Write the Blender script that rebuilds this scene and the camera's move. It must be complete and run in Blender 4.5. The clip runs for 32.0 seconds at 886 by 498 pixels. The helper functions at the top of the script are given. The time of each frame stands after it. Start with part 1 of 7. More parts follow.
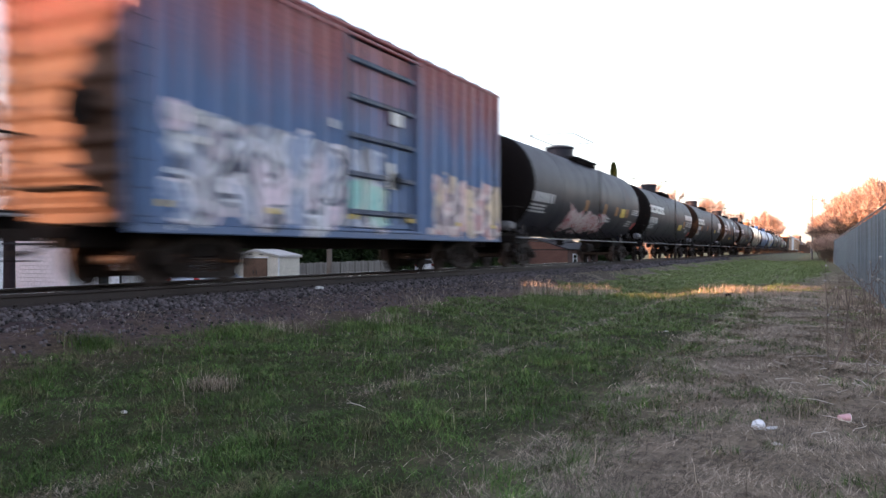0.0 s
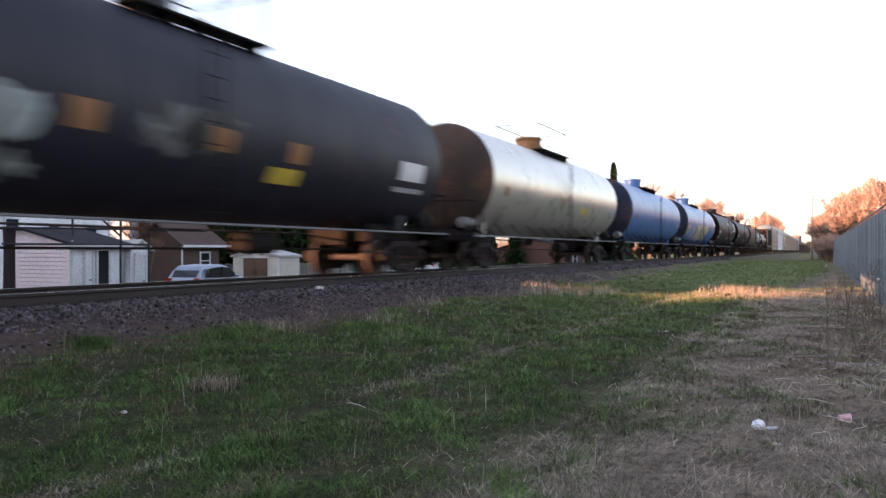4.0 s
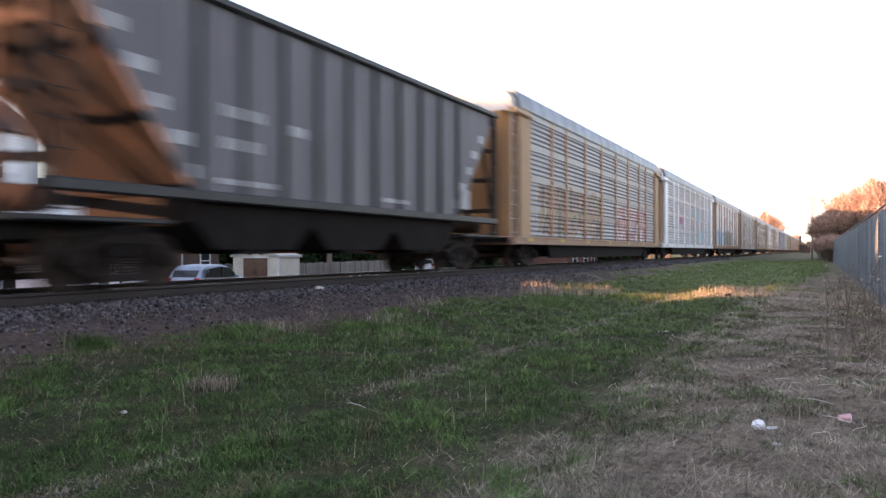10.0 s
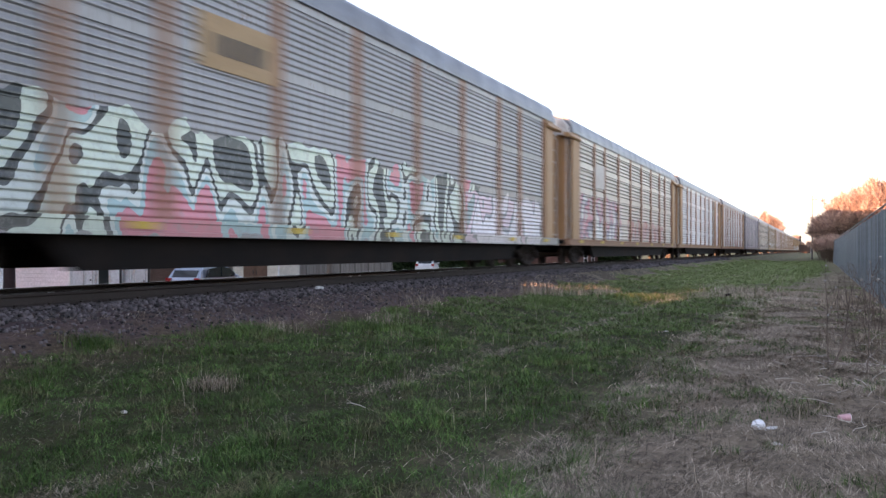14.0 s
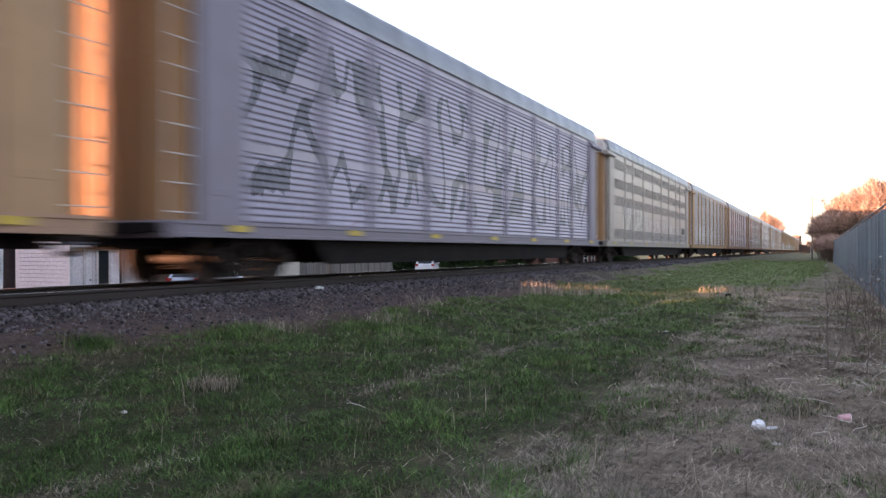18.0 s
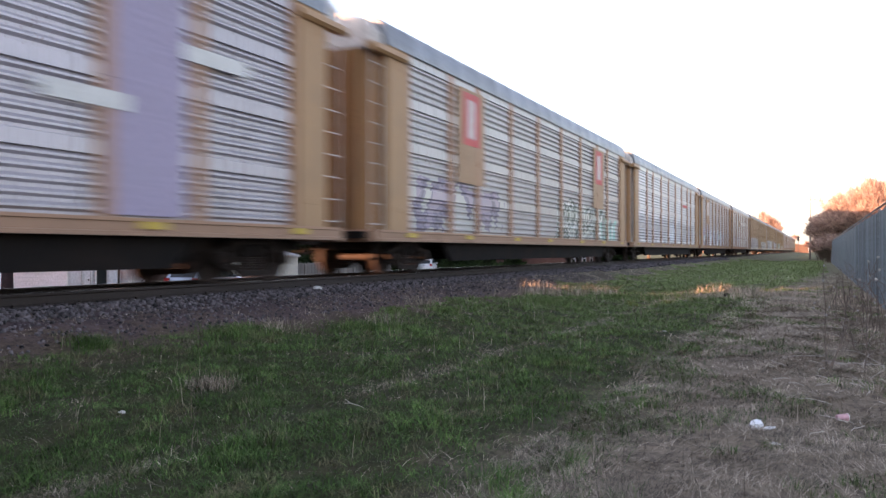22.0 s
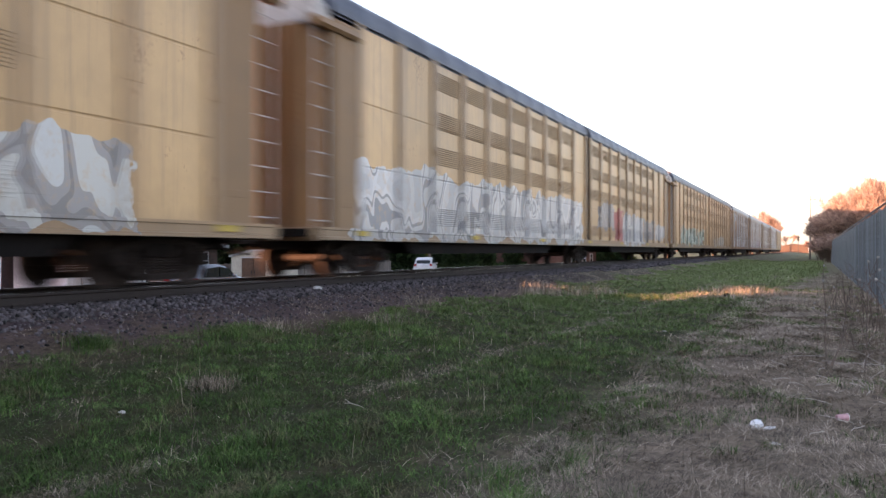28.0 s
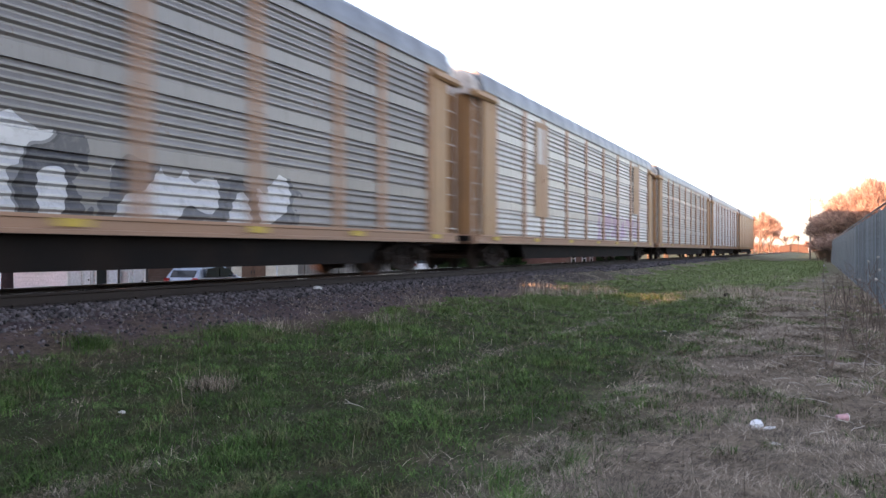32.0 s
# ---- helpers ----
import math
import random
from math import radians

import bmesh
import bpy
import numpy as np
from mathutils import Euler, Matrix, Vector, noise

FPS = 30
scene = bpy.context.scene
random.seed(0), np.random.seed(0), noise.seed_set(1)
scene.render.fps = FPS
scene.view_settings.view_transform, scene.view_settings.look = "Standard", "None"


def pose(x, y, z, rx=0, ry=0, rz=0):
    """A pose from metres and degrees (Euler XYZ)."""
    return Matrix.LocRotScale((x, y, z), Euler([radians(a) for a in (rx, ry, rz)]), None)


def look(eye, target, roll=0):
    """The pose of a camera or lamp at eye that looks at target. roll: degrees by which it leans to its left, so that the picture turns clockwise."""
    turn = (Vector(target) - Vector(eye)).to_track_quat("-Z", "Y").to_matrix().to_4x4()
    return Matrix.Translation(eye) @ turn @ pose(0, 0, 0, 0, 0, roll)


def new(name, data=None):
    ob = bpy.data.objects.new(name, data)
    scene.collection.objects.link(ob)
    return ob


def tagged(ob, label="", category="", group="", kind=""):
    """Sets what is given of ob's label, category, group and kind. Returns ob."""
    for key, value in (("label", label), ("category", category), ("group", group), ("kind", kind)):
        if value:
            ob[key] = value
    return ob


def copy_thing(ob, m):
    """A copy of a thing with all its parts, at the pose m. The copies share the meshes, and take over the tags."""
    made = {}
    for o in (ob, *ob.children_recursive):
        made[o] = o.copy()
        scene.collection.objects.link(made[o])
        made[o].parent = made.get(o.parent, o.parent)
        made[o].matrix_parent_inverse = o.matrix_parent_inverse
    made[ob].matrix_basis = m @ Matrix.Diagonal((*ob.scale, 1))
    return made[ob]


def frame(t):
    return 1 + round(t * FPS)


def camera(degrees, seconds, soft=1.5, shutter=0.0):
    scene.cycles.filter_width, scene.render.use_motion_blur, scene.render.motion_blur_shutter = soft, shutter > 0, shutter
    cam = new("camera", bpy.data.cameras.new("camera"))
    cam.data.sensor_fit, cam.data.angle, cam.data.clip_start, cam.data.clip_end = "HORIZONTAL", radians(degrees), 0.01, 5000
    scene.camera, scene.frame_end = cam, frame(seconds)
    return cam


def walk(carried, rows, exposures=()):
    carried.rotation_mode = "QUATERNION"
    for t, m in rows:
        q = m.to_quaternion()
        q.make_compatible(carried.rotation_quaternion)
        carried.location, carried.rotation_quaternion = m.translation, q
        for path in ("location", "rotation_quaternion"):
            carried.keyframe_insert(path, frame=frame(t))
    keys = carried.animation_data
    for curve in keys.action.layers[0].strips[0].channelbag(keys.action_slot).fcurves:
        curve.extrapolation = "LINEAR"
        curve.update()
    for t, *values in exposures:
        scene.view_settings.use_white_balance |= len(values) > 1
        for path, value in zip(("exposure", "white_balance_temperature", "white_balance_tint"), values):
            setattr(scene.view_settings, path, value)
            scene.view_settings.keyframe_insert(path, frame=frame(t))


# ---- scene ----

# ---- camera ----
EYE = Vector((0.0, 0.0, 1.25))
YAW, PITCH = 25.13, 0.12
FOV = 57.8
SECONDS = 32.0
TRACK_X = -10.5
RAIL_Z = 0.67
SPEED = 26.3


def aim(dyaw=0.0, dpitch=0.0):
    return pose(EYE.x, EYE.y, EYE.z, 90 + PITCH + dpitch, 0, YAW + dyaw)


cam = camera(FOV, SECONDS, soft=1.5, shutter=0.58)
# a still tripod that is nudged once
PATH = [(0.0, aim()), (18.6, aim()), (18.75, aim(-0.06, -0.04)), (19.0, aim(-0.13, -0.11)),
        (19.25, aim(-0.12, -0.03)), (19.5, aim(-0.115, 0.0)), (32.0, aim(-0.115, 0.0))]
EXPOSURE = [(0.0, 2.25), (1.0, 2.32), (2.0, 2.32), (3.0, 2.28), (6.0, 2.00), (7.0, 2.30), (8.0, 2.40), (9.0, 2.05), (10.0, 2.35), (11.0, 2.45), (12.0, 2.05), (13.0, 2.1), (14.0, 2.35), (17.0, 2.05), (18.0, 2.35), (19.0, 2.60), (20.0, 2.45), (21.0, 2.60), (22.0, 2.40), (23.0, 2.30), (25.0, 2.35), (28.0, 2.30), (29.0, 2.20), (30.0, 2.35), (31.0, 2.35), (32.0, 2.45)]
walk(cam, PATH, exposures=[(t, e + 0.42, 6080, 22) for t, e in EXPOSURE])

# ---- light ----
SUN_AZ = 218.0   # compass turn of the sun from +y, clockwise
SUN_EL = 4.1
world = bpy.data.worlds.new("sky")
scene.world = world
world.use_nodes = True
wn = world.node_tree.nodes
wl = world.node_tree.links
sky = wn.new("ShaderNodeTexSky")
sky.sky_type = "NISHITA"
sky.sun_disc = False
sky.sun_elevation = radians(SUN_EL)
sky.sun_rotation = radians(SUN_AZ)
sky.air_density, sky.dust_density, sky.ozone_density = 1.0, 1.0, 1.5
haze = wn.new("ShaderNodeHueSaturation")   # a thin white evening haze
haze.inputs["Saturation"].default_value = 0.5
wl.new(sky.outputs[0], haze.inputs["Color"])
wl.new(haze.outputs[0], wn["Background"].inputs[0])
wn["Background"].inputs[1].default_value = 0.15
sun_data = bpy.data.lights.new("sun", "SUN")
sun_data.energy, sun_data.angle, sun_data.color = 3.4, radians(0.6), (1.0, 0.5, 0.23)
sun = new("sun", sun_data)
sun_dir = Vector((math.sin(radians(SUN_AZ)) * math.cos(radians(SUN_EL)),
                  math.cos(radians(SUN_AZ)) * math.cos(radians(SUN_EL)), math.sin(radians(SUN_EL))))
sun.matrix_world = look(sun_dir * 200, (0, 0, 0))

# ---- mesh tools ----


class Geo:
    """Vertices and faces of one mesh in the making."""

    def __init__(self):
        self.v, self.f = [], []

    def add(self, vs, fs):
        n = len(self.v)
        self.v.extend(vs)
        self.f.extend(tuple(i + n for i in f) for f in fs)
        return self

    def box(self, x0, x1, y0, y1, z0, z1):
        vs = [(x, y, z) for x in (x0, x1) for y in (y0, y1) for z in (z0, z1)]
        return self.add(vs, [(0, 1, 3, 2), (4, 6, 7, 5), (0, 4, 5, 1), (2, 3, 7, 6), (0, 2, 6, 4), (1, 5, 7, 3)])

    def extrude(self, prof, a, b, axis="y", cap=True):
        """Closed outline prof of (u, w) pulled along an axis from a to b."""
        put = {"y": lambda u, w, t: (u, t, w), "x": lambda u, w, t: (t, u, w), "z": lambda u, w, t: (u, w, t)}[axis]
        n = len(prof)
        vs = [put(u, w, a) for u, w in prof] + [put(u, w, b) for u, w in prof]
        fs = [(i, (i + 1) % n, n + (i + 1) % n, n + i) for i in range(n)]
        if cap:
            fs += [tuple(reversed(range(n))), tuple(range(n, 2 * n))]
        return self.add(vs, fs)

    def cbox(self, x0, x1, y0, y1, z0, z1, c=0.02, axis="y"):
        """A bar with chamfered long edges."""
        if axis == "y":
            u0, u1, w0, w1, a, b = x0, x1, z0, z1, y0, y1
        elif axis == "x":
            u0, u1, w0, w1, a, b = y0, y1, z0, z1, x0, x1
        else:
            u0, u1, w0, w1, a, b = x0, x1, y0, y1, z0, z1
        c = min(c, (u1 - u0) * 0.45, (w1 - w0) * 0.45)
        prof = [(u0 + c, w0), (u1 - c, w0), (u1, w0 + c), (u1, w1 - c), (u1 - c, w1), (u0 + c, w1), (u0, w1 - c), (u0, w0 + c)]
        return self.extrude(prof, a, b, axis)

    def tube(self, p, q, r0, r1=None, n=8, cap=True):
        p, q = Vector(p), Vector(q)
        r1 = r0 if r1 is None else r1
        d = (q - p)
        if d.length < 1e-6:
            return self
        d.normalize()
        s = d.cross(Vector((0, 0, 1)) if abs(d.z) < 0.9 else Vector((1, 0, 0))).normalized()
        t = d.cross(s)
        vs = []
        for c, r in ((p, r0), (q, r1)):
            for i in range(n):
                a = 2 * math.pi * i / n
                vs.append(tuple(c + s * (r * math.cos(a)) + t * (r * math.sin(a))))
        fs = [(i, (i + 1) % n, n + (i + 1) % n, n + i) for i in range(n)]
        if cap:
            fs += [tuple(reversed(range(n))), tuple(range(n, 2 * n))]
        return self.add(vs, fs)

    def stalk(self, line, r0, r1, n=5):
        """One bent tapering stalk through the points of a line."""
        vs = []
        for k, p in enumerate(line):
            r = r0 + (r1 - r0) * k / (len(line) - 1)
            vs += [(p.x + r * math.cos(2 * math.pi * i / n), p.y + r * math.sin(2 * math.pi * i / n), p.z) for i in range(n)]
        fs = [(k * n + i, k * n + (i + 1) % n, (k + 1) * n + (i + 1) % n, (k + 1) * n + i) for k in range(len(line) - 1) for i in range(n)]
        fs += [tuple(reversed(range(n))), tuple((len(line) - 1) * n + i for i in range(n))]
        return self.add(vs, fs)

    def bent(self, line, r):
        """One square rod through the points of a line."""
        vs = []
        for k, p in enumerate(line):
            d = (line[min(k + 1, len(line) - 1)] - line[max(k - 1, 0)]).normalized()
            side = Vector((1, 0, 0))
            up = d.cross(side).normalized()
            vs += [tuple(p + side * a * r + up * b * r) for a, b in ((-1, -1), (1, -1), (1, 1), (-1, 1))]
        fs = [(k * 4 + i, k * 4 + (i + 1) % 4, k * 4 + 4 + (i + 1) % 4, k * 4 + 4 + i) for k in range(len(line) - 1) for i in range(4)]
        return self.add(vs, fs + [(3, 2, 1, 0), tuple(len(vs) - 4 + i for i in range(4))])

    def lathe(self, prof, axis="y", n=24, cx=0, cz=0, cy=0):
        """prof of (t along the axis, radius)."""
        vs, fs = [], []
        for t, r in prof:
            for i in range(n):
                a = 2 * math.pi * i / n
                c, s = r * math.cos(a), r * math.sin(a)
                vs.append({"y": (cx + c, cy + t, cz + s), "x": (cx + t, cy + c, cz + s), "z": (cx + c, cy + s, cz + t)}[axis])
        m = len(prof)
        for k in range(m - 1):
            for i in range(n):
                j = (i + 1) % n
                fs.append((k * n + i, k * n + j, (k + 1) * n + j, (k + 1) * n + i))
        fs += [tuple(reversed(range(n))), tuple((m - 1) * n + i for i in range(n))]
        return self.add(vs, fs)

    def sheet(self, rows):
        """A grid of points, rows of equal length."""
        n = len(rows[0])
        vs = [tuple(p) for r in rows for p in r]
        fs = [(k * n + i, k * n + i + 1, (k + 1) * n + i + 1, (k + 1) * n + i) for k in range(len(rows) - 1) for i in range(n - 1)]
        return self.add(vs, fs)

    def mesh(self, name, smooth=False):
        me = bpy.data.meshes.new(name)
        me.from_pydata(self.v, [], self.f)
        if smooth:
            me.polygons.foreach_set("use_smooth", [True] * len(me.polygons))
            me.set_sharp_from_angle(angle=radians(35))
        me.update()
        return me


CACHE = {}


def shared(key, build, smooth=False):
    """One mesh for all alike pieces."""
    if key not in CACHE:
        me = build().mesh(str(key[0] if isinstance(key, tuple) else key), smooth)
        bm = bmesh.new()
        bm.from_mesh(me)
        bmesh.ops.recalc_face_normals(bm, faces=bm.faces)
        bm.to_mesh(me)
        bm.free()
        me.materials.append(None)
        CACHE[key] = me
    return CACHE[key]


def piece(name, me, material, parent=None, at=(0, 0, 0), label="", turn=(0, 0, 0)):
    """An object of its own on a shared mesh, under a thing or a part."""
    ob = new(name, me)
    ob.location = at
    if any(turn):
        ob.rotation_euler = [radians(a) for a in turn]
    ob.parent = parent
    if not me.materials:
        me.materials.append(None)
    ob.material_slots[0].link = "OBJECT"
    ob.material_slots[0].material = material
    if label:
        tagged(ob, label)
    return ob


def part(name, geo, material, parent=None, label="", smooth=False, at=(0, 0, 0)):
    me = geo.mesh(name, smooth)
    bm = bmesh.new()
    bm.from_mesh(me)
    bmesh.ops.recalc_face_normals(bm, faces=bm.faces)
    bm.to_mesh(me)
    bm.free()
    return piece(name, me, material, parent, at, label)


def thing(name, label, category, group="", kind="", at=(0, 0, 0), turn=0):
    ob = tagged(new(name), label, category, group, kind)
    ob.empty_display_size = 0.2
    ob.matrix_world = pose(*at, 0, 0, turn)
    return ob

# ---- materials ----


def nodes_of(name):
    m = bpy.data.materials.new(name)
    m.use_nodes = True
    nt = m.node_tree
    return m, nt.nodes, nt.links, nt.nodes["Principled BSDF"]


def noise_node(n, l, coord, scale, detail=4, rough=0.6, distort=0.0, stretch=None):
    t = n.new("ShaderNodeTexNoise")
    t.inputs["Scale"].default_value, t.inputs["Detail"].default_value = scale, detail
    t.inputs["Roughness"].default_value, t.inputs["Distortion"].default_value = rough, distort
    if stretch:
        mp = n.new("ShaderNodeMapping")
        mp.inputs["Scale"].default_value = stretch
        l.new(coord, mp.inputs[0])
        coord = mp.outputs[0]
    l.new(coord, t.inputs["Vector"])
    return t.outputs["Fac"]


def ramp(n, l, fac, stops, interp="LINEAR"):
    r = n.new("ShaderNodeValToRGB")
    r.color_ramp.interpolation = interp
    e = r.color_ramp.elements
    while len(e) < len(stops):
        e.new(0.5)
    for k, (p, c) in zip(e, stops):
        k.position, k.color = p, (*c, 1) if len(c) == 3 else c
    l.new(fac, r.inputs[0])
    return r.outputs[0]


def blend(n, l, fac, a, b, kind="MIX"):
    x = n.new("ShaderNodeMix")
    x.data_type, x.blend_type = "RGBA", kind
    for sock, val in ((x.inputs[0], fac), (x.inputs[6], a), (x.inputs[7], b)):
        if isinstance(val, (int, float)):
            sock.default_value = val
        elif isinstance(val, tuple):
            sock.default_value = (*val, 1) if len(val) == 3 else val
        else:
            l.new(val, sock)
    return x.outputs[2]


def calc(n, l, op, a, b=None):
    x = n.new("ShaderNodeMath")
    x.operation = op
    for sock, val in zip(x.inputs, (a, b)):
        if val is None:
            continue
        if isinstance(val, (int, float)):
            sock.default_value = val
        else:
            l.new(val, sock)
    return x.outputs[0]


def bump(n, l, bsdf, height, strength=0.3, dist=0.01):
    b = n.new("ShaderNodeBump")
    b.inputs["Strength"].default_value, b.inputs["Distance"].default_value = strength, dist
    l.new(height, b.inputs["Height"])
    l.new(b.outputs[0], bsdf.inputs["Normal"])


def gray(c, k):
    return tuple(min(1.0, x * k) for x in c)


def surface(name, base, rough=0.6, metal=0.0, grain=20.0, stain=1.2, dark=0.72, light=1.15, stain_col=None, stain_amt=0.35,
            bumpy=0.2, dist=0.004, per_object=0.0, stretch=None, island=0.0, spec=0.4):
    """A plain worn surface: fine grain, broad stains, and fine relief."""
    m, n, l, b = nodes_of(name)
    co = n.new("ShaderNodeTexCoord").outputs["Object"]
    fine = noise_node(n, l, co, grain, 5, 0.65, stretch=stretch)
    broad = noise_node(n, l, co, stain, 6, 0.6, 0.4)
    col = ramp(n, l, fine, [(0.3, gray(base, dark)), (0.7, gray(base, light))])
    col = blend(n, l, ramp(n, l, broad, [(0.45, (0, 0, 0)), (0.7, (1, 1, 1))]), col,
                blend(n, l, stain_amt, col, stain_col or gray(base, 0.5)))
    if per_object or island:
        src = n.new("ShaderNodeObjectInfo").outputs["Random"] if per_object else n.new("ShaderNodeNewGeometry").outputs["Random Per Island"]
        amt = per_object or island
        col = blend(n, l, 1.0, col, ramp(n, l, src, [(0, (1 - amt,) * 3), (1, (1 + amt * 0.6,) * 3)]), "MULTIPLY")
    l.new(col, b.inputs["Base Color"])
    b.inputs["Metallic"].default_value = metal
    rr = calc(n, l, "MULTIPLY_ADD", broad, 0.25)
    rr.node.inputs[2].default_value = rough - 0.12
    l.new(rr, b.inputs["Roughness"])
    b.inputs["Specular IOR Level"].default_value = spec
    if bumpy:
        bump(n, l, b, fine, bumpy, dist)
    return m


SPACE = {}   # the coordinate node of each body paint


def paint(name, base, rough=0.45, rust=0.2, tags=(), top_rust=None, dirt=(0.12, 0.1, 0.085), metal=0.0, streak=0.35, weather=1.0, spec=0.4, vary=0.0):
    """Car body paint in the car's own space, with rust, rain streaks, road dirt, and sprayed lettering.
    tags: (y0, y1, z0, z1, colours, scale) fields of sprayed paint."""
    m, n, l, b = nodes_of(name)
    tc = n.new("ShaderNodeTexCoord")
    SPACE[name] = tc
    co = tc.outputs["Object"]
    sep = n.new("ShaderNodeSeparateXYZ")
    l.new(co, sep.inputs[0])
    sx, sy, sz = sep.outputs
    fine = noise_node(n, l, co, 14, 5, 0.6)
    broad = noise_node(n, l, co, 0.7, 6, 0.62, 0.3)
    runs = noise_node(n, l, co, 2.2, 5, 0.6, 0.0, (1.0, 2.6, 0.12))
    col = ramp(n, l, broad, [(0.3, gray(base, 0.82)), (0.7, gray(base, 1.12))])
    col = blend(n, l, calc(n, l, "MULTIPLY", ramp(n, l, runs, [(0.5, (0, 0, 0)), (0.72, (1, 1, 1))]), streak), col, dirt)
    if rust:
        spots = calc(n, l, "ADD", calc(n, l, "MULTIPLY", broad, 0.65), calc(n, l, "MULTIPLY", fine, 0.35))
        col = blend(n, l, ramp(n, l, spots, [(0.62 - rust * 0.25, (0, 0, 0)), (0.74 - rust * 0.25, (1, 1, 1))]), col, (0.16, 0.07, 0.035))
    if top_rust:
        edge = calc(n, l, "ADD", sz, calc(n, l, "MULTIPLY", calc(n, l, "SUBTRACT", runs, 0.5), top_rust[2]))
        k = n.new("ShaderNodeMapRange")
        k.inputs[1].default_value, k.inputs[2].default_value = top_rust[0], top_rust[1]
        l.new(edge, k.inputs[0])
        col = blend(n, l, k.outputs[0], col, blend(n, l, ramp(n, l, fine, [(0.35, (0, 0, 0)), (0.65, (1, 1, 1))]), top_rust[3], gray(top_rust[3], 0.6)))
    for i, (y0, y1, z0, z1, cols, sc) in enumerate(tags):
        wob = noise_node(n, l, co, 1.6, 3, 0.6)
        wob2 = noise_node(n, l, co, 1.1 + 0.13 * i, 2, 0.5)

        def inside(v, a, c, soft, w):
            mid, half = (a + c) / 2, (c - a) / 2
            d = calc(n, l, "ABSOLUTE", calc(n, l, "SUBTRACT", v, mid))
            d = calc(n, l, "ADD", d, calc(n, l, "MULTIPLY", calc(n, l, "SUBTRACT", w, 0.5), soft))
            return calc(n, l, "LESS_THAN", d, half)
        mask = calc(n, l, "MULTIPLY", inside(sy, y0, y1, 1.6, wob), inside(sz, z0, z1, 1.0, wob2))
        mp = n.new("ShaderNodeMapping")
        mp.inputs["Scale"].default_value = (0.0, sc * 0.95, sc * 0.5)
        mp.inputs["Location"].default_value = (0, 3.7 * i + y0, 1.3 * i)
        l.new(co, mp.inputs[0])
        strokes = noise_node(n, l, mp.outputs[0], 1.0, 0.8, 0.4, 0.45)   # tall looping strokes
        k = len(cols)
        bands = [((0.33 + 0.34 * j / k) if j else 0.0, c) for j, c in enumerate(cols)]
        tagc = ramp(n, l, strokes, bands, "CONSTANT")
        edge = calc(n, l, "ABSOLUTE", calc(n, l, "SUBTRACT", strokes, 0.5))   # the dark outline between strokes
        tagc = blend(n, l, calc(n, l, "MULTIPLY", calc(n, l, "LESS_THAN", edge, 0.014), 0.7), tagc, gray(min(cols, key=sum), 0.6))
        worn = ramp(n, l, noise_node(n, l, co, 5, 4, 0.7), [(0.3, (0.55,) * 3), (0.5, (1, 1, 1))])
        col = blend(n, l, calc(n, l, "MULTIPLY", mask, worn), col, tagc)
    if vary:
        col = blend(n, l, 1.0, col, ramp(n, l, n.new("ShaderNodeObjectInfo").outputs["Random"], [(0, (1 - vary,) * 3), (1, (1 + vary * 0.4,) * 3)]), "MULTIPLY")
    # road dirt thrown up on the lowest parts
    low = n.new("ShaderNodeMapRange")
    low.inputs[1].default_value, low.inputs[2].default_value = 1.5, 0.6
    low.inputs[3].default_value, low.inputs[4].default_value = 0.0, 0.6 * weather
    l.new(calc(n, l, "ADD", sz, calc(n, l, "MULTIPLY", runs, 0.5)), low.inputs[0])
    col = blend(n, l, low.outputs[0], col, dirt)
    l.new(col, b.inputs["Base Color"])
    b.inputs["Metallic"].default_value = metal
    b.inputs["Specular IOR Level"].default_value = spec
    rr = calc(n, l, "MULTIPLY_ADD", broad, 0.3)
    rr.node.inputs[2].default_value = rough - 0.15
    l.new(rr, b.inputs["Roughness"])
    bump(n, l, b, fine, 0.12, 0.004)
    return m


M_DARK = surface("dirty_black_steel", (0.011, 0.0095, 0.0095), 0.9, 0, 18, 1.6, stain_col=(0.03, 0.02, 0.016), stain_amt=0.5, spec=0.12)
M_FRAME = surface("dark_cast_steel", (0.02, 0.0145, 0.0125), 0.8, 0, 20, 2, stain_col=(0.035, 0.024, 0.018), stain_amt=0.5, spec=0.15)
M_WHEEL = surface("brown_wheel_steel", (0.04, 0.027, 0.022), 0.7, 0.1, 25, 3, stain_col=(0.015, 0.013, 0.012), stain_amt=0.6, spec=0.25)
M_RAILSIDE = surface("rusty_rail", (0.036, 0.026, 0.023), 0.8, 0.1, 30, 1.5, stain_col=(0.03, 0.025, 0.022), stain_amt=0.6)
M_RAILTOP = surface("polished_rail_head", (0.6, 0.6, 0.62), 0.24, 1.0, 40, 2)
M_TIE = surface("weathered_tie", (0.075, 0.06, 0.05), 0.9, 0, 14, 1.2, per_object=0.35, stretch=(1, 8, 8))
M_STONE = surface("grey_ballast_stone", (0.1, 0.086, 0.092), 0.9, 0, 40, 9, island=0.95, stain_col=(0.07, 0.05, 0.045))
M_ALU = surface("galvanised_steel", (0.42, 0.43, 0.45), 0.5, 0.35, 10, 0.8, stain_col=(0.22, 0.18, 0.15), stain_amt=0.45)
M_ROOF = surface("weathered_galvanised_roof", (0.18, 0.195, 0.225), 0.45, 0.3, 6, 0.5, stain_col=(0.14, 0.125, 0.12), stain_amt=0.4)
M_WHITE = surface("white_paint", (0.62, 0.62, 0.62), 0.6, 0, 20, 2.0, stain_col=(0.3, 0.28, 0.26))
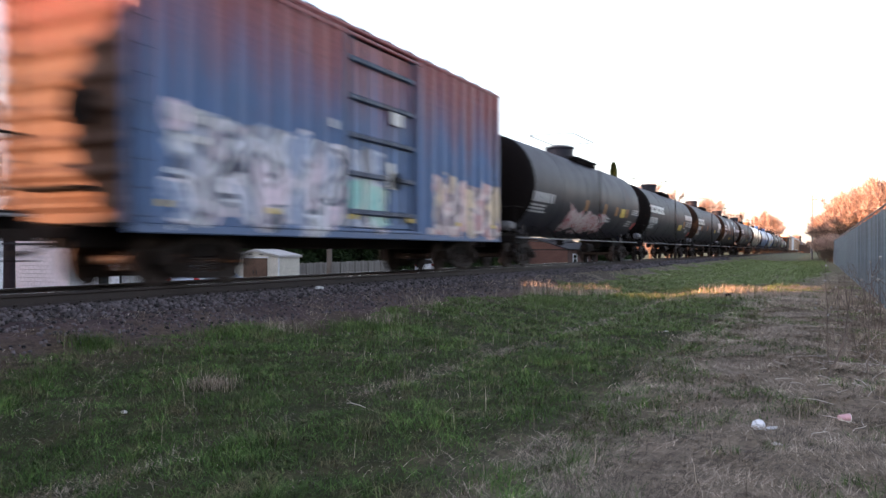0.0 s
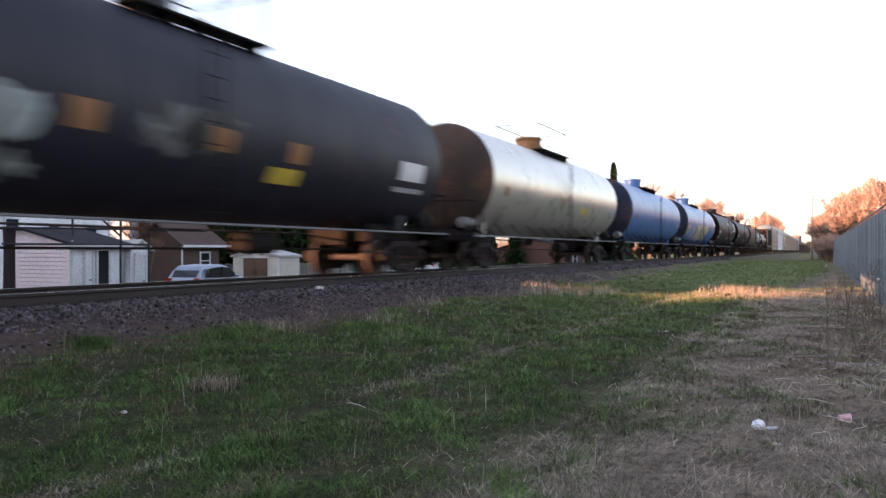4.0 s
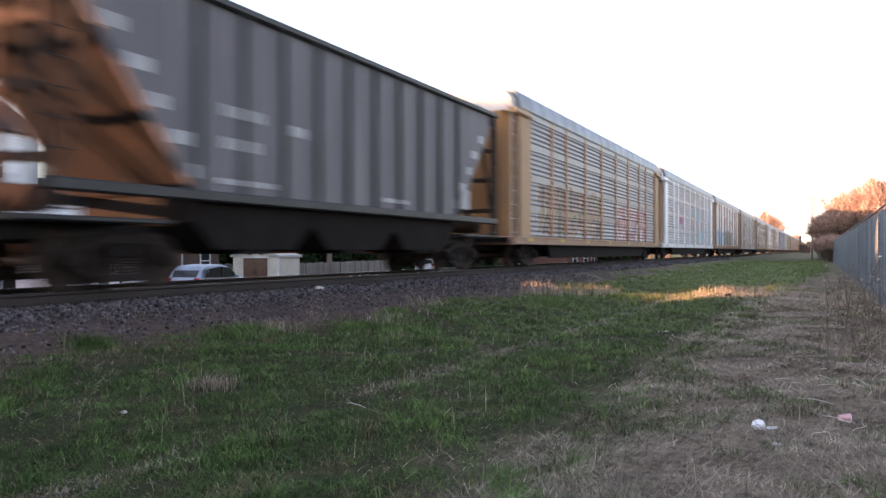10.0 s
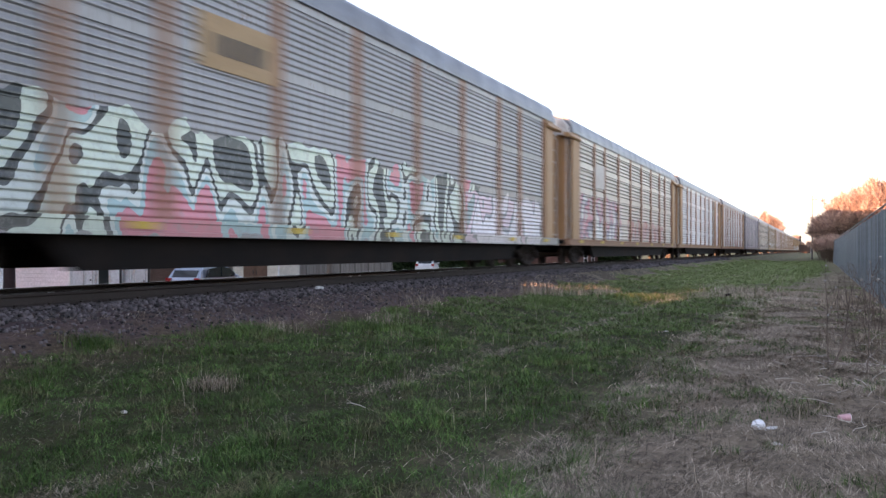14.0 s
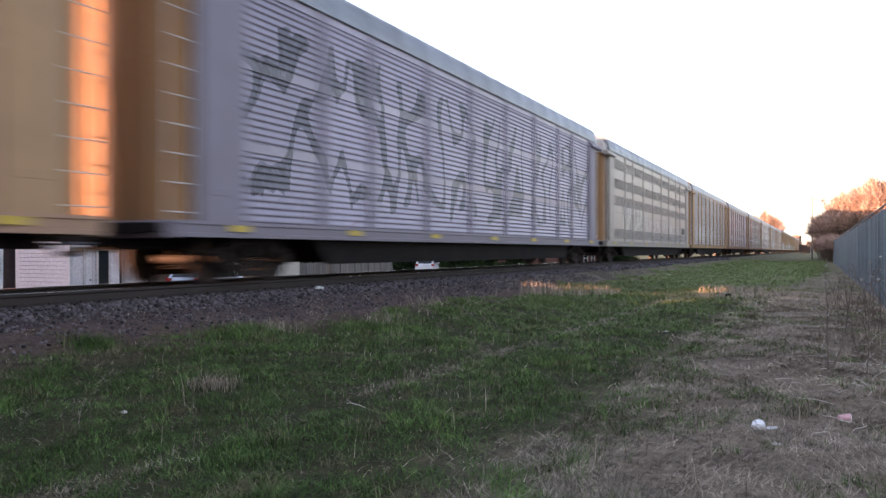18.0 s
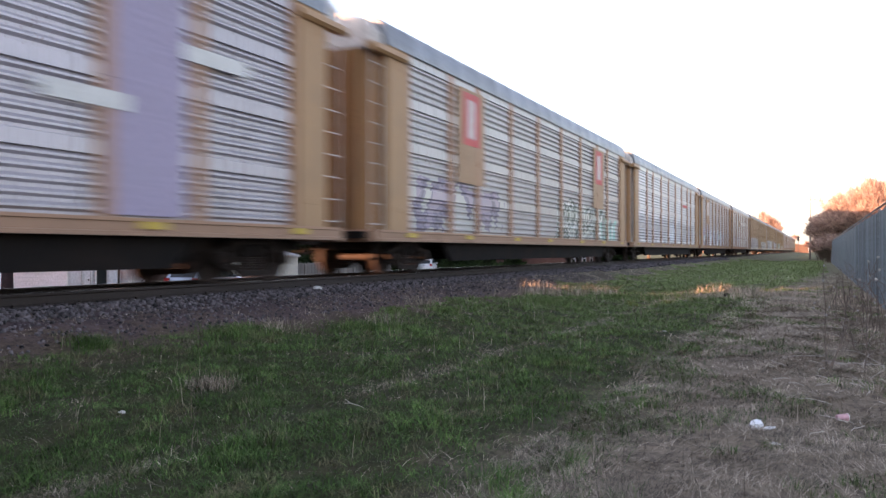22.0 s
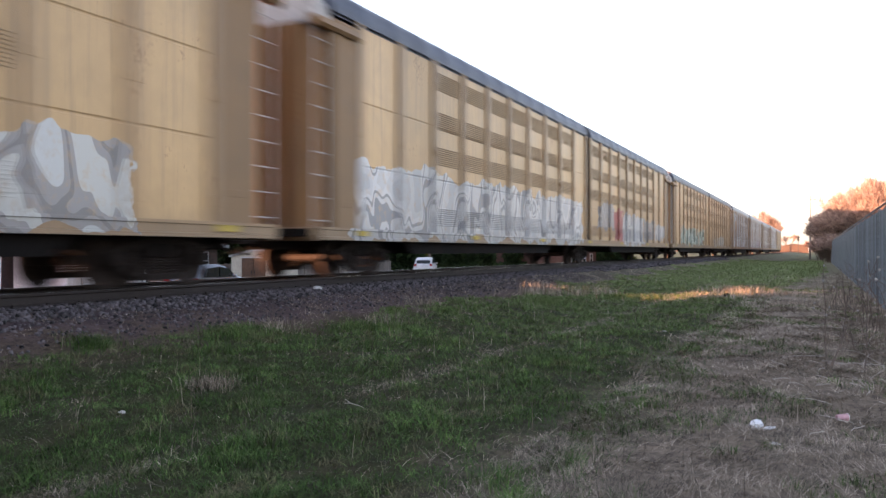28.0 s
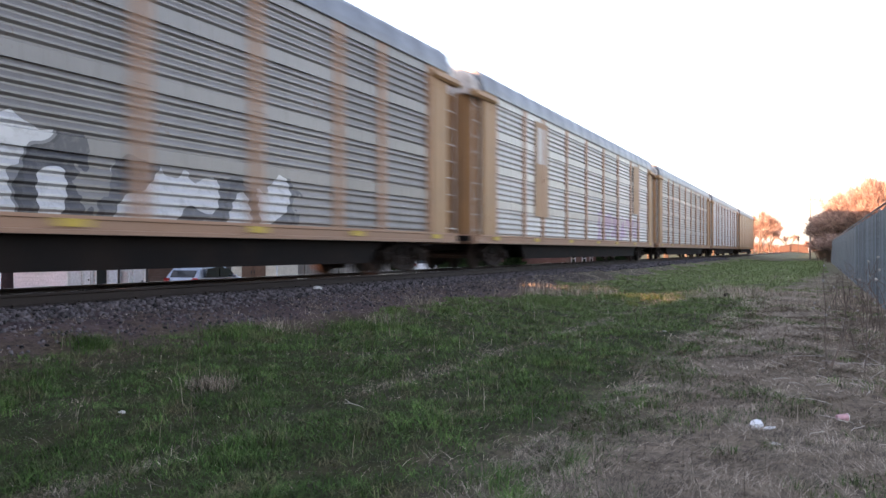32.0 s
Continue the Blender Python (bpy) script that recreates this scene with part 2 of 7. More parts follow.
M_ENDRUST = surface("rusty_end_steel", (0.045, 0.026, 0.018), 0.8, 0, 14, 1.5, stain_col=(0.04, 0.03, 0.026), stain_amt=0.6, spec=0.2)
M_LILAC = surface("pale_lilac_panel", (0.32, 0.275, 0.4), 0.6, 0, 14, 1.0, stain_col=(0.3, 0.27, 0.34))
M_STENCIL = surface("faded_white_stencil", (0.46, 0.46, 0.48), 0.7, 0, 20, 2.0, stain_col=(0.15, 0.14, 0.14))
M_SIDERAIL = surface("dull_grey_rail_steel", (0.15, 0.15, 0.165), 0.6, 0.2, 20, 2.0, stain_col=(0.07, 0.05, 0.04))
M_YELLOW = surface("yellow_reflective", (0.52, 0.37, 0.05), 0.5, 0, 30, 4)
M_ORANGE = surface("rusty_orange_patch", (0.26, 0.12, 0.045), 0.65, 0, 30, 4)
M_RED = surface("red_paint", (0.5, 0.05, 0.05), 0.55, 0, 20, 2)
M_BLACK = surface("black_paint", (0.018, 0.018, 0.02), 0.55, 0, 20, 2)
M_TAN = surface("tan_paint", (0.36, 0.22, 0.12), 0.6, 0, 20, 1.5, stain_col=(0.18, 0.1, 0.06))
M_LOUVRE = surface("dark_louvre", (0.29, 0.195, 0.115), 0.7, 0, 20, 2)
M_NAVYROOF = surface("dark_blue_grey_roof", (0.075, 0.085, 0.115), 0.5, 0.2, 6, 0.5, stain_col=(0.11, 0.105, 0.11), stain_amt=0.4)
M_PALE = surface("pale_roof_end", (0.55, 0.52, 0.5), 0.6, 0, 12, 1.0, stain_col=(0.3, 0.2, 0.14))
M_YPLATE = surface("faded_yellow_plate", (0.4, 0.27, 0.14), 0.6, 0, 20, 2)
M_SIGNBLUE = surface("blue_sign_paint", (0.06, 0.1, 0.3), 0.5, 0, 20, 2)
M_STRIPE = surface("pale_blue_stripe", (0.42, 0.5, 0.58), 0.5, 0, 20, 2)
M_GREYPATCH = surface("grey_repaint", (0.2, 0.23, 0.28), 0.4, 0, 20, 2)

# ---- the train ----
CARS = []   # (thing, y of its middle at the start)


def side_frame_geo():
    """A cast truss: arched top member, dipped lower member, two columns and the axle-box jaws."""
    g = Geo()
    top = [(-1.12, 0.5), (-0.78, 0.6), (-0.46, 0.76), (0.46, 0.76), (0.78, 0.6), (1.12, 0.5)]
    low = [(-0.96, 0.4), (-0.6, 0.27), (-0.42, 0.17), (0.42, 0.17), (0.6, 0.27), (0.96, 0.4)]
    for line, th in ((top, 0.13), (low, 0.1)):
        for (ya, za), (yb, zb) in zip(line, line[1:]):
            g.extrude([(ya, za - th / 2), (yb, zb - th / 2), (yb, zb + th / 2), (ya, za + th / 2)], -0.065, 0.065, "x")
    for y in (-0.37, 0.37):
        g.cbox(-0.075, 0.075, y - 0.06, y + 0.06, 0.18, 0.74, 0.015, "z")
    for y in (-0.89, 0.89):
        g.cbox(-0.1, 0.1, y - 0.19, y + 0.19, 0.34, 0.56, 0.04)
        g.lathe([(0.08, 0.12), (0.15, 0.12), (0.17, 0.08)], "x", 12, 0, 0.43, y)
    return g


def wheel_geo():
    r = 0.43
    prof = [(-0.07, 0.06), (-0.09, 0.14), (-0.05, 0.17), (-0.03, 0.33), (-0.06, 0.36), (-0.07, r + 0.025), (-0.045, r + 0.028), (-0.035, r),
            (0.065, r - 0.006), (0.07, 0.36), (0.03, 0.33), (0.02, 0.18), (0.07, 0.14), (0.09, 0.06)]
    return Geo().lathe(prof, "x", 28)


def spring_geo():
    prof = []
    for k in range(6):
        z = 0.2 + k * 0.045
        prof += [(z, 0.052), (z + 0.012, 0.076), (z + 0.026, 0.076), (z + 0.038, 0.052)]
    return Geo().lathe(prof, "z", 10)


def bolster_geo():
    return Geo().cbox(-1.05, 1.05, -0.2, 0.2, 0.48, 0.72, 0.05, "x").lathe([(0.72, 0.32), (0.84, 0.3)], "z", 16).cbox(-0.1, 0.1, -0.75, 0.75, 0.4, 0.5, 0.02)


def add_truck(car, y):
    t = piece("truck", shared("truck", bolster_geo), M_DARK, car, (0, y, 0))
    for sx in (-1, 1):
        piece("side_frame", shared("side_frame", side_frame_geo), M_FRAME, t, (sx * 1.0, 0, 0))
        for dy in (-0.18, 0.0, 0.18):
            piece("spring", shared("spring", spring_geo), M_WHEEL, t, (sx * 1.0, dy, 0))
        for sy in (-1, 1):
            piece("wheel", shared("wheel", wheel_geo, True), M_WHEEL, t, (sx * 0.745, sy * 0.89, 0.43), "", (0, 0, 180 if sx < 0 else 0))
    for sy in (-1, 1):
        piece("axle", shared("axle", lambda: Geo().lathe([(-0.98, 0.07), (-0.7, 0.09), (0, 0.075), (0.7, 0.09), (0.98, 0.07)], "x", 12)), M_WHEEL, t, (0, sy * 0.89, 0.43))
    return t


def add_coupler(car, y, s):
    def build():
        g = Geo().cbox(-0.08, 0.08, 0, 0.62, -0.09, 0.09, 0.02)
        g.extrude([(-0.16, 0.55), (0.02, 0.5), (0.2, 0.6), (0.2, 0.78), (0.06, 0.8), (-0.02, 0.7), (-0.1, 0.86), (-0.18, 0.8)], -0.14, 0.14, "z")
        g.tube((0.3, 0.0, -0.08), (0.34, 0.45, -0.36), 0.03, 0.03, 6).tube((0.34, 0.45, -0.36), (0.2, 0.8, -0.3), 0.03, 0.03, 6)
        return g
    piece("coupler", shared("coupler", build), M_WHEEL, car, (0, y, 0.86), "", (0, 0, 0 if s > 0 else 180))


def ladder_geo(h, w=0.4, step=0.36):
    g = Geo()
    for a in (-w / 2, w / 2):
        g.tube((0, a, 0), (0, a, h), 0.017, 0.017, 5)
    for k in range(int(h / step)):
        g.tube((0, -w / 2, 0.14 + k * step), (0, w / 2, 0.14 + k * step), 0.012, 0.012, 5)
    return g


def arc_geo(r, y0, y1, a0, a1, lift=0.012):
    """A patch that lies on a shell of radius r."""
    g = Geo()
    for s0, s1 in ((y0, y1),):
        rows = []
        for k in range(7):
            a = radians(a0 + (a1 - a0) * k / 6)
            rows.append([((r + lift) * math.cos(a), y, (r + lift) * math.sin(a)) for y in (s0, s1)])
        g.sheet(rows)
        rows = [[(p[0] * (1 - 0.01 / r), p[1], p[2] * (1 - 0.01 / r)) for p in row] for row in rows]
        g.sheet(rows)
    return g


def tank_car(y0, y1, label, mat, r=1.57, zc=2.85, short=1.0, decals=(), top_bar=False, long_walk=False, dome_at=0.0, rail_col=None, dome_mat=None, rail_h=0.95, dome_r=0.5, head=None):
    """y0, y1: the joints at its two ends at the start."""
    L = y1 - y0
    car = thing("tank_car", label, "tank car", "freight train")
    half = L / 2 - 1.15 * short
    hd = r * 0.44
    prof = [(-half, 0.02)]
    for k in range(1, 9):
        a = math.pi / 2 * k / 8
        prof.append((-half + hd * (1 - math.cos(a)), r * math.sin(a)))
    bands = [-half + hd + (half - hd) * 2 * k / 5 for k in range(1, 5)]
    for bpos in bands:
        prof += [(bpos - 0.03, r), (bpos - 0.02, r + 0.008), (bpos + 0.02, r + 0.008), (bpos + 0.03, r)]
    prof += [(-t, rad) for t, rad in reversed([p for p in prof if p[0] < -half + hd + 0.001])]
    k = next(i for i, q in enumerate(prof) if q[1] >= r - 1e-6)
    part("tank_shell", Geo().lathe(prof[k:len(prof) - k], "y", 56, 0, zc), mat, car, "", True)
    part("tank_head", Geo().lathe(prof[:k + 1], "y", 56, 0, zc), head or mat, car, "dusty rust-stained tank end, light and shade in its colour", True)
    part("tank_head", Geo().lathe(prof[len(prof) - k - 1:], "y", 56, 0, zc), head or mat, car, "dusty rust-stained tank end, light and shade in its colour", True)
    dark = rail_col or M_DARK
    # underframe
    for s in (-1, 1):
        yb = s * (L / 2 - 2.75 * short)
        a_, b_ = sorted((s * (L / 2 - 0.7), s * (L / 2 - 4.3 * short)))
        part("stub_sill", Geo().cbox(-0.28, 0.28, a_, b_, 0.72, 1.1, 0.03), M_DARK, car)
        part("saddle", Geo().extrude([(-0.95, 1.0), (0.95, 1.0), (1.08, zc - 1.0), (0.6, zc - r + 0.12), (-0.6, zc - r + 0.12), (-1.08, zc - 1.0)],
                                     yb - 0.16, yb + 0.16), mat, car)
        add_truck(car, yb)
        add_coupler(car, s * (L / 2 - 0.86), s)
        # draft box, brake gear and pipes under the end
        a_, b_ = sorted((s * (L / 2 - 1.25), s * (L / 2 - 4.0 * short)))
        part("draft_box", Geo().cbox(-0.8, 0.8, a_, b_, 0.8, 1.24, 0.06), M_DARK, car)
        yq = s * (L / 2 - 1.55)
        part("brake_cylinder", Geo().lathe([(-0.42, 0.04), (-0.36, 0.17), (0.3, 0.17), (0.36, 0.08), (0.5, 0.05)], "y", 14, 0.95, 1.42, yq), M_SIDERAIL if s < 0 else M_DARK, car, "", True)
        part("train_pipe", Geo().bent([Vector((1.25, yq - 0.6, 1.3)), Vector((1.25, yq, 1.22)), Vector((1.1, yq + 0.5, 1.35)), Vector((0.7, yq + 0.6, 1.1))], 0.03), M_DARK, car)
        part("end_brace", Geo().extrude([(-1.3, 1.1), (-1.2, 1.1), (-0.55, zc - r + 0.42), (-0.7, zc - r + 0.5)], s * (L / 2 - 1.9 * short) - 0.05, s * (L / 2 - 1.9 * short) + 0.05), M_DARK, car)
        part("end_brace", Geo().extrude([(1.3, 1.1), (1.2, 1.1), (0.55, zc - r + 0.42), (0.7, zc - r + 0.5)], s * (L / 2 - 1.9 * short) - 0.05, s * (L / 2 - 1.9 * short) + 0.05), M_DARK, car)
        # end platform with steps and a railing
        ye = s * (L / 2 - 0.95)
        part("end_platform", Geo().cbox(-1.42, 1.42, min(ye, ye - s * 0.75), max(ye, ye - s * 0.75), 1.02, 1.08, 0.02)
             .cbox(-1.42, 1.42, ye - 0.04, ye + 0.04, 0.86, 1.1, 0.02, "x"), M_DARK, car)
        far = ye - s * 0.7
        for sx in (-1.4, 1.4):
            for y_ in (ye, far):
                part("railing_post", Geo().tube((sx, y_, 1.05), (sx, y_, 2.05), 0.02, 0.02, 6), dark, car)
            part("railing_bar", Geo().tube((sx, ye, 2.05), (sx, far, 2.05), 0.02, 0.02, 6), dark, car)
            step = [Vector((sx, ye, 1.05)), Vector((sx, ye, 0.45)), Vector((sx, ye - s * 0.42, 0.45)), Vector((sx, ye - s * 0.42, 1.05))]
            part("step_iron", Geo().bent(step, 0.02), dark, car)
        part("railing_bar", Geo().tube((-1.4, ye, 2.05), (1.4, ye, 2.05), 0.02, 0.02, 6), dark, car)
    for sx in (-1, 1):
        g = Geo().cbox(sx * 1.45 - 0.02, sx * 1.45 + 0.02, -L / 2 + 0.95, L / 2 - 0.95, 1.0, 1.045, 0.012)
        part("side_rail", g, M_SIDERAIL, car, "dull grey steel side rail")
        piece("side_ladder", shared(("side_ladder", round(zc + 0.2, 2)), lambda: ladder_geo(zc + 0.2)), dark, car, (sx * (r + 0.1), dome_at * half - 0.2, 1.05))
    for k in range(9):
        y = -half * 0.72 + k * half * 1.44 / 8
        for sx in (-1, 1):
            piece("rail_bracket", shared(("rail_bracket", sx, zc, r), lambda: Geo().tube((sx * 1.45, 0, 1.02), (sx * 1.0, 0, zc - r * 0.78), 0.02, 0.02, 5)), M_DARK, car, (0, y, 0))
    # brake gear below
    part("air_reservoir", Geo().lathe([(-0.55, 0.05), (-0.5, 0.2), (0.5, 0.2), (0.55, 0.05)], "y", 14, 0.62, 0.72, half * 0.25), M_DARK, car, "", True)
    part("brake_rod", Geo().tube((0.2, -half * 0.7, 0.62), (0.2, half * 0.7, 0.62), 0.025, 0.025, 6), M_DARK, car)
    part("bottom_outlet", Geo().lathe([(0, 0.16), (0.28, 0.16), (0.36, 0.24), (0.5, 0.24)], "z", 14, 0, zc - r - 0.32), M_DARK, car)
    # manway, platform and rails on top
    yd, top = dome_at * half, zc + r
    part("manway", Geo().lathe([(-0.12, dome_r), (0.4, dome_r), (0.44, dome_r + 0.05), (0.51, dome_r + 0.05), (0.56, dome_r * 0.85), (0.6, 0.05)], "z", 24, 0, top, yd), dome_mat or mat, car, "", True)
    wl_, ww = (half * 0.9, 0.42) if long_walk else (2.0, 1.05)
    g = Geo()
    y_a, y_b = (-half * 0.86, half * 0.86) if long_walk else (yd - 1.3, yd + 2.2)
    for sx in (-1, 1):
        x0, x1 = sorted((sx * (dome_r + 0.12), sx * (dome_r + 0.12 + (0.28 if long_walk else 0.42))))
        g.cbox(x0, x1, y_a, y_b, top - 0.1, top - 0.05, 0.01)
        for k in range(5):
            y = y_a + (y_b - y_a) * (k + 0.5) / 5
            g.cbox(x0, x1, y - 0.03, y + 0.03, top - 0.3, top - 0.1, 0.01)
    part("top_walkway", g, dark, car)
    hy0, hy1, hx, hz = y_a, y_b, dome_r + 0.38, top - 0.06
    n = 9 if long_walk else 4
    for sx in (-1, 1):
        for k in range(n):
            y = hy0 + (hy1 - hy0) * k / (n - 1)
            piece("handrail_post", shared(("handrail_post", rail_h), lambda: Geo().tube((0, 0, 0), (0, 0, rail_h), 0.016, 0.016, 5)), dark, car, (sx * hx, y, hz))
        part("handrail", Geo().tube((sx * hx, hy0, hz + rail_h), (sx * hx, hy1, hz + rail_h), 0.02, 0.02, 5), dark, car)
    if not long_walk:
        for y in (hy0, hy1):
            part("handrail", Geo().tube((-hx, y, hz + rail_h), (hx, y, hz + rail_h), 0.018, 0.018, 5), dark, car)
    part("safety_valve", Geo().lathe([(-0.05, 0.13), (0.22, 0.13), (0.26, 0.09), (0.4, 0.09)], "z", 12, 0, top, yd + 1.5), dark, car)
    if top_bar:   # a grab rail along the whole crown
        for sx in (-1, 1):
            part("crown_rail", Geo().tube((sx * 0.55, -half * 0.85, top + 0.12), (sx * 0.55, half * 0.85, top + 0.12), 0.018, 0.018, 6), dark, car)
            for k in range(8):
                piece("crown_rail_foot", shared("crown_rail_foot", lambda: Geo().tube((0, 0, -0.3), (0, 0, 0.12), 0.014, 0.014, 5)), dark, car, (sx * 0.55, -half * 0.85 + half * 1.7 * k / 7, top))
    for nm, f0, f1, a0, a1, m, bars in decals:
        ya_, yb_ = -half + f0 * 2 * half, -half + f1 * 2 * half
        slip = max(0.0, hd - half - ya_) - max(0.0, yb_ - half + hd)   # keep clear of the rounded ends
        ya_, yb_ = ya_ + slip, yb_ + slip
        if not bars:
            part(nm, arc_geo(r, ya_, yb_, a0, a1, 0.022 if nm == "logo_counter" else 0.012), m, car, at=(0, 0, zc))
            continue
        rnd = random.Random(int(ya_ * 97) + bars)
        w = (yb_ - ya_) / bars
        for k in range(bars):   # one stroke for each character
            part(nm.replace("bars", "bar"), arc_geo(r, ya_ + w * k, ya_ + w * (k + rnd.uniform(0.55, 0.8)), a0, a1), m, car, at=(0, 0, zc))
    CARS.append((car, (y0 + y1) / 2))
    return car


def corrugated(z0, z1, x, tiers=4, amp=0.045, pitch=0.165, plain=0.24, groove=0.4):
    """The outline (x, z) of a pressed panel, ribs running lengthwise, with a plain band on each tier."""
    out = []
    th = (z1 - z0) / tiers
    for t in range(tiers):
        za = z0 + t * th
        n = max(2, int((th - plain) / pitch))
        p = (th - plain) / n
        for k in range(n):
            zb = za + k * p
            out += [(x - amp, zb), (x - amp, zb + groove * 0.4 * p), (x, zb + (groove * 0.4 + 0.22) * p), (x, zb + (groove * 0.4 + 0.4) * p), (x - amp, zb + 0.98 * p)]
        out += [(x + 0.004, za + th - plain), (x + 0.004, za + th - 0.02), (x - 0.03, za + th - 0.012)]
    return out


def panel_geo(style, w, z1):
    z0, x = 1.06, 0.0
    g = Geo()
    if style == "rib":
        prof = corrugated(z0, z1, x)
    elif style == "fine":
        prof = corrugated(z0, z1, x, 3, 0.025, 0.12, 0.18, 0.3)
    elif style == "slat":
        prof = corrugated(z0, z1, x, 4, 0.06, 0.17, 0.22, 0.7)
    else:
        prof = [(x, z0), (x, z0 + 1.35), (x - 0.012, z0 + 1.37), (x - 0.012, z0 + 1.39), (x, z0 + 1.41), (x, z0 + 2.75), (x - 0.012, z0 + 2.77), (x - 0.012, z0 + 2.79), (x, z0 + 2.81), (x, z1)]
    full = prof + [(x - 0.09, z1), (x - 0.09, z0)]
    g.extrude(full, 0, w, "y")
    return g


def louvre_geo(w):
    """A pressed field of small slots."""
    g = Geo()
    for k in range(9):
        z = k * 0.055
        g.extrude([(0.0, z), (0.02, z + 0.008), (0.02, z + 0.016), (0.0, z + 0.03)], 0.2, w - 0.3, "y")
    return g


def roof_geo(L, ribs, eave, up_=0.0):
    """A rounded roof; its eave sits on the side panels."""
    half = [(1.46, eave - 0.02), (1.46, eave + 0.1), (1.38, 5.76 + up_), (1.16, 5.96 + up_), (0.6, 6.04 + up_)]
    prof = [(-a, b) for a, b in half] + [(0, 6.06 + up_)] + half[::-1]
    g = Geo()
    rows = []
    n = int(L / ribs)
    ys = []
    for k in range(n):
        a = -L / 2 + L * k / n
        b = a + L / n
        ys += [(a + 0.03, 0.0), (b - 0.1, 0.0), (b - 0.07, 0.01), (b - 0.01, 0.01)]
    for y, up in ys:
        rows.append([(px * (1 + up * 0.3), y, pz + up) for px, pz in prof])
    g.sheet(rows)
    g.sheet([[(px * 0.96, y, pz - 0.05) for px, pz in prof] for y in (-L / 2 + 0.03, L / 2 - 0.03)])
    for y in (-L / 2 + 0.03, L / 2 - 0.03):
        g.add([(px, y, pz) for px, pz in prof], [tuple(range(len(prof)))])
    return g


def end_door_geo(w=0.62):
    """A folded end door with upright ribs and rounded corners; its face at y = 0, the car towards +y."""
    out = [(-1.3, w), (-1.28, 0.46), (-1.17, 0.22), (-0.99, 0.06)]
    for k in range(8):
        x = -0.92 + k * 0.24
        out += [(x, 0.0), (x + 0.12, 0.0), (x + 0.14, 0.035), (x + 0.22, 0.035)]
    out += [(0.99, 0.06), (1.17, 0.22), (1.28, 0.46), (1.3, w)]
    return Geo().extrude(out, 1.02, 5.22, "z")


def end_cap_geo(w=0.62):
    """The pale roof end over the doors."""
    prof = [(-1.36, 5.22), (-1.33, 5.62), (-1.12, 5.88), (-0.6, 5.99), (0, 6.01), (0.6, 5.99), (1.12, 5.88), (1.33, 5.62), (1.36, 5.22)]
    return Geo().extrude(prof, 0.02, w + 0.02, "y")


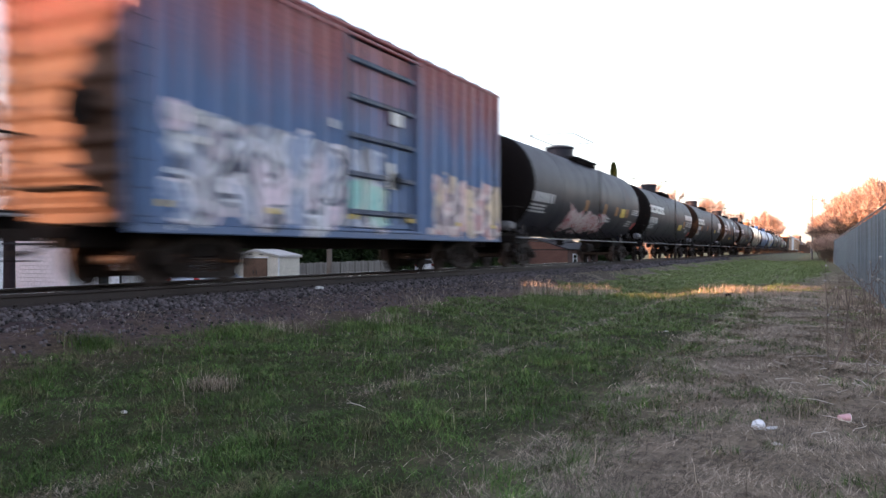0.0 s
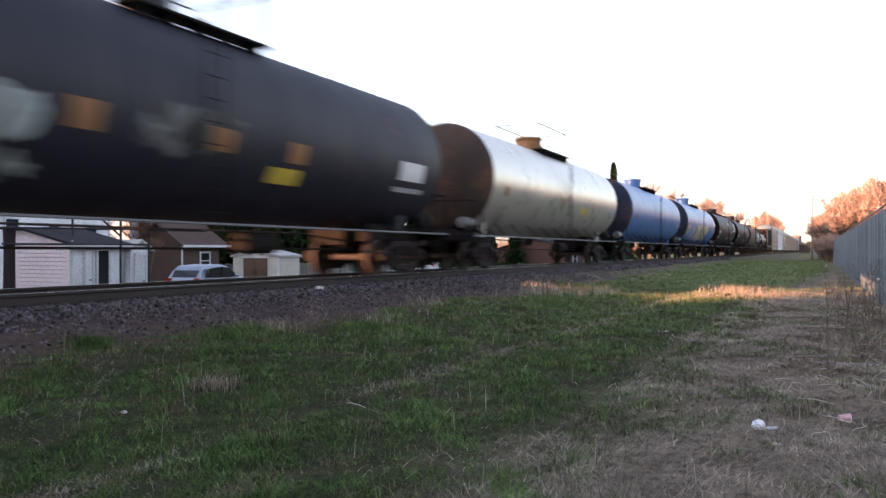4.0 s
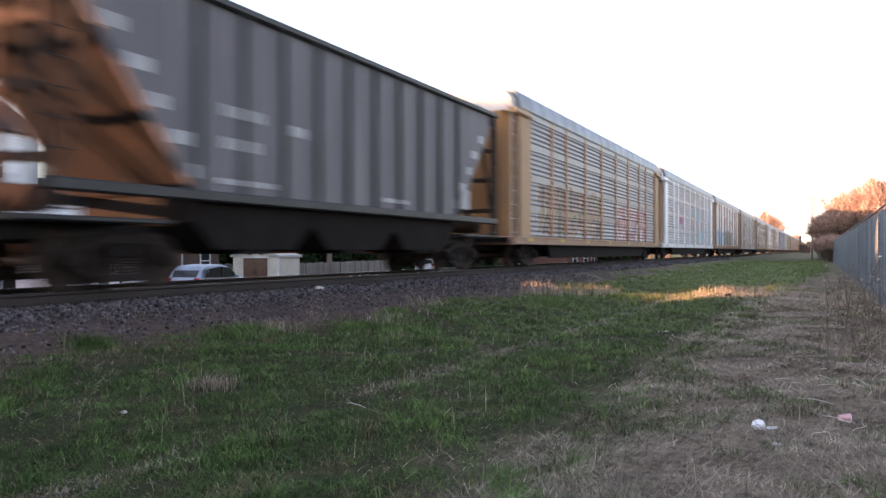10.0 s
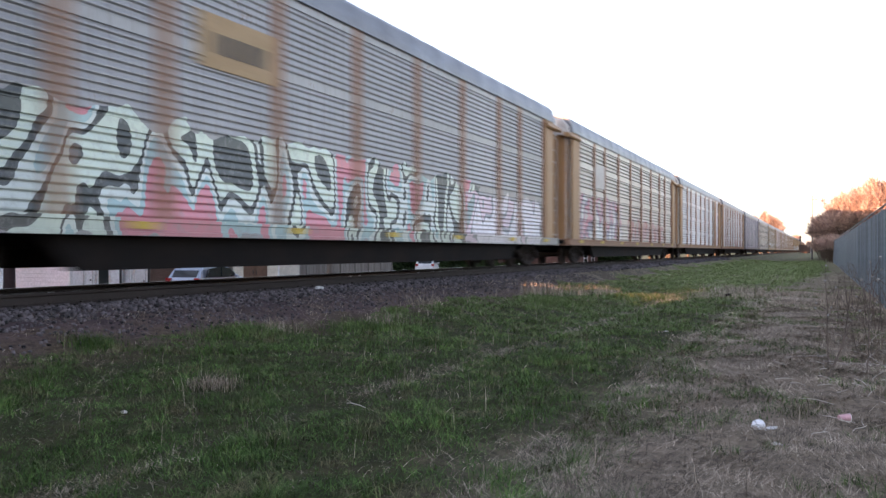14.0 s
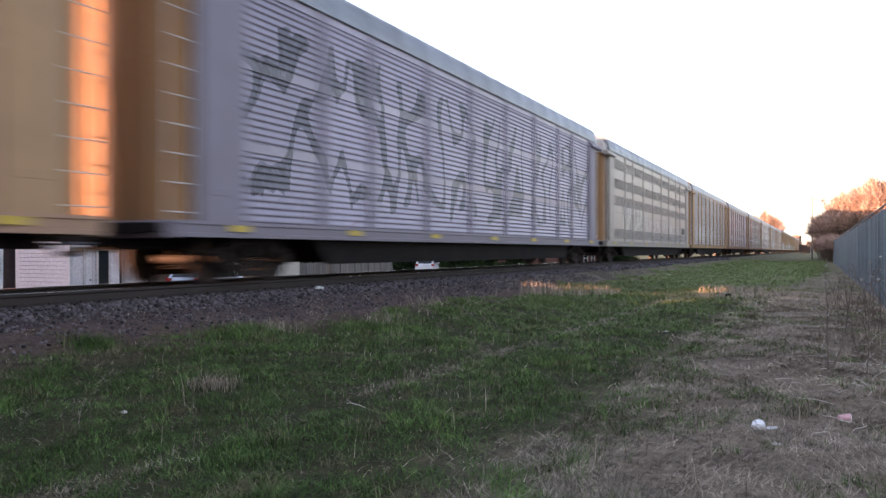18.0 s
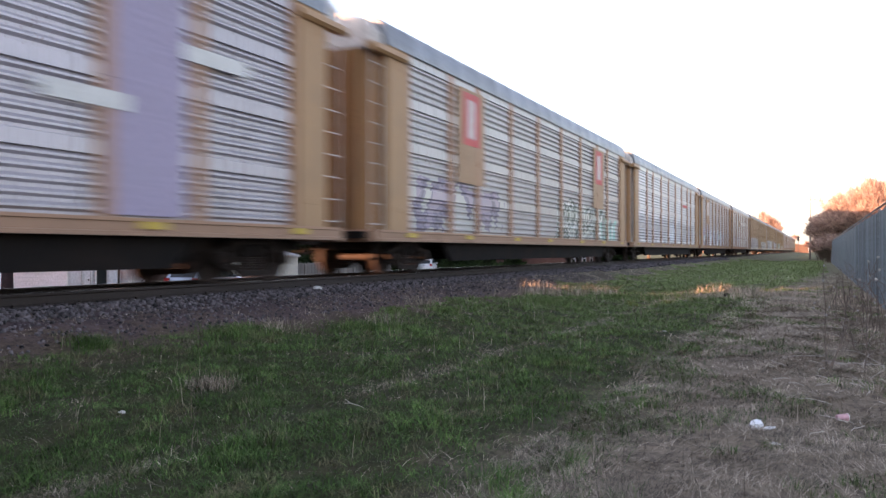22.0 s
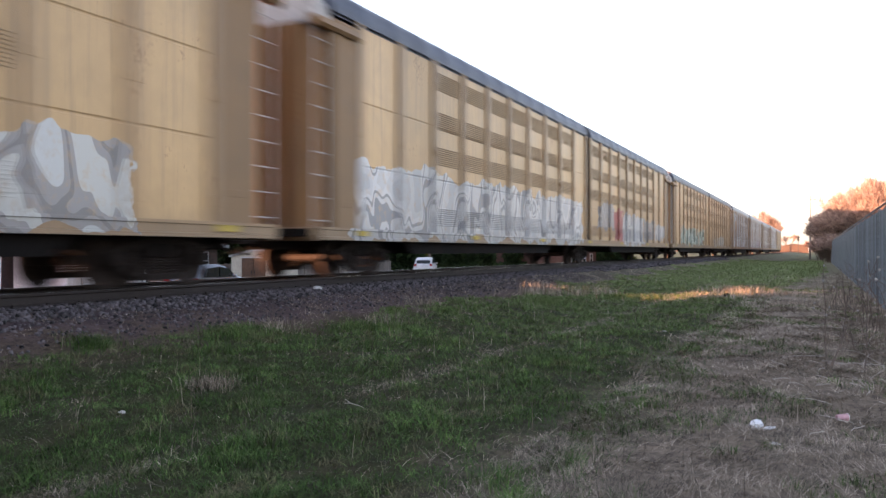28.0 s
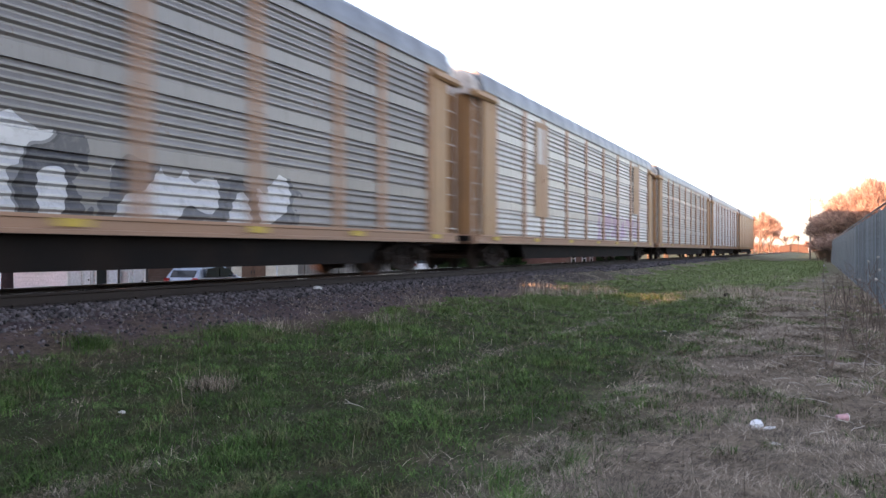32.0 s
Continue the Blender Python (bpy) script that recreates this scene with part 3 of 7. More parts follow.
def autorack(y0, y1, label, panel, post, style="rib", sill=None, end=None, bay=None, roof=None, units=1, plates=(), louvres=None, tread=2.57, dash=True):
    L = y1 - y0
    car = thing("autorack_car", label, "autorack", "freight train")
    sill, end, roof = sill or post, end or post, roof or M_ROOF
    SPACE[panel.name].object = car
    if units > 1:   # its posts carry the sprayed paint too
        SPACE[post.name].object = car
    U = L / units
    zt = 5.4 if units == 1 else 5.56   # the top of the side panels
    for u in range(units):
        yc = -L / 2 + U * (u + 0.5)
        first, last = u == 0, u == units - 1
        ya = yc - U / 2 + (2.35 if first else 0.4)
        yb = yc + U / 2 - (2.35 if last else 0.4)
        ra, rb = ya - (1.1 if first else 0.0), yb + (1.1 if last else 0.0)
        if units == 1:   # two narrower bays towards each end
            cuts = [ya + (yb - ya) * f for f in (0, 0.1114, 0.1938, 0.3164, 0.4378, 0.5622, 0.6836, 0.8062, 0.8886, 1)]
        else:
            n = max(1, round((yb - ya) / tread))
            cuts = [ya + (yb - ya) * k / n for k in range(n + 1)]
        for sx in (-1, 1):
            for k, (ca, cb) in enumerate(zip(cuts, cuts[1:])):
                w = round(cb - ca, 2)
                pm = shared(("panel", style, w, zt), lambda: panel_geo(style, w - 0.1, zt))
                ob = piece("side_panel", pm, panel, car, (sx * 1.40, ca + (0.05 if sx > 0 else w - 0.05), 0), "", (0, 0, 0 if sx > 0 else 180))
                plain_end = units > 1 and (k < 2 or k == len(cuts) - 2 if first else k > len(cuts) - 4)
                if louvres and sx > 0 and not plain_end:
                    for zl in (1.24, 2.85, 3.78, 4.82) if units > 1 else (1.2, 2.84, 3.68, 4.62):
                        piece("louvre", shared(("louvre", w), lambda: louvre_geo(w)), post if units > 1 and zl < 2 else louvres, ob, (0.004, -0.05, zl))
            for k, cy in enumerate(cuts):
                wide = 0.12 if k in (0, len(cuts) - 1) else 0.14
                pg = shared(("post", wide, zt), lambda: Geo().cbox(-0.06, 0.012, -wide, wide, 1.0, zt - 0.01, 0.02, "z").cbox(0.01, 0.03, -wide * 0.6, wide * 0.6, 1.3, 1.5, 0.006).cbox(0.01, 0.03, -wide * 0.6, wide * 0.6, 3.05, 3.2, 0.006))
                piece("post", pg, post, car, (sx * (1.42 if units == 1 else 1.455), cy, 0), "", (0, 0, 0 if sx > 0 else 180))
            sg = shared(("side_sill", round(U, 3), units, u), lambda: Geo().extrude([(1.3, 0.8), (1.49, 0.8), (1.49, 0.86), (1.46, 0.87), (1.46, 1.0), (1.49, 1.01), (1.49, 1.06), (1.3, 1.06)], ra - 0.5 - yc, rb + 0.5 - yc))
            piece("side_sill", sg, sill, car, (0, yc, 0), "", (0, 0, 0 if sx > 0 else 180))
        piece("roof", shared(("roof", round(rb - ra, 3), units), lambda: roof_geo(rb - ra + 0.1, 1.4, zt, 0.07 if units == 1 else 0.15), True), roof, car, (0, (ra + rb) / 2, 0))
        piece("deck", shared(("deck", round(U, 3)), lambda: Geo().cbox(-1.3, 1.3, -U / 2 + 0.4, U / 2 - 0.4, 0.86, 1.02, 0.03)
                             .cbox(-0.35, 0.35, -U / 2 + 0.7, U / 2 - 0.7, 0.6, 0.9, 0.03)), M_DARK, car, (0, yc, 0))
        for sx in (-1, 1):
            reach, foot = (0.33, 0.3) if units == 1 else (0.28, 0.5)
            piece("skirt", shared(("skirt", round(U, 3)), lambda: Geo().extrude([(-U * reach, 0.86), (-U * (reach - 0.02), foot), (U * (reach - 0.02), foot), (U * reach, 0.86)], -0.05, 0.05, "x")), M_DARK, car, (sx * 1.2, yc, 0))
        for s, is_end in ((-1, first), (1, last)):
            if is_end:
                face = yc + s * (U / 2 - 0.62)
                piece("end_door", shared("end_door", end_door_geo), end, car, (0, face, 0), "", (0, 0, 0 if s < 0 else 180))
                piece("roof_end", shared("roof_end", end_cap_geo), M_PALE, car, (0, face, 0), "pale roof end", (0, 0, 0 if s < 0 else 180))
                for sx in (-1, 1):
                    piece("ladder", shared("rack_ladder", lambda: ladder_geo(4.2, 0.56, 0.46)), M_PALE, car, (sx * 1.36, face - s * 0.3, 1.05), "pale steel ladder")
                    piece("end_panel", shared("end_panel", lambda: Geo().cbox(-0.09, 0.02, -0.54, 0.54, 1.03, 5.4, 0.02, "z").cbox(0.018, 0.05, -0.5, -0.38, 1.06, 5.2, 0.01, "z").cbox(0.018, 0.03, -0.2, 0.25, 1.5, 1.62, 0.004)),
                          bay or post, car, (sx * 1.42, face - s * 1.16, 0), "plain flat end panel", (0, 0, (0 if sx > 0 else 180)))
                    piece("door_canopy", shared("door_canopy", lambda: Geo().extrude([(1.28, 5.14), (1.5, 5.1), (1.56, 5.16), (1.5, 5.3), (1.28, 5.3)], -0.85, 0.85)), bay or post, car, (0, face - s * 0.8, 0), "", (0, 0, 0 if sx > 0 else 180))
                add_coupler(car, yc + s * (U / 2 - 0.86), s)
                piece("end_sill", shared("end_sill", lambda: Geo().cbox(-1.42, 1.42, -0.12, 0.12, 0.78, 1.06, 0.03, "x")), sill, car, (0, yc + s * (U / 2 - 0.72), 0))
            else:
                piece("bellows", shared("bellows", lambda: Geo().cbox(-1.34, 1.34, -0.36, 0.36, 0.9, 5.9, 0.05, "z")), M_BLACK, car, (0, yc + s * (U / 2 - 0.05), 0))
    trucks = [-L / 2 + 3.1, L / 2 - 3.1] if units == 1 else [-L / 2 + 3.1, 0.0, L / 2 - 3.1]
    for y in trucks:
        add_truck(car, y)
    if dash:
        rnd = random.Random(int(y0))
        for k in range(7):
            y = -L / 2 + 2.2 + k * (L - 4.4) / 6
            piece("reflector", shared("reflector", lambda: Geo().cbox(0, 0.012, -0.24, 0.24, 0, 0.11, 0.004)), M_YELLOW, car, (1.492, y + rnd.uniform(-0.3, 0.3), 0.9))
    for pk, (nm, ya_, yb_, za_, zb_, m, bars) in enumerate(plates):
        at = (1.414 + 0.005 * pk, 0, 0)
        w_ = (yb_ - ya_) / max(bars, 1)
        for k in range(bars):
            part(nm[:-1], Geo().cbox(0, 0.012, ya_ + w_ * k, ya_ + w_ * (k + 0.68), za_, zb_, 0.003, "z"), m, car, at=at)
        if not bars:
            part(nm, Geo().cbox(0, 0.012, ya_, yb_, za_, zb_, 0.004, "z"), m, car, at=at)
    CARS.append((car, (y0 + y1) / 2))
    return car


def box_car(y0, y1, label, mat, end_mat):
    L = y1 - y0
    car = thing("box_car", label, "boxcar", "freight train")
    h = L / 2 - 0.72
    zt, zb, xs = 5.3, 1.0, 1.42
    # outside-post sides: pressed upright posts between flat sheets, left open for the door
    for sx in (-1, 1):
        for a, b in ((-h, -1.55), (1.55, h)):
            out = [(xs - 0.12, a)]
            n = int((b - a) / 0.62)
            p = (b - a) / n
            for k in range(n):
                q = a + k * p
                out += [(xs, q + 0.02), (xs, q + 0.3 * p), (xs + 0.1, q + 0.42 * p), (xs + 0.1, q + 0.8 * p), (xs, q + 0.94 * p)]
            out += [(xs, b), (xs - 0.12, b)]
            ob = part("side_sheet", Geo().extrude(out, zb, zt, "z"), mat, car)
            if sx < 0:
                ob.rotation_euler = (0, 0, math.pi)
        # plug door with its bars and rods
        d = part("door", Geo().cbox(xs - 0.1, xs + 0.02, -1.52, 1.52, zb + 0.08, zt - 0.15, 0.02), mat, car)
        if sx < 0:
            d.rotation_euler = (0, 0, math.pi)
        else:
            for k in range(5):
                z = zb + 0.35 + k * 0.82
                part("door_bar", Geo().cbox(xs + 0.022, xs + 0.1, -1.5, 1.5, z, z + 0.13, 0.03), navy, d, "dark blue door bar")
            for y in (-1.55, 1.46):
                part("door_frame", Geo().cbox(xs + 0.015, xs + 0.12, y, y + 0.09, zb, zt - 0.06, 0.02, "z"), navy, car, "dark blue door frame")
            for y in (-0.9, 0.15, 0.9):
                part("door_rod", Geo().tube((xs + 0.11, y, zb + 0.2), (xs + 0.11, y, zt - 0.25), 0.022, 0.022, 8), M_DARK, d)
            part("door_track", Geo().cbox(xs + 0.02, xs + 0.1, -4.4, 1.9, zb - 0.02, zb + 0.06, 0.02), mat, car)
            part("door_track", Geo().cbox(xs + 0.02, xs + 0.1, -4.4, 1.9, zt - 0.13, zt - 0.05, 0.02), mat, car)
            part("door_wheel", Geo().lathe([(0.0, 0.03), (0.02, 0.2), (0.05, 0.2), (0.07, 0.03)], "x", 14, xs + 0.1, 2.2, 0.5), M_DARK, d)
    for sx in (-1, 1):
        part("side_sill", Geo().cbox(sx * (xs + 0.02) - 0.05, sx * (xs + 0.02) + 0.05, -h, h, 0.84, 1.0, 0.02), mat, car)
        part("roof_edge", Geo().cbox(sx * (xs + 0.02) - 0.06, sx * (xs + 0.02) + 0.06, -h, h, zt, zt + 0.1, 0.03), mat, car)
    # ribbed ends
    for s in (-1, 1):
        out = []
        n = 9
        for k in range(n):
            z = zb + (zt - zb) * k / n
            q = (zt - zb) / n
            out += [(s * (h - 0.02), z), (s * (h - 0.02), z + 0.3 * q), (s * (h + 0.07), z + 0.5 * q), (s * (h + 0.07), z + 0.62 * q), (s * (h - 0.02), z + 0.85 * q)]
        out += [(s * (h - 0.02), zt), (s * (h - 0.14), zt), (s * (h - 0.14), zb)]
        for sx in (-1, 1):
            part("corner_post", Geo().cbox(sx * (xs - 0.02) - 0.07, sx * (xs - 0.02) + 0.07, s * (h - 0.04) - 0.07, s * (h - 0.04) + 0.07, zb, zt, 0.02, "z"), mat, car)
        piece("end_ladder", shared("box_end_ladder", lambda: ladder_geo(3.6, 0.42, 0.42)), M_DARK, car, (-0.95, s * (h + 0.14), 1.0), "", (0, 0, 90))
        part("brake_wheel", Geo().lathe([(0, 0.04), (0.02, 0.26), (0.05, 0.28), (0.07, 0.24), (0.05, 0.04)], "y", 16, 0.5, 2.75, s * (h + 0.2)), M_DARK, car)
        part("brake_housing", Geo().cbox(0.3, 0.7, min(s * (h + 0.05), s * (h + 0.2)), max(s * (h + 0.05), s * (h + 0.2)), 2.5, 3.0, 0.03, "z"), M_DARK, car)
        part("end_wall", Geo().extrude(out, -xs + 0.06, xs - 0.06, "x"), end_mat, car, "rust-red ribbed end wall")
        piece("ladder", shared("box_ladder", lambda: ladder_geo(3.9, 0.42, 0.42)), M_DARK, car, (1.5, s * (h - 0.3), 0.95))
        part("brake_platform", Geo().cbox(-0.7, 0.7, min(s * h, s * (h + 0.3)), max(s * h, s * (h + 0.3)), 1.5, 1.55, 0.01), M_DARK, car)
        add_truck(car, s * (h - 2.0))
        add_coupler(car, s * (L / 2 - 0.86), s)
    rows = []
    n = 14
    for k in range(n * 3 + 1):
        y = -h + 2 * h * k / (n * 3)
        up = 0.05 if k % 3 == 1 else 0.0
        rows.append([(x, y, z + up) for x, z in ((-1.48, zt + 0.08), (-1.4, zt + 0.13), (0, zt + 0.28), (1.4, zt + 0.13), (1.48, zt + 0.08))])
    g = Geo().sheet(rows)
    g.sheet([[(x, y, z) for x, z in ((-1.48, zt + 0.02), (1.48, zt + 0.02))] for y in (-h, h)])
    part("roof", g, M_ROOF, car)
    part("underframe", Geo().cbox(-0.3, 0.3, -h, h, 0.62, 0.98, 0.03).cbox(-1.4, 1.4, -h, h, 0.94, 1.0, 0.02), M_DARK, car)
    # stencilled data as bars, and yellow reflectors
    for ya, n_, wd, za, zc_ in ((-h + 0.75, 4, 0.13, 2.62, 2.86), (-h + 1.45, 3, 0.13, 2.6, 2.84), (-h + 0.75, 6, 0.13, 2.3, 2.42), (-2.15, 3, 0.11, 3.1, 3.28)):
        for k in range(n_):
            part("data_bar", Geo().cbox(0, 0.01, ya + k * (wd + 0.04), ya + k * (wd + 0.04) + wd, za, zc_, 0.002, "z"), M_WHITE, car, at=(xs + 0.075, 0, 0))
    part("door_plate", Geo().cbox(0, 0.01, 0.35, 0.95, 3.5, 3.8, 0.002, "z").cbox(0, 0.01, 0.1, 0.45, 2.0, 2.6, 0.002, "z"), M_WHITE, car, at=(xs + 0.1, 0, 0))
    for k in range(6):
        part("reflector", Geo().cbox(0, 0.012, -0.2, 0.2, 0, 0.11, 0.004), M_YELLOW, car, at=(xs + 0.075, -h + 0.5 + k * (2 * h - 1.0) / 5, 1.25))
    CARS.append((car, (y0 + y1) / 2))
    return car


def hopper_car(y0, y1, label, mat):
    L = y1 - y0
    car = thing("hopper_car", label, "hopper car", "freight train")
    h = L / 2 - 0.95
    zt, zb, xs = 4.7, 1.5, 1.42
    cut = 2.3   # the ends of the body slope inwards
    slope = lambda z: h - 0.5 - cut * (zt - 0.5 - z) / (zt - 0.5 - zb) if z < zt - 0.5 else h - 0.5
    for sx in (-1, 1):
        g = Geo().extrude([(-slope(zb), zb), (slope(zb), zb), (h - 0.5, zt - 0.5), (h - 0.5, zt), (0.5 - h, zt), (0.5 - h, zt - 0.5)], sx * (xs - 0.06), sx * xs, "x")
        part("side_sheet", g, mat, car)
        n = 9
        for k in range(n + 1):
            y = -slope(zb) + 0.1 + (2 * slope(zb) - 0.2) * k / n
            piece("side_post", shared("hopper_post", lambda: Geo().cbox(0, 0.09, -0.05, 0.05, 1.5, 4.74, 0.025, "z")), M_BLACK, car, (sx * xs if sx > 0 else -xs - 0.09, y, 0))
        part("top_chord", Geo().cbox(sx * (xs + 0.03) - 0.08, sx * (xs + 0.03) + 0.08, -h, h, zt - 0.04, zt + 0.1, 0.03), M_BLACK, car)
        part("side_sill", Geo().cbox(sx * (xs + 0.03) - 0.08, sx * (xs + 0.03) + 0.08, -h, h, zb - 0.12, zb + 0.06, 0.03), M_BLACK, car)
    for s in (-1, 1):
        part("end_sheet", Geo().extrude([(s * (h - 0.5), zt), (s * (h - 0.5), zt - 0.5), (s * slope(zb), zb), (s * (slope(zb) - 0.08), zb), (s * (h - 0.58), zt - 0.45), (s * (h - 0.58), zt)], -xs + 0.065, xs - 0.065, "x"), M_DARK, car, "black sloping end sheet")
        for x in (-1.36, -0.5, 0.5, 1.36):
            part("end_post", Geo().cbox(x - 0.06, x + 0.06, s * h - 0.06, s * h + 0.06, 1.06, zt, 0.02, "z"), M_ENDRUST, car)
        part("end_beam", Geo().cbox(-1.4, 1.4, s * h - 0.07, s * h + 0.07, zt - 0.25, zt + 0.08, 0.02, "x"), M_BLACK, car)
        for sx in (-1, 1):
            part("end_brace", Geo().tube((sx * 1.38, s * h, 1.1), (sx * 1.38, s * slope(zt - 1.0), zt - 1.0), 0.05, 0.05, 6), M_ENDRUST, car)
            for j in range(5):
                z = zb + 0.25 + j * 0.5
                y_ = slope(z) - 0.14
                part("pale_mark", Geo().cbox(sx * xs - 0.012, sx * xs + 0.012, min(s * y_, s * (y_ - 0.3 - 0.1 * (j % 2))), max(s * y_, s * (y_ - 0.3 - 0.1 * (j % 2))), z, z + 0.22, 0.004), M_STENCIL, car)
        for z in (1.75, 2.7, 3.6):
            part("end_rail", Geo().cbox(-1.4, 1.4, s * h - 0.05, s * h + 0.05, z, z + 0.14, 0.02, "x"), M_ENDRUST, car)
        part("brake_box", Geo().cbox(-1.15, -0.2, min(s * (h - 0.75), s * (h - 0.1)), max(s * (h - 0.75), s * (h - 0.1)), 1.08, 1.72, 0.04, "z"), M_ENDRUST, car)
        part("air_tank", Geo().lathe([(-0.5, 0.05), (-0.45, 0.2), (0.45, 0.2), (0.5, 0.05)], "x", 14, 0.6, 1.32, s * (h - 0.45)), M_ENDRUST, car, "", True)
        part("end_platform", Geo().cbox(-1.42, 1.42, min(s * (h - 2.3), s * (h + 0.35)), max(s * (h - 2.3), s * (h + 0.35)), 0.98, 1.06, 0.02), M_BLACK, car)
        piece("ladder", shared("hop_ladder", lambda: ladder_geo(3.6, 0.42, 0.4)), M_BLACK, car, (1.46, s * (h - 0.25), 1.0))
        add_truck(car, s * (h - 1.75))
        add_coupler(car, s * (L / 2 - 0.86), s)
    for ya, yb, za, zb_ in ((-4.5, -3.4, 2.85, 3.05), (-4.5, -3.5, 2.3, 2.5), (-2.6, -2.1, 2.75, 2.95), (5.4, 6.0, 1.75, 2.3), (-4.6, -3.0, 1.7, 1.8), (1.0, 2.2, 1.7, 1.8)):
        n_ = 6
        for k in range(n_):
            w_ = (yb - ya) / n_
            part("data_bar", Geo().cbox(xs - 0.01, xs + 0.012, ya + k * w_, ya + (k + 0.7) * w_, za, zb_, 0.003), M_STENCIL, car)
    for k in range(3):
        y = (k - 1) * 3.4
        part("hopper_bay", Geo().extrude([(y - 1.69, zb), (y + 1.69, zb), (y + 1.66, 1.05), (y + 1.1, 0.6), (y - 1.1, 0.6), (y - 1.66, 1.05)], -1.3, 1.3, "x"), M_DARK, car)
        part("hopper_gate", Geo().cbox(-1.25, 1.25, y - 0.5, y + 0.5, 0.52, 0.62, 0.02, "x"), M_DARK, car)
    part("centre_sill", Geo().cbox(-0.3, 0.3, -L / 2 + 0.7, L / 2 - 0.7, 0.72, 1.0, 0.03), M_BLACK, car)
    CARS.append((car, (y0 + y1) / 2))
    return car

# ---- ground and track ----


def lerp_table(x, table):
    for (x0, z0), (x1, z1) in zip(table, table[1:]):
        if x <= x1:
            k = max(0.0, (x - x0) / (x1 - x0))
            k = k * k * (3 - 2 * k)
            return z0 + (z1 - z0) * k
    return table[-1][1]


SECTION = [(-60, -1.0), (-20, -1.0), (-15.2, -0.75), (-12.6, 0.40), (-11.95, 0.47), (-9.0, 0.47), (-8.4, 0.36), (-7.3, 0.13), (-6.0, 0.04),
           (-4.2, -0.04), (-2.4, 0.0), (0.0, 0.02), (2.0, 0.05), (60, 0.1)]


def ground_z(x, y):
    z = lerp_table(x, SECTION)
    w = 1.0 if -8.6 < x < 6 else 0.35
    z += w * (0.06 * noise.noise(Vector((x * 0.35, y * 0.3, 1.0))) + 0.04 * noise.noise(Vector((x * 1.3, y * 1.1, 5.0))) + 0.018 * noise.noise(Vector((x * 4.1, y * 3.6, 9.0))))
    # two worn wheel tracks in the grass
    for c in (-1.75, -3.66):
        z -= 0.03 * math.exp(-((x - c) / 0.28) ** 2)
    if x > -1.9:   # matted tussocks in the straw
        k = min(1.0, (x + 1.9) / 0.8)
        z += k * (0.035 * noise.noise(Vector((x * 2.3, y * 2.0, 3.0))) + 0.02 * noise.noise(Vector((x * 5.5, y * 5.0, 7.0))))
    if -9.1 > x > -11.9:
        z = 0.47
    return z


def steps(spans):
    out = []
    for a, b, n in spans:
        out += [a + (b - a) * k / n for k in range(n)]
    return out + [spans[-1][1]]


gx = steps([(-3000, -400, 4), (-400, -60, 8), (-60, -16, 10), (-16, -12, 10), (-12, -9, 6), (-9, 2.5, 76), (2.5, 12, 10), (12, 60, 6), (60, 400, 5), (400, 3000, 4)])
gy = steps([(-3000, -400, 4), (-400, -30, 10), (-30, 2, 14), (2, 16, 90), (16, 40, 80), (40, 120, 50), (120, 500, 40), (500, 3000, 10)])
grows = [[(x, y, ground_z(x, y)) for x in gx] for y in gy]

mg, n, l, b = nodes_of("verge_ground")
co = n.new("ShaderNodeTexCoord").outputs["Object"]
sep = n.new("ShaderNodeSeparateXYZ")
l.new(co, sep.inputs[0])
wob = noise_node(n, l, co, 0.55, 5, 0.6)
wob2 = noise_node(n, l, co, 2.4, 5, 0.65)
fine = noise_node(n, l, co, 26, 6, 0.7)
fib = noise_node(n, l, co, 9, 5, 0.7, 0.6)
gx_ = calc(n, l, "ADD", sep.outputs[0], calc(n, l, "MULTIPLY", calc(n, l, "SUBTRACT", wob, 0.5), 2.4))
gx_ = calc(n, l, "ADD", gx_, calc(n, l, "MULTIPLY", calc(n, l, "SUBTRACT", wob2, 0.5), 1.2))
along = n.new("ShaderNodeMapRange")   # down the line the turf widens, and painted distance haze pales it
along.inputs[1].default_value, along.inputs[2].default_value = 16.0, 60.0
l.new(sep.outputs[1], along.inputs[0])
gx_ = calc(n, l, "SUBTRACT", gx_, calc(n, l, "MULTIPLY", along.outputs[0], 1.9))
mr = n.new("ShaderNodeMapRange")
mr.inputs[1].default_value, mr.inputs[2].default_value = -16.0, 4.0
l.new(gx_, mr.inputs[0])


def gpos(x):
    return (x + 16.0) / 20.0


STRAW, SOIL, TURF, GRIT = (0.25, 0.203, 0.158), (0.036, 0.028, 0.024), (0.042, 0.05, 0.024), (0.075, 0.056, 0.062)
zone = ramp(n, l, mr.outputs[0], [(0.0, (0.07, 0.075, 0.035)), (gpos(-13.5), (0.07, 0.07, 0.04)), (gpos(-12.6), GRIT), (gpos(-8.3), GRIT), (gpos(-7.7), (0.115, 0.083, 0.08)), (gpos(-7.0), (0.085, 0.068, 0.05)),
                                 (gpos(-6.5), TURF), (gpos(-2.0), TURF), (gpos(-1.0), STRAW), (1.0, gray(STRAW, 0.9))])
# distance haze mixed into the ground colour
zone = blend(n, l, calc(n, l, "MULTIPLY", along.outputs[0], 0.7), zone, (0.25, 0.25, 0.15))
patch = ramp(n, l, wob2, [(0.46, (0, 0, 0)), (0.62, (1, 1, 1))])
zone = blend(n, l, calc(n, l, "MULTIPLY", patch, 0.3), zone, (0.12, 0.09, 0.055))
zone = blend(n, l, ramp(n, l, fib, [(0.35, (1, 1, 1)), (0.55, (0, 0, 0))]), zone, blend(n, l, 0.6, zone, SOIL))
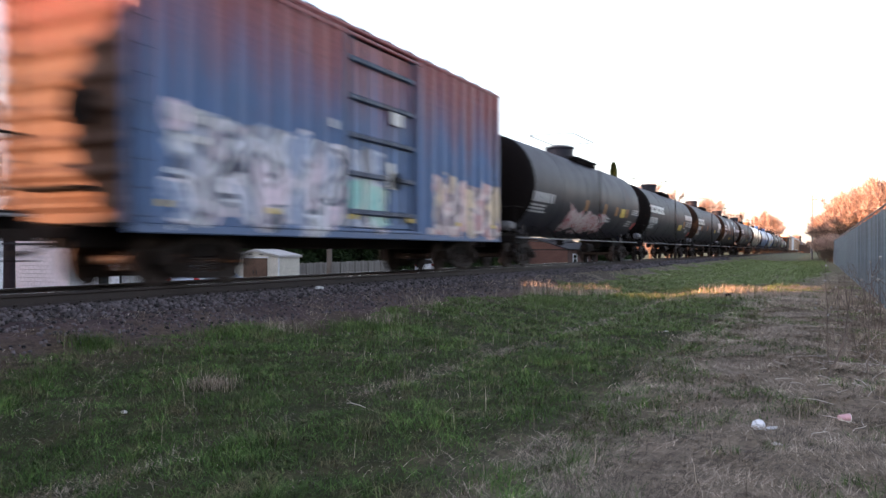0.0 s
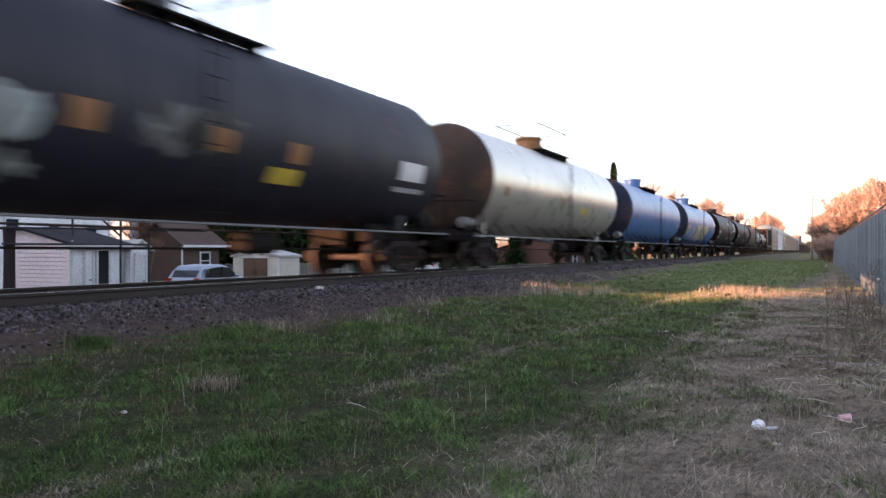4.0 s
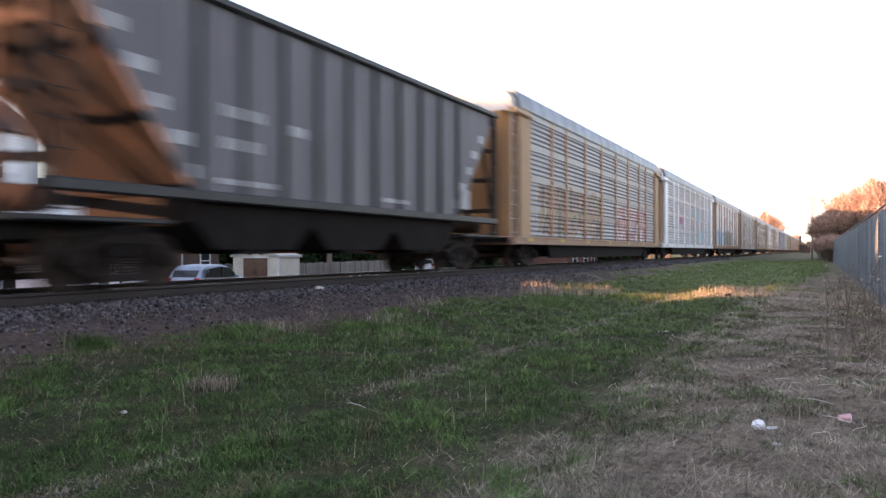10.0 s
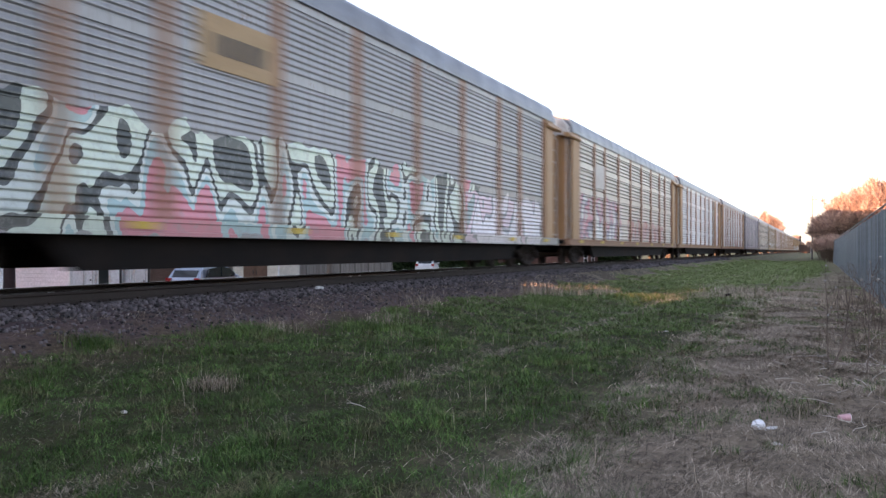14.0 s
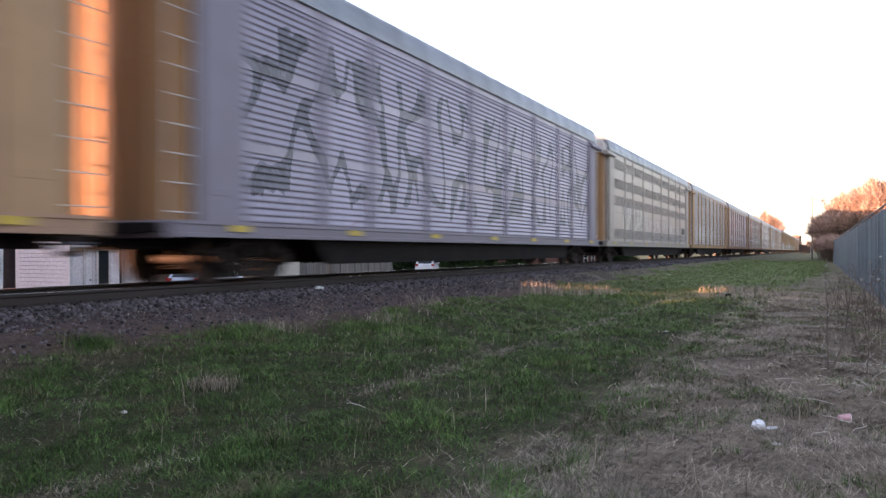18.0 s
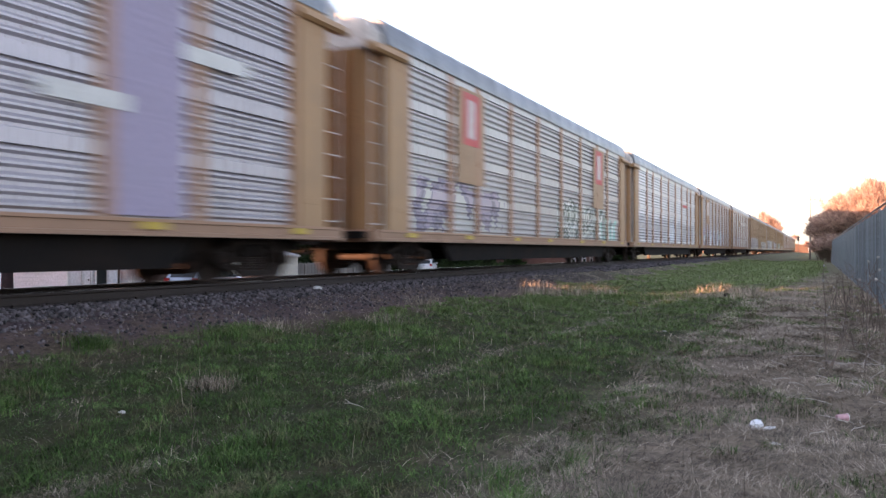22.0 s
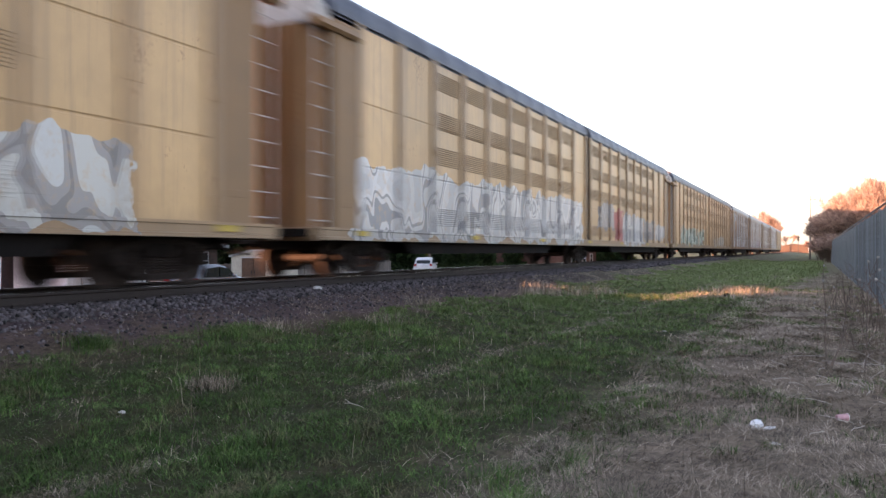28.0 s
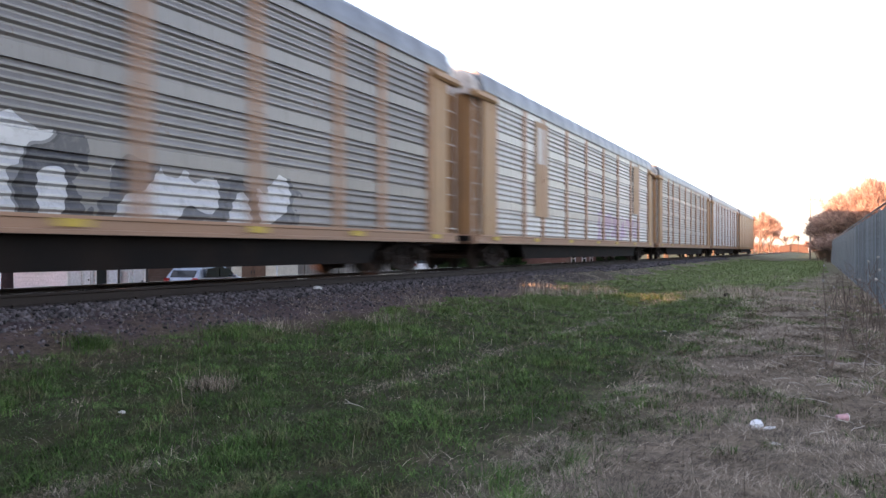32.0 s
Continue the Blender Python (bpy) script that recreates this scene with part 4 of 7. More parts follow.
zone = blend(n, l, 1.0, zone, ramp(n, l, fine, [(0.25, (0.6,) * 3), (0.75, (1.35,) * 3)]), "MULTIPLY")
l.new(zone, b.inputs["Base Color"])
b.inputs["Roughness"].default_value = 0.95
b.inputs["Specular IOR Level"].default_value = 0.04
bump(n, l, b, calc(n, l, "ADD", fine, fib), 0.8, 0.03)

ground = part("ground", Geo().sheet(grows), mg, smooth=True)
tagged(ground, "grassy railway verge with dry straw and bare soil", "ground", kind="structure")


# rails, ties and fastenings
def rail_profile():
    return [(-0.07, 0.0), (0.07, 0.0), (0.07, 0.012), (0.012, 0.035), (0.009, 0.125), (0.036, 0.14), (0.037, 0.165), (0.028, 0.178), (-0.028, 0.178), (-0.037, 0.165), (-0.036, 0.14), (-0.009, 0.125), (-0.012, 0.035), (-0.07, 0.012)]


track = thing("railway_track", "single railway track with rusty rails on timber ties", "railway track", kind="structure", at=(TRACK_X, 0, 0))
for sx in (-1, 1):
    r_ = part("rail", Geo().extrude(rail_profile(), -900, 1300), M_RAILSIDE, track, "rusty steel rail", at=(sx * 0.755, 0, RAIL_Z - 0.18))
    part("rail_head", Geo().cbox(-0.03, 0.03, -900, 1300, 0.176, 0.1805, 0.002), M_RAILTOP, r_, "polished rail head")
tie_me = shared("tie", lambda: Geo().cbox(-1.3, 1.3, -0.115, 0.115, -0.16, 0.0, 0.015, "x"))
for k in range(110):
    y = -6 + k * 0.53
    t_ = piece("tie", tie_me, M_TIE, track, (random.uniform(-0.04, 0.04), y, RAIL_Z - 0.182), "", (0, 0, random.uniform(-0.8, 0.8)))
far_ties = Geo()
for k in range(1200):
    y = 52.4 + k * 0.53
    far_ties.box(-1.3, 1.3, y - 0.115, y + 0.115, RAIL_Z - 0.34, RAIL_Z - 0.182)
for k in range(400):
    y = -6.6 - k * 0.53
    far_ties.box(-1.3, 1.3, y - 0.115, y + 0.115, RAIL_Z - 0.34, RAIL_Z - 0.182)
tagged(part("far_ties", far_ties, M_TIE, track), kind="stuff")
plates_ = Geo()
for k in range(110):
    y = -6 + k * 0.53
    for sx in (-1, 1):
        plates_.cbox(sx * 0.755 - 0.17, sx * 0.755 + 0.17, y - 0.09, y + 0.09, RAIL_Z - 0.182, RAIL_Z - 0.172, 0.003)
        for dx in (-0.1, 0.1):
            plates_.cbox(sx * 0.755 + dx - 0.02, sx * 0.755 + dx + 0.02, y - 0.05, y - 0.01, RAIL_Z - 0.175, RAIL_Z - 0.14, 0.006, "z")
tagged(part("tie_plates", plates_, M_RAILSIDE, track), kind="stuff")


def numpy_mesh(name, verts, faces, material):
    me = bpy.data.meshes.new(name)
    nf, k = faces.shape
    me.vertices.add(len(verts))
    me.vertices.foreach_set("co", verts.astype(np.float32).ravel())
    me.loops.add(nf * k)
    me.loops.foreach_set("vertex_index", faces.astype(np.int32).ravel())
    me.polygons.add(nf)
    me.polygons.foreach_set("loop_start", np.arange(0, nf * k, k, dtype=np.int32))
    me.update(calc_edges=True)
    me.materials.append(material)
    return new(name, me)


rng = np.random.default_rng(7)
HX = np.linspace(-16, 6, 441)
HY = np.linspace(-10, 120, 651)
HZ = np.array([[ground_z(x, y) for x in HX] for y in HY])


def height(x, y):
    i = np.clip((x + 16) / 22 * 440, 0, 439.99)
    j = np.clip((y + 10) / 130 * 650, 0, 649.99)
    i0, j0 = i.astype(int), j.astype(int)
    fi, fj = i - i0, j - j0
    return (HZ[j0, i0] * (1 - fi) * (1 - fj) + HZ[j0, i0 + 1] * fi * (1 - fj) + HZ[j0 + 1, i0] * (1 - fi) * fj + HZ[j0 + 1, i0 + 1] * fi * fj)


# ballast stones: broken cubes of many sizes
def stones(count, x0, x1, y0, y1, s0, s1):
    x, y = rng.uniform(x0, x1, count), rng.uniform(y0, y1, count)
    s = rng.uniform(s0, s1, count)
    base = np.array([[-1, -1, -0.7], [1, -1, -0.6], [1, 1, -0.7], [-1, 1, -0.7], [-0.75, -0.7, 0.75], [0.7, -0.75, 0.6], [0.65, 0.7, 0.8], [-0.7, 0.75, 0.6]])
    v = base[None] * rng.uniform(0.6, 1.25, (count, 8, 3)) * s[:, None, None]
    a, t = rng.uniform(0, 6.3, count), rng.uniform(-0.7, 0.7, count)
    ca, sa, ct, st = np.cos(a), np.sin(a), np.cos(t), np.sin(t)
    vx, vy, vz = v[..., 0], v[..., 1], v[..., 2]
    vy, vz = vy * ct[:, None] - vz * st[:, None], vy * st[:, None] + vz * ct[:, None]
    v = np.stack([vx * ca[:, None] - vy * sa[:, None] + x[:, None], vx * sa[:, None] + vy * ca[:, None] + y[:, None],
                  vz + (height(x, y) + s * 0.25)[:, None]], -1)
    f = np.array([[0, 3, 2, 1], [4, 5, 6, 7], [0, 1, 5, 4], [1, 2, 6, 5], [2, 3, 7, 6], [3, 0, 4, 7]])
    return v.reshape(-1, 3), (f[None] + 8 * np.arange(count)[:, None, None]).reshape(-1, 4)


packs = [stones(9000, -9.65, -8.6, 1, 34, 0.012, 0.038), stones(4500, -8.9, -7.6, 1, 30, 0.008, 0.026), stones(6000, -9.65, -8.3, 34, 90, 0.035, 0.07),
         stones(5000, -12.9, -11.3, 1, 40, 0.025, 0.055), stones(6000, -11.2, -9.8, 1, 45, 0.025, 0.05)]
vs, fs, off = [], [], 0
for v, f in packs:
    vs.append(v)
    fs.append(f + off)
    off += len(v)
ballast = numpy_mesh("ballast", np.concatenate(vs), np.concatenate(fs), M_STONE)
tagged(ballast, "grey crushed-stone ballast beside the rails", "ballast", kind="stuff")


def blade_material(name, c0, c1, c2, dead=None, far_haze=None):
    m, n, l, b = nodes_of(name)
    rnd = n.new("ShaderNodeNewGeometry").outputs["Random Per Island"]
    co = n.new("ShaderNodeTexCoord").outputs["Object"]
    broad = noise_node(n, l, co, 0.8, 3, 0.6)
    col = ramp(n, l, rnd, [(0.0, c0), (0.55, c1), (1.0, c2)])
    mid = noise_node(n, l, co, 3.0, 4, 0.65)
    col = blend(n, l, 1.0, col, ramp(n, l, broad, [(0.3, (0.72,) * 3), (0.7, (1.25,) * 3)]), "MULTIPLY")
    col = blend(n, l, 1.0, col, ramp(n, l, mid, [(0.3, (0.5,) * 3), (0.7, (1.45,) * 3)]), "MULTIPLY")
    if dead:   # dead leaves here and there
        tuft = noise_node(n, l, co, 5.5, 4, 0.7)
        col = blend(n, l, 1.0, col, ramp(n, l, tuft, [(0.32, (0.45,) * 3), (0.62, (1.5,) * 3)]), "MULTIPLY")
        col = blend(n, l, calc(n, l, "MULTIPLY", ramp(n, l, noise_node(n, l, co, 2.3, 5, 0.7, 0.5), [(0.51, (0, 0, 0)), (0.63, (1, 1, 1))]), 0.75), col, blend(n, l, rnd, (0.05, 0.036, 0.024), dead))
    if far_haze:   # distance haze painted into the blades: paler down the line
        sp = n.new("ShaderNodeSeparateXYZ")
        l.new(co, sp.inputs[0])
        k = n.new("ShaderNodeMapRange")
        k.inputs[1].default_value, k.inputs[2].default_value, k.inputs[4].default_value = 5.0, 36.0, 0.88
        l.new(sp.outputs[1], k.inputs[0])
        col = blend(n, l, k.outputs[0], col, blend(n, l, 1.0, far_haze, ramp(n, l, mid, [(0.3, (0.6,) * 3), (0.7, (1.3,) * 3)]), "MULTIPLY"))
    l.new(col, b.inputs["Base Color"])
    b.inputs["Roughness"].default_value = 0.8
    b.inputs["Specular IOR Level"].default_value = 0.08
    return m


# the last colour of each is its haze tone down the line
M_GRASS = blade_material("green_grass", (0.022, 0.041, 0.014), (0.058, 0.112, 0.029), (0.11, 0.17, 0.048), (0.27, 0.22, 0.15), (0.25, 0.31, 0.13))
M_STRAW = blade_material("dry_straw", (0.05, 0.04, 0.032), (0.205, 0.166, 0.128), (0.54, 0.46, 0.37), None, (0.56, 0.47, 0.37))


def blades(x, y, h, w, lean, droop=0.5, swirl=None):
    """Bent blades, two faces each; swirl gives them a common way to lie."""
    k = len(x)
    a = rng.uniform(0, 2 * np.pi, k) if swirl is None else swirl + rng.normal(0, 1.1, k)
    dx, dy = np.cos(a), np.sin(a)
    z = height(x, y) - 0.005
    px, py = -dy * w / 2, dx * w / 2
    m1, m2 = lean * 0.35, lean
    rows = []
    for t, (off, hh, ww) in enumerate(((0, 0, 1), (m1, 0.6, 0.8), (m2, 1.0, 0.12))):
        cx, cy, cz = x + dx * off * h, y + dy * off * h, z + h * hh * (1 - droop * off * 0.3)
        cz = np.maximum(cz, height(cx, cy) + 0.002)
        rows += [np.stack([cx - px * ww, cy - py * ww, cz], -1), np.stack([cx + px * ww, cy + py * ww, cz], -1)]
    v = np.stack(rows, 1)
    f = np.array([[0, 1, 3, 2], [2, 3, 5, 4]])
    return v.reshape(-1, 3), (f[None] + 6 * np.arange(k)[:, None, None]).reshape(-1, 4)


def patchy(x, y, sc, seed):
    """A cheap smooth field of -1 to 1."""
    return (np.sin(x * sc + seed) * np.cos(y * sc * 0.8 + seed * 2) + np.sin(x * sc * 2.3 + y * sc * 1.7 + seed * 3) * 0.6 + np.sin(y * sc * 3.1 - x * sc * 2.9 + seed) * 0.4) / 2


def scatter(count, x0, x1, y0, y1):
    # thinner with distance
    u = rng.uniform(0, 1, count)
    y = y0 * (y1 / y0) ** u
    return rng.uniform(x0, x1, count), y


def join(packs):
    vs, fs, off = [], [], 0
    for v, f in packs:
        vs.append(v)
        fs.append(f + off)
        off += len(v)
    return np.concatenate(vs), np.concatenate(fs)


# green turf: short, thin on the worn tracks and in dry patches, with taller tussocks
x, y = scatter(440000, -8.4, 0.6, 2.2, 105)
edge = -7.2 + 0.8 * patchy(x, y, 0.9, 2.0) - 0.5 * np.clip((y - 26) / 25, 0, 1)
redge = -1.3 + 0.5 * patchy(x, y, 0.8, 4.0) + rng.normal(0, 0.18, len(x)) + 0.3 * np.clip((7 - y) / 4, 0, 1) + 1.7 * np.clip((y - 26) / 25, 0, 1)
keep = (x > edge) & (x < redge)
for c in (-1.75, -3.66):
    keep &= (rng.uniform(0, 1, len(x)) > 0.72 * np.exp(-((x - c - 0.06 * patchy(x, y, 1.7, 3.0)) / 0.17) ** 2))
dry = patchy(x, y, 2.1, 9.0) * 0.7 + patchy(x, y, 5.3, 3.0) * 0.5
keep &= (dry + rng.normal(0, 0.25, len(x)) > -0.36)
x, y, dry = x[keep], y[keep], dry[keep]
tuss = np.clip(patchy(x, y, 3.4, 1.0) * 1.3 + patchy(x, y, 7.7, 5.0) * 0.6, 0, 1.2)
h = rng.uniform(0.018, 0.05, len(x)) * (1 + 1.4 * tuss) * np.clip(1.15 + dry * 0.6, 0.5, 1.5)
far = np.clip(y / 9, 0.6, 7.0)
green = blades(x, y, h, rng.uniform(0.004, 0.008, len(x)) * far, rng.uniform(0.5, 1.9, len(x)))
x, y = scatter(60000, -1.4, 1.2, 2.5, 30)
k_ = patchy(x, y, 1.9, 6.0) + 0.6 * patchy(x, y, 6.1, 2.0) > 0.3
x, y = x[k_], y[k_]
green2 = blades(x, y, rng.uniform(0.03, 0.075, len(x)), rng.uniform(0.003, 0.007, len(x)) * np.clip(y / 9, 0.6, 3), rng.uniform(0.3, 1.2, len(x)))
x, y = rng.uniform(-8.0, 1.0, 60000), rng.uniform(-8, 2.4, 60000)   # the verge goes on behind the tripod
k_ = (x > -7.2 + 0.8 * patchy(x, y, 0.9, 2.0)) & (x < -1.35 + 0.6 * patchy(x, y, 0.8, 4.0)) & (np.hypot(x, y) > 0.4)
green3 = blades(x[k_], y[k_], rng.uniform(0.03, 0.08, k_.sum()), rng.uniform(0.004, 0.008, k_.sum()), rng.uniform(0.3, 1.4, k_.sum()))
packs = [green, green2, green3]
for cx, cy, rad, hh, num in ((-7.5, 6.6, 0.16, 0.16, 900), (-6.5, 14.0, 0.14, 0.14, 500), (-7.1, 13.1, 0.12, 0.12, 400), (-6.9, 8.6, 0.3, 0.14, 1300), (-6.2, 10.6, 0.35, 0.15, 1400), (-5.6, 18.0, 0.4, 0.16, 1300), (-2.6, 8.6, 0.22, 0.1, 900), (-4.1, 22.2, 0.4, 0.17, 1500), (-3.5, 22.6, 0.35, 0.15, 1200), (-4.7, 21.6, 0.3, 0.2, 900)):
    tx, ty = rng.normal(cx, rad, num), rng.normal(cy, rad, num)
    packs.append(blades(tx, ty, rng.uniform(0.5, 1.0, num) * hh, rng.uniform(0.004, 0.007, num) * max(0.8, cy / 9), rng.uniform(0.2, 0.9, num)))
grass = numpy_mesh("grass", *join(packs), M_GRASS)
tagged(grass, "short patchy green spring grass on the railway verge", "grass", kind="stuff")
# matted straw lying in swirls
x, y = scatter(110000, -8.6, 1.2, 2.2, 45)
edge = -1.4 + 0.6 * patchy(x, y, 0.8, 4.0) + rng.normal(0, 0.15, len(x))
wgt = 0.13 + 0.6 * np.exp(-((x + 3.66) / 0.13) ** 2) + 0.4 * np.exp(-((x + 1.75) / 0.2) ** 2) + 0.5 * (patchy(x, y, 2.1, 9.0) * 0.7 + patchy(x, y, 5.3, 3.0) * 0.5 < -0.35)
keep = (x > edge) | (rng.uniform(0, 1, len(x)) < wgt)
xa, ya = scatter(170000, -1.7, 1.25, 2.2, 26)
k_ = patchy(xa, ya, 2.6, 7.0) + 0.6 * patchy(xa, ya, 8.3, 1.0) + rng.normal(0, 0.22, len(xa)) > -0.22
x, y = np.concatenate([x[keep], xa[k_]]), np.concatenate([y[keep], ya[k_]])
ln = rng.uniform(0.025, 0.1, len(x)) * (1 + (rng.uniform(0, 1, len(x)) > 0.97))
flat = blades(x, y, np.full(len(x), 0.03) * rng.uniform(0.3, 1.7, len(x)), rng.uniform(0.0018, 0.006, len(x)) * np.clip(y / 7, 0.55, 3.0), ln / 0.03, 0.05, 5.0 * patchy(x, y, 0.9, 8.0) + 2.0 * patchy(x, y, 3.1, 2.0))
xb, yb_ = scatter(14000, -8.8, -6.6, 2.5, 60)   # dead wisps on the cinder strip
kb = patchy(xb, yb_, 1.7, 4.0) + 0.5 * patchy(xb, yb_, 5.1, 8.0) > -0.05
xb, yb_ = xb[kb], yb_[kb]
wisps = blades(xb, yb_, rng.uniform(0.02, 0.06, len(xb)), rng.uniform(0.003, 0.006, len(xb)) * np.clip(yb_ / 9, 0.6, 4.0), rng.uniform(0.3, 2.0, len(xb)))
x, y = scatter(900, -7.8, 0.8, 4.0, 45)
stand = blades(x, y, rng.uniform(0.1, 0.28, len(x)), rng.uniform(0.003, 0.005, len(x)) * np.clip(y / 9, 0.7, 2.0), rng.uniform(0.05, 0.5, len(x)))
x, y = rng.uniform(-2.0, 4.0, 45000), rng.uniform(-8, 2.4, 45000)
k_ = (x > -1.6 + 0.9 * patchy(x, y, 0.8, 4.0)) & (patchy(x, y, 2.6, 7.0) > -0.3)
x, y = x[k_], y[k_]
flat2 = blades(x, y, np.full(len(x), 0.03) * rng.uniform(0.3, 1.7, len(x)), rng.uniform(0.003, 0.007, len(x)), rng.uniform(1.0, 5.0, len(x)), 0.05)
xt, yt = scatter(9000, 0, 1, 2.6, 26)   # straw trodden along the wheel tracks
xt = -3.66 + rng.normal(0, 0.12, len(xt)) + 0.06 * patchy(xt, yt, 1.7, 3.0)
kt = patchy(xt * 0, yt, 1.3, 2.0) + rng.normal(0, 0.2, len(xt)) > 0.1
xt, yt = xt[kt], yt[kt]
trod = blades(xt, yt, np.full(len(xt), 0.03) * rng.uniform(0.4, 1.4, len(xt)), rng.uniform(0.002, 0.006, len(xt)) * np.clip(yt / 7, 0.6, 3.0), rng.uniform(1.0, 3.5, len(xt)), 0.05)
packs = [flat, flat2, stand, wisps, trod]
for cx, cy, rad, hh, num in ((-5.0, 5.75, 0.13, 0.13, 700), (-7.0, 9.4, 0.2, 0.26, 120), (-6.4, 11.4, 0.25, 0.26, 130), (-2.0, 24.5, 0.5, 0.35, 500), (-1.0, 23.0, 0.5, 0.22, 600), (-0.2, 19.5, 0.5, 0.18, 600), (0.6, 21.0, 0.25, 0.3, 500), (-2.6, 22.3, 0.6, 0.2, 600), (0.5, 12.0, 0.3, 0.25, 500), (-6.8, 20.0, 0.16, 0.5, 90), (-6.4, 20.5, 0.2, 0.45, 120), (-5.9, 21.6, 0.25, 0.42, 120), (-5.4, 22.4, 0.2, 0.36, 110), (-7.3, 14.6, 0.2, 0.3, 90), (-4.1, 22.3, 0.5, 0.2, 300)):
    tx, ty = rng.normal(cx, rad, num), rng.normal(cy, rad, num)
    packs.append(blades(tx, ty, rng.uniform(0.4, 1.0, num) * hh, rng.uniform(0.003, 0.006, num) * max(0.8, cy / 9), rng.uniform(0.2, 1.3, num)))
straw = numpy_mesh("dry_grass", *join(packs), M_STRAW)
tagged(straw, "matted dry straw-coloured grass", "dry grass", kind="stuff")

# ---- across the track: houses, sheds, yards ----
YARD_Z = -1.0
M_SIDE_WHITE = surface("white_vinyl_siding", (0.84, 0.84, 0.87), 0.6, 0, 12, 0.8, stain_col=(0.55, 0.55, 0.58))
# the white siding again, its colour tinted for warm light
M_SIDE_WARMLIT = surface("warm_lit_white_siding", (0.76, 0.68, 0.74), 0.6, 0, 12, 0.8, stain_col=(0.58, 0.5, 0.52))
M_SIDE_BLUE = surface("pale_blue_siding", (0.42, 0.45, 0.53), 0.6, 0, 12, 0.8)
M_SIDE_CREAM = surface("cream_siding", (0.62, 0.5, 0.32), 0.6, 0, 12, 0.8)
M_SIDE_BEIGE = surface("beige_shed_siding", (0.62, 0.58, 0.5), 0.6, 0, 12, 1.0)
M_BROWNWALL = surface("brown_stained_boards", (0.1, 0.06, 0.045), 0.75, 0, 10, 1.0)
M_BRICK = surface("red_brick_wall", (0.1, 0.05, 0.04), 0.85, 0, 8, 0.8)
M_SHINGLE = surface("dark_shingle_roof", (0.03, 0.028, 0.034), 0.9, 0, 9, 0.7, spec=0.15)
M_BROWNROOF = surface("brown_shingle_roof", (0.09, 0.055, 0.045), 0.9, 0, 9, 0.7)
M_PALEROOF = surface("pale_metal_roof", (0.45, 0.43, 0.42), 0.6, 0, 9, 0.7)
M_DOOR_BROWN = surface("brown_door_paint", (0.13, 0.075, 0.05), 0.6, 0, 10, 1.2)
M_TRIM = surface("white_trim_paint", (0.68, 0.68, 0.7), 0.5, 0, 12, 1.5)
M_GREYWOOD = surface("grey_weathered_wood", (0.2, 0.18, 0.165), 0.85, 0, 10, 1.0, per_object=0.3, stretch=(6, 6, 1))
M_POLE = surface("weathered_pole_wood", (0.16, 0.13, 0.11), 0.85, 0, 10, 1.0, stretch=(6, 6, 0.6))
M_BARK = surface("grey_brown_bark", (0.13, 0.095, 0.07), 0.9, 0, 14, 2.0, bumpy=0.6, dist=0.02, stretch=(3, 3, 0.7))
M_DARKBARK = surface("dark_bark", (0.035, 0.026, 0.03), 0.9, 0, 14, 2.0, bumpy=0.6, dist=0.02, stretch=(3, 3, 0.7), spec=0.15)
M_PIPE = surface("dark_steel_pipe", (0.03, 0.03, 0.035), 0.6, 0.2, 20, 3)
M_TWIG = blade_material("bare_twigs", (0.14, 0.08, 0.06), (0.23, 0.125, 0.09), (0.32, 0.2, 0.15))
M_THICKET = blade_material("pale_bare_twigs", (0.24, 0.155, 0.13), (0.4, 0.275, 0.225), (0.56, 0.42, 0.35))
M_NEEDLE = blade_material("dark_evergreen", (0.015, 0.028, 0.012), (0.026, 0.045, 0.016), (0.045, 0.065, 0.025))
M_TYRE = surface("tyre_rubber", (0.018, 0.018, 0.018), 0.85, 0, 30, 5)
mg2, n, l, b = nodes_of("dark_window_glass")
b.inputs["Base Color"].default_value = (0.02, 0.024, 0.028, 1)
b.inputs["Roughness"].default_value = 0.06
M_GLASS = mg2


def clap(z0, z1, p=0.15, d=0.03, back=0.14):
    """The outline (outward, z) of a clapboard wall."""
    out = []
    k = max(1, round((z1 - z0) / p))
    p = (z1 - z0) / k
    for i in range(k):
        out += [(d, z0 + i * p), (0.008, z0 + (i + 1) * p - 0.018), (-0.03, z0 + (i + 1) * p - 0.014), (-0.03, z0 + (i + 1) * p - 0.001)]
    return out + [(0, z1), (-back, z1), (-back, z0)]


def gable_geo(x0, x1, y0, y1, ze, zr, along="y", over=0.25, th=0.12):
    """A gable roof with eaves."""
    g = Geo()
    if along == "y":
        xm = (x0 + x1) / 2
        k = (zr - ze) / (x1 - xm)
        out = [(x0 - over, ze - k * over), (xm, zr), (x1 + over, ze - k * over), (x1 + over, ze - k * over + th), (xm, zr + th), (x0 - over, ze - k * over + th)]
        return g.extrude(out, y0 - over, y1 + over, "y")
    ym = (y0 + y1) / 2
    k = (zr - ze) / (y1 - ym)
    out = [(y0 - over, ze - k * over), (ym, zr), (y1 + over, ze - k * over), (y1 + over, ze - k * over + th), (ym, zr + th), (y0 - over, ze - k * over + th)]
    return g.extrude(out, x0 - over, x1 + over, "x")


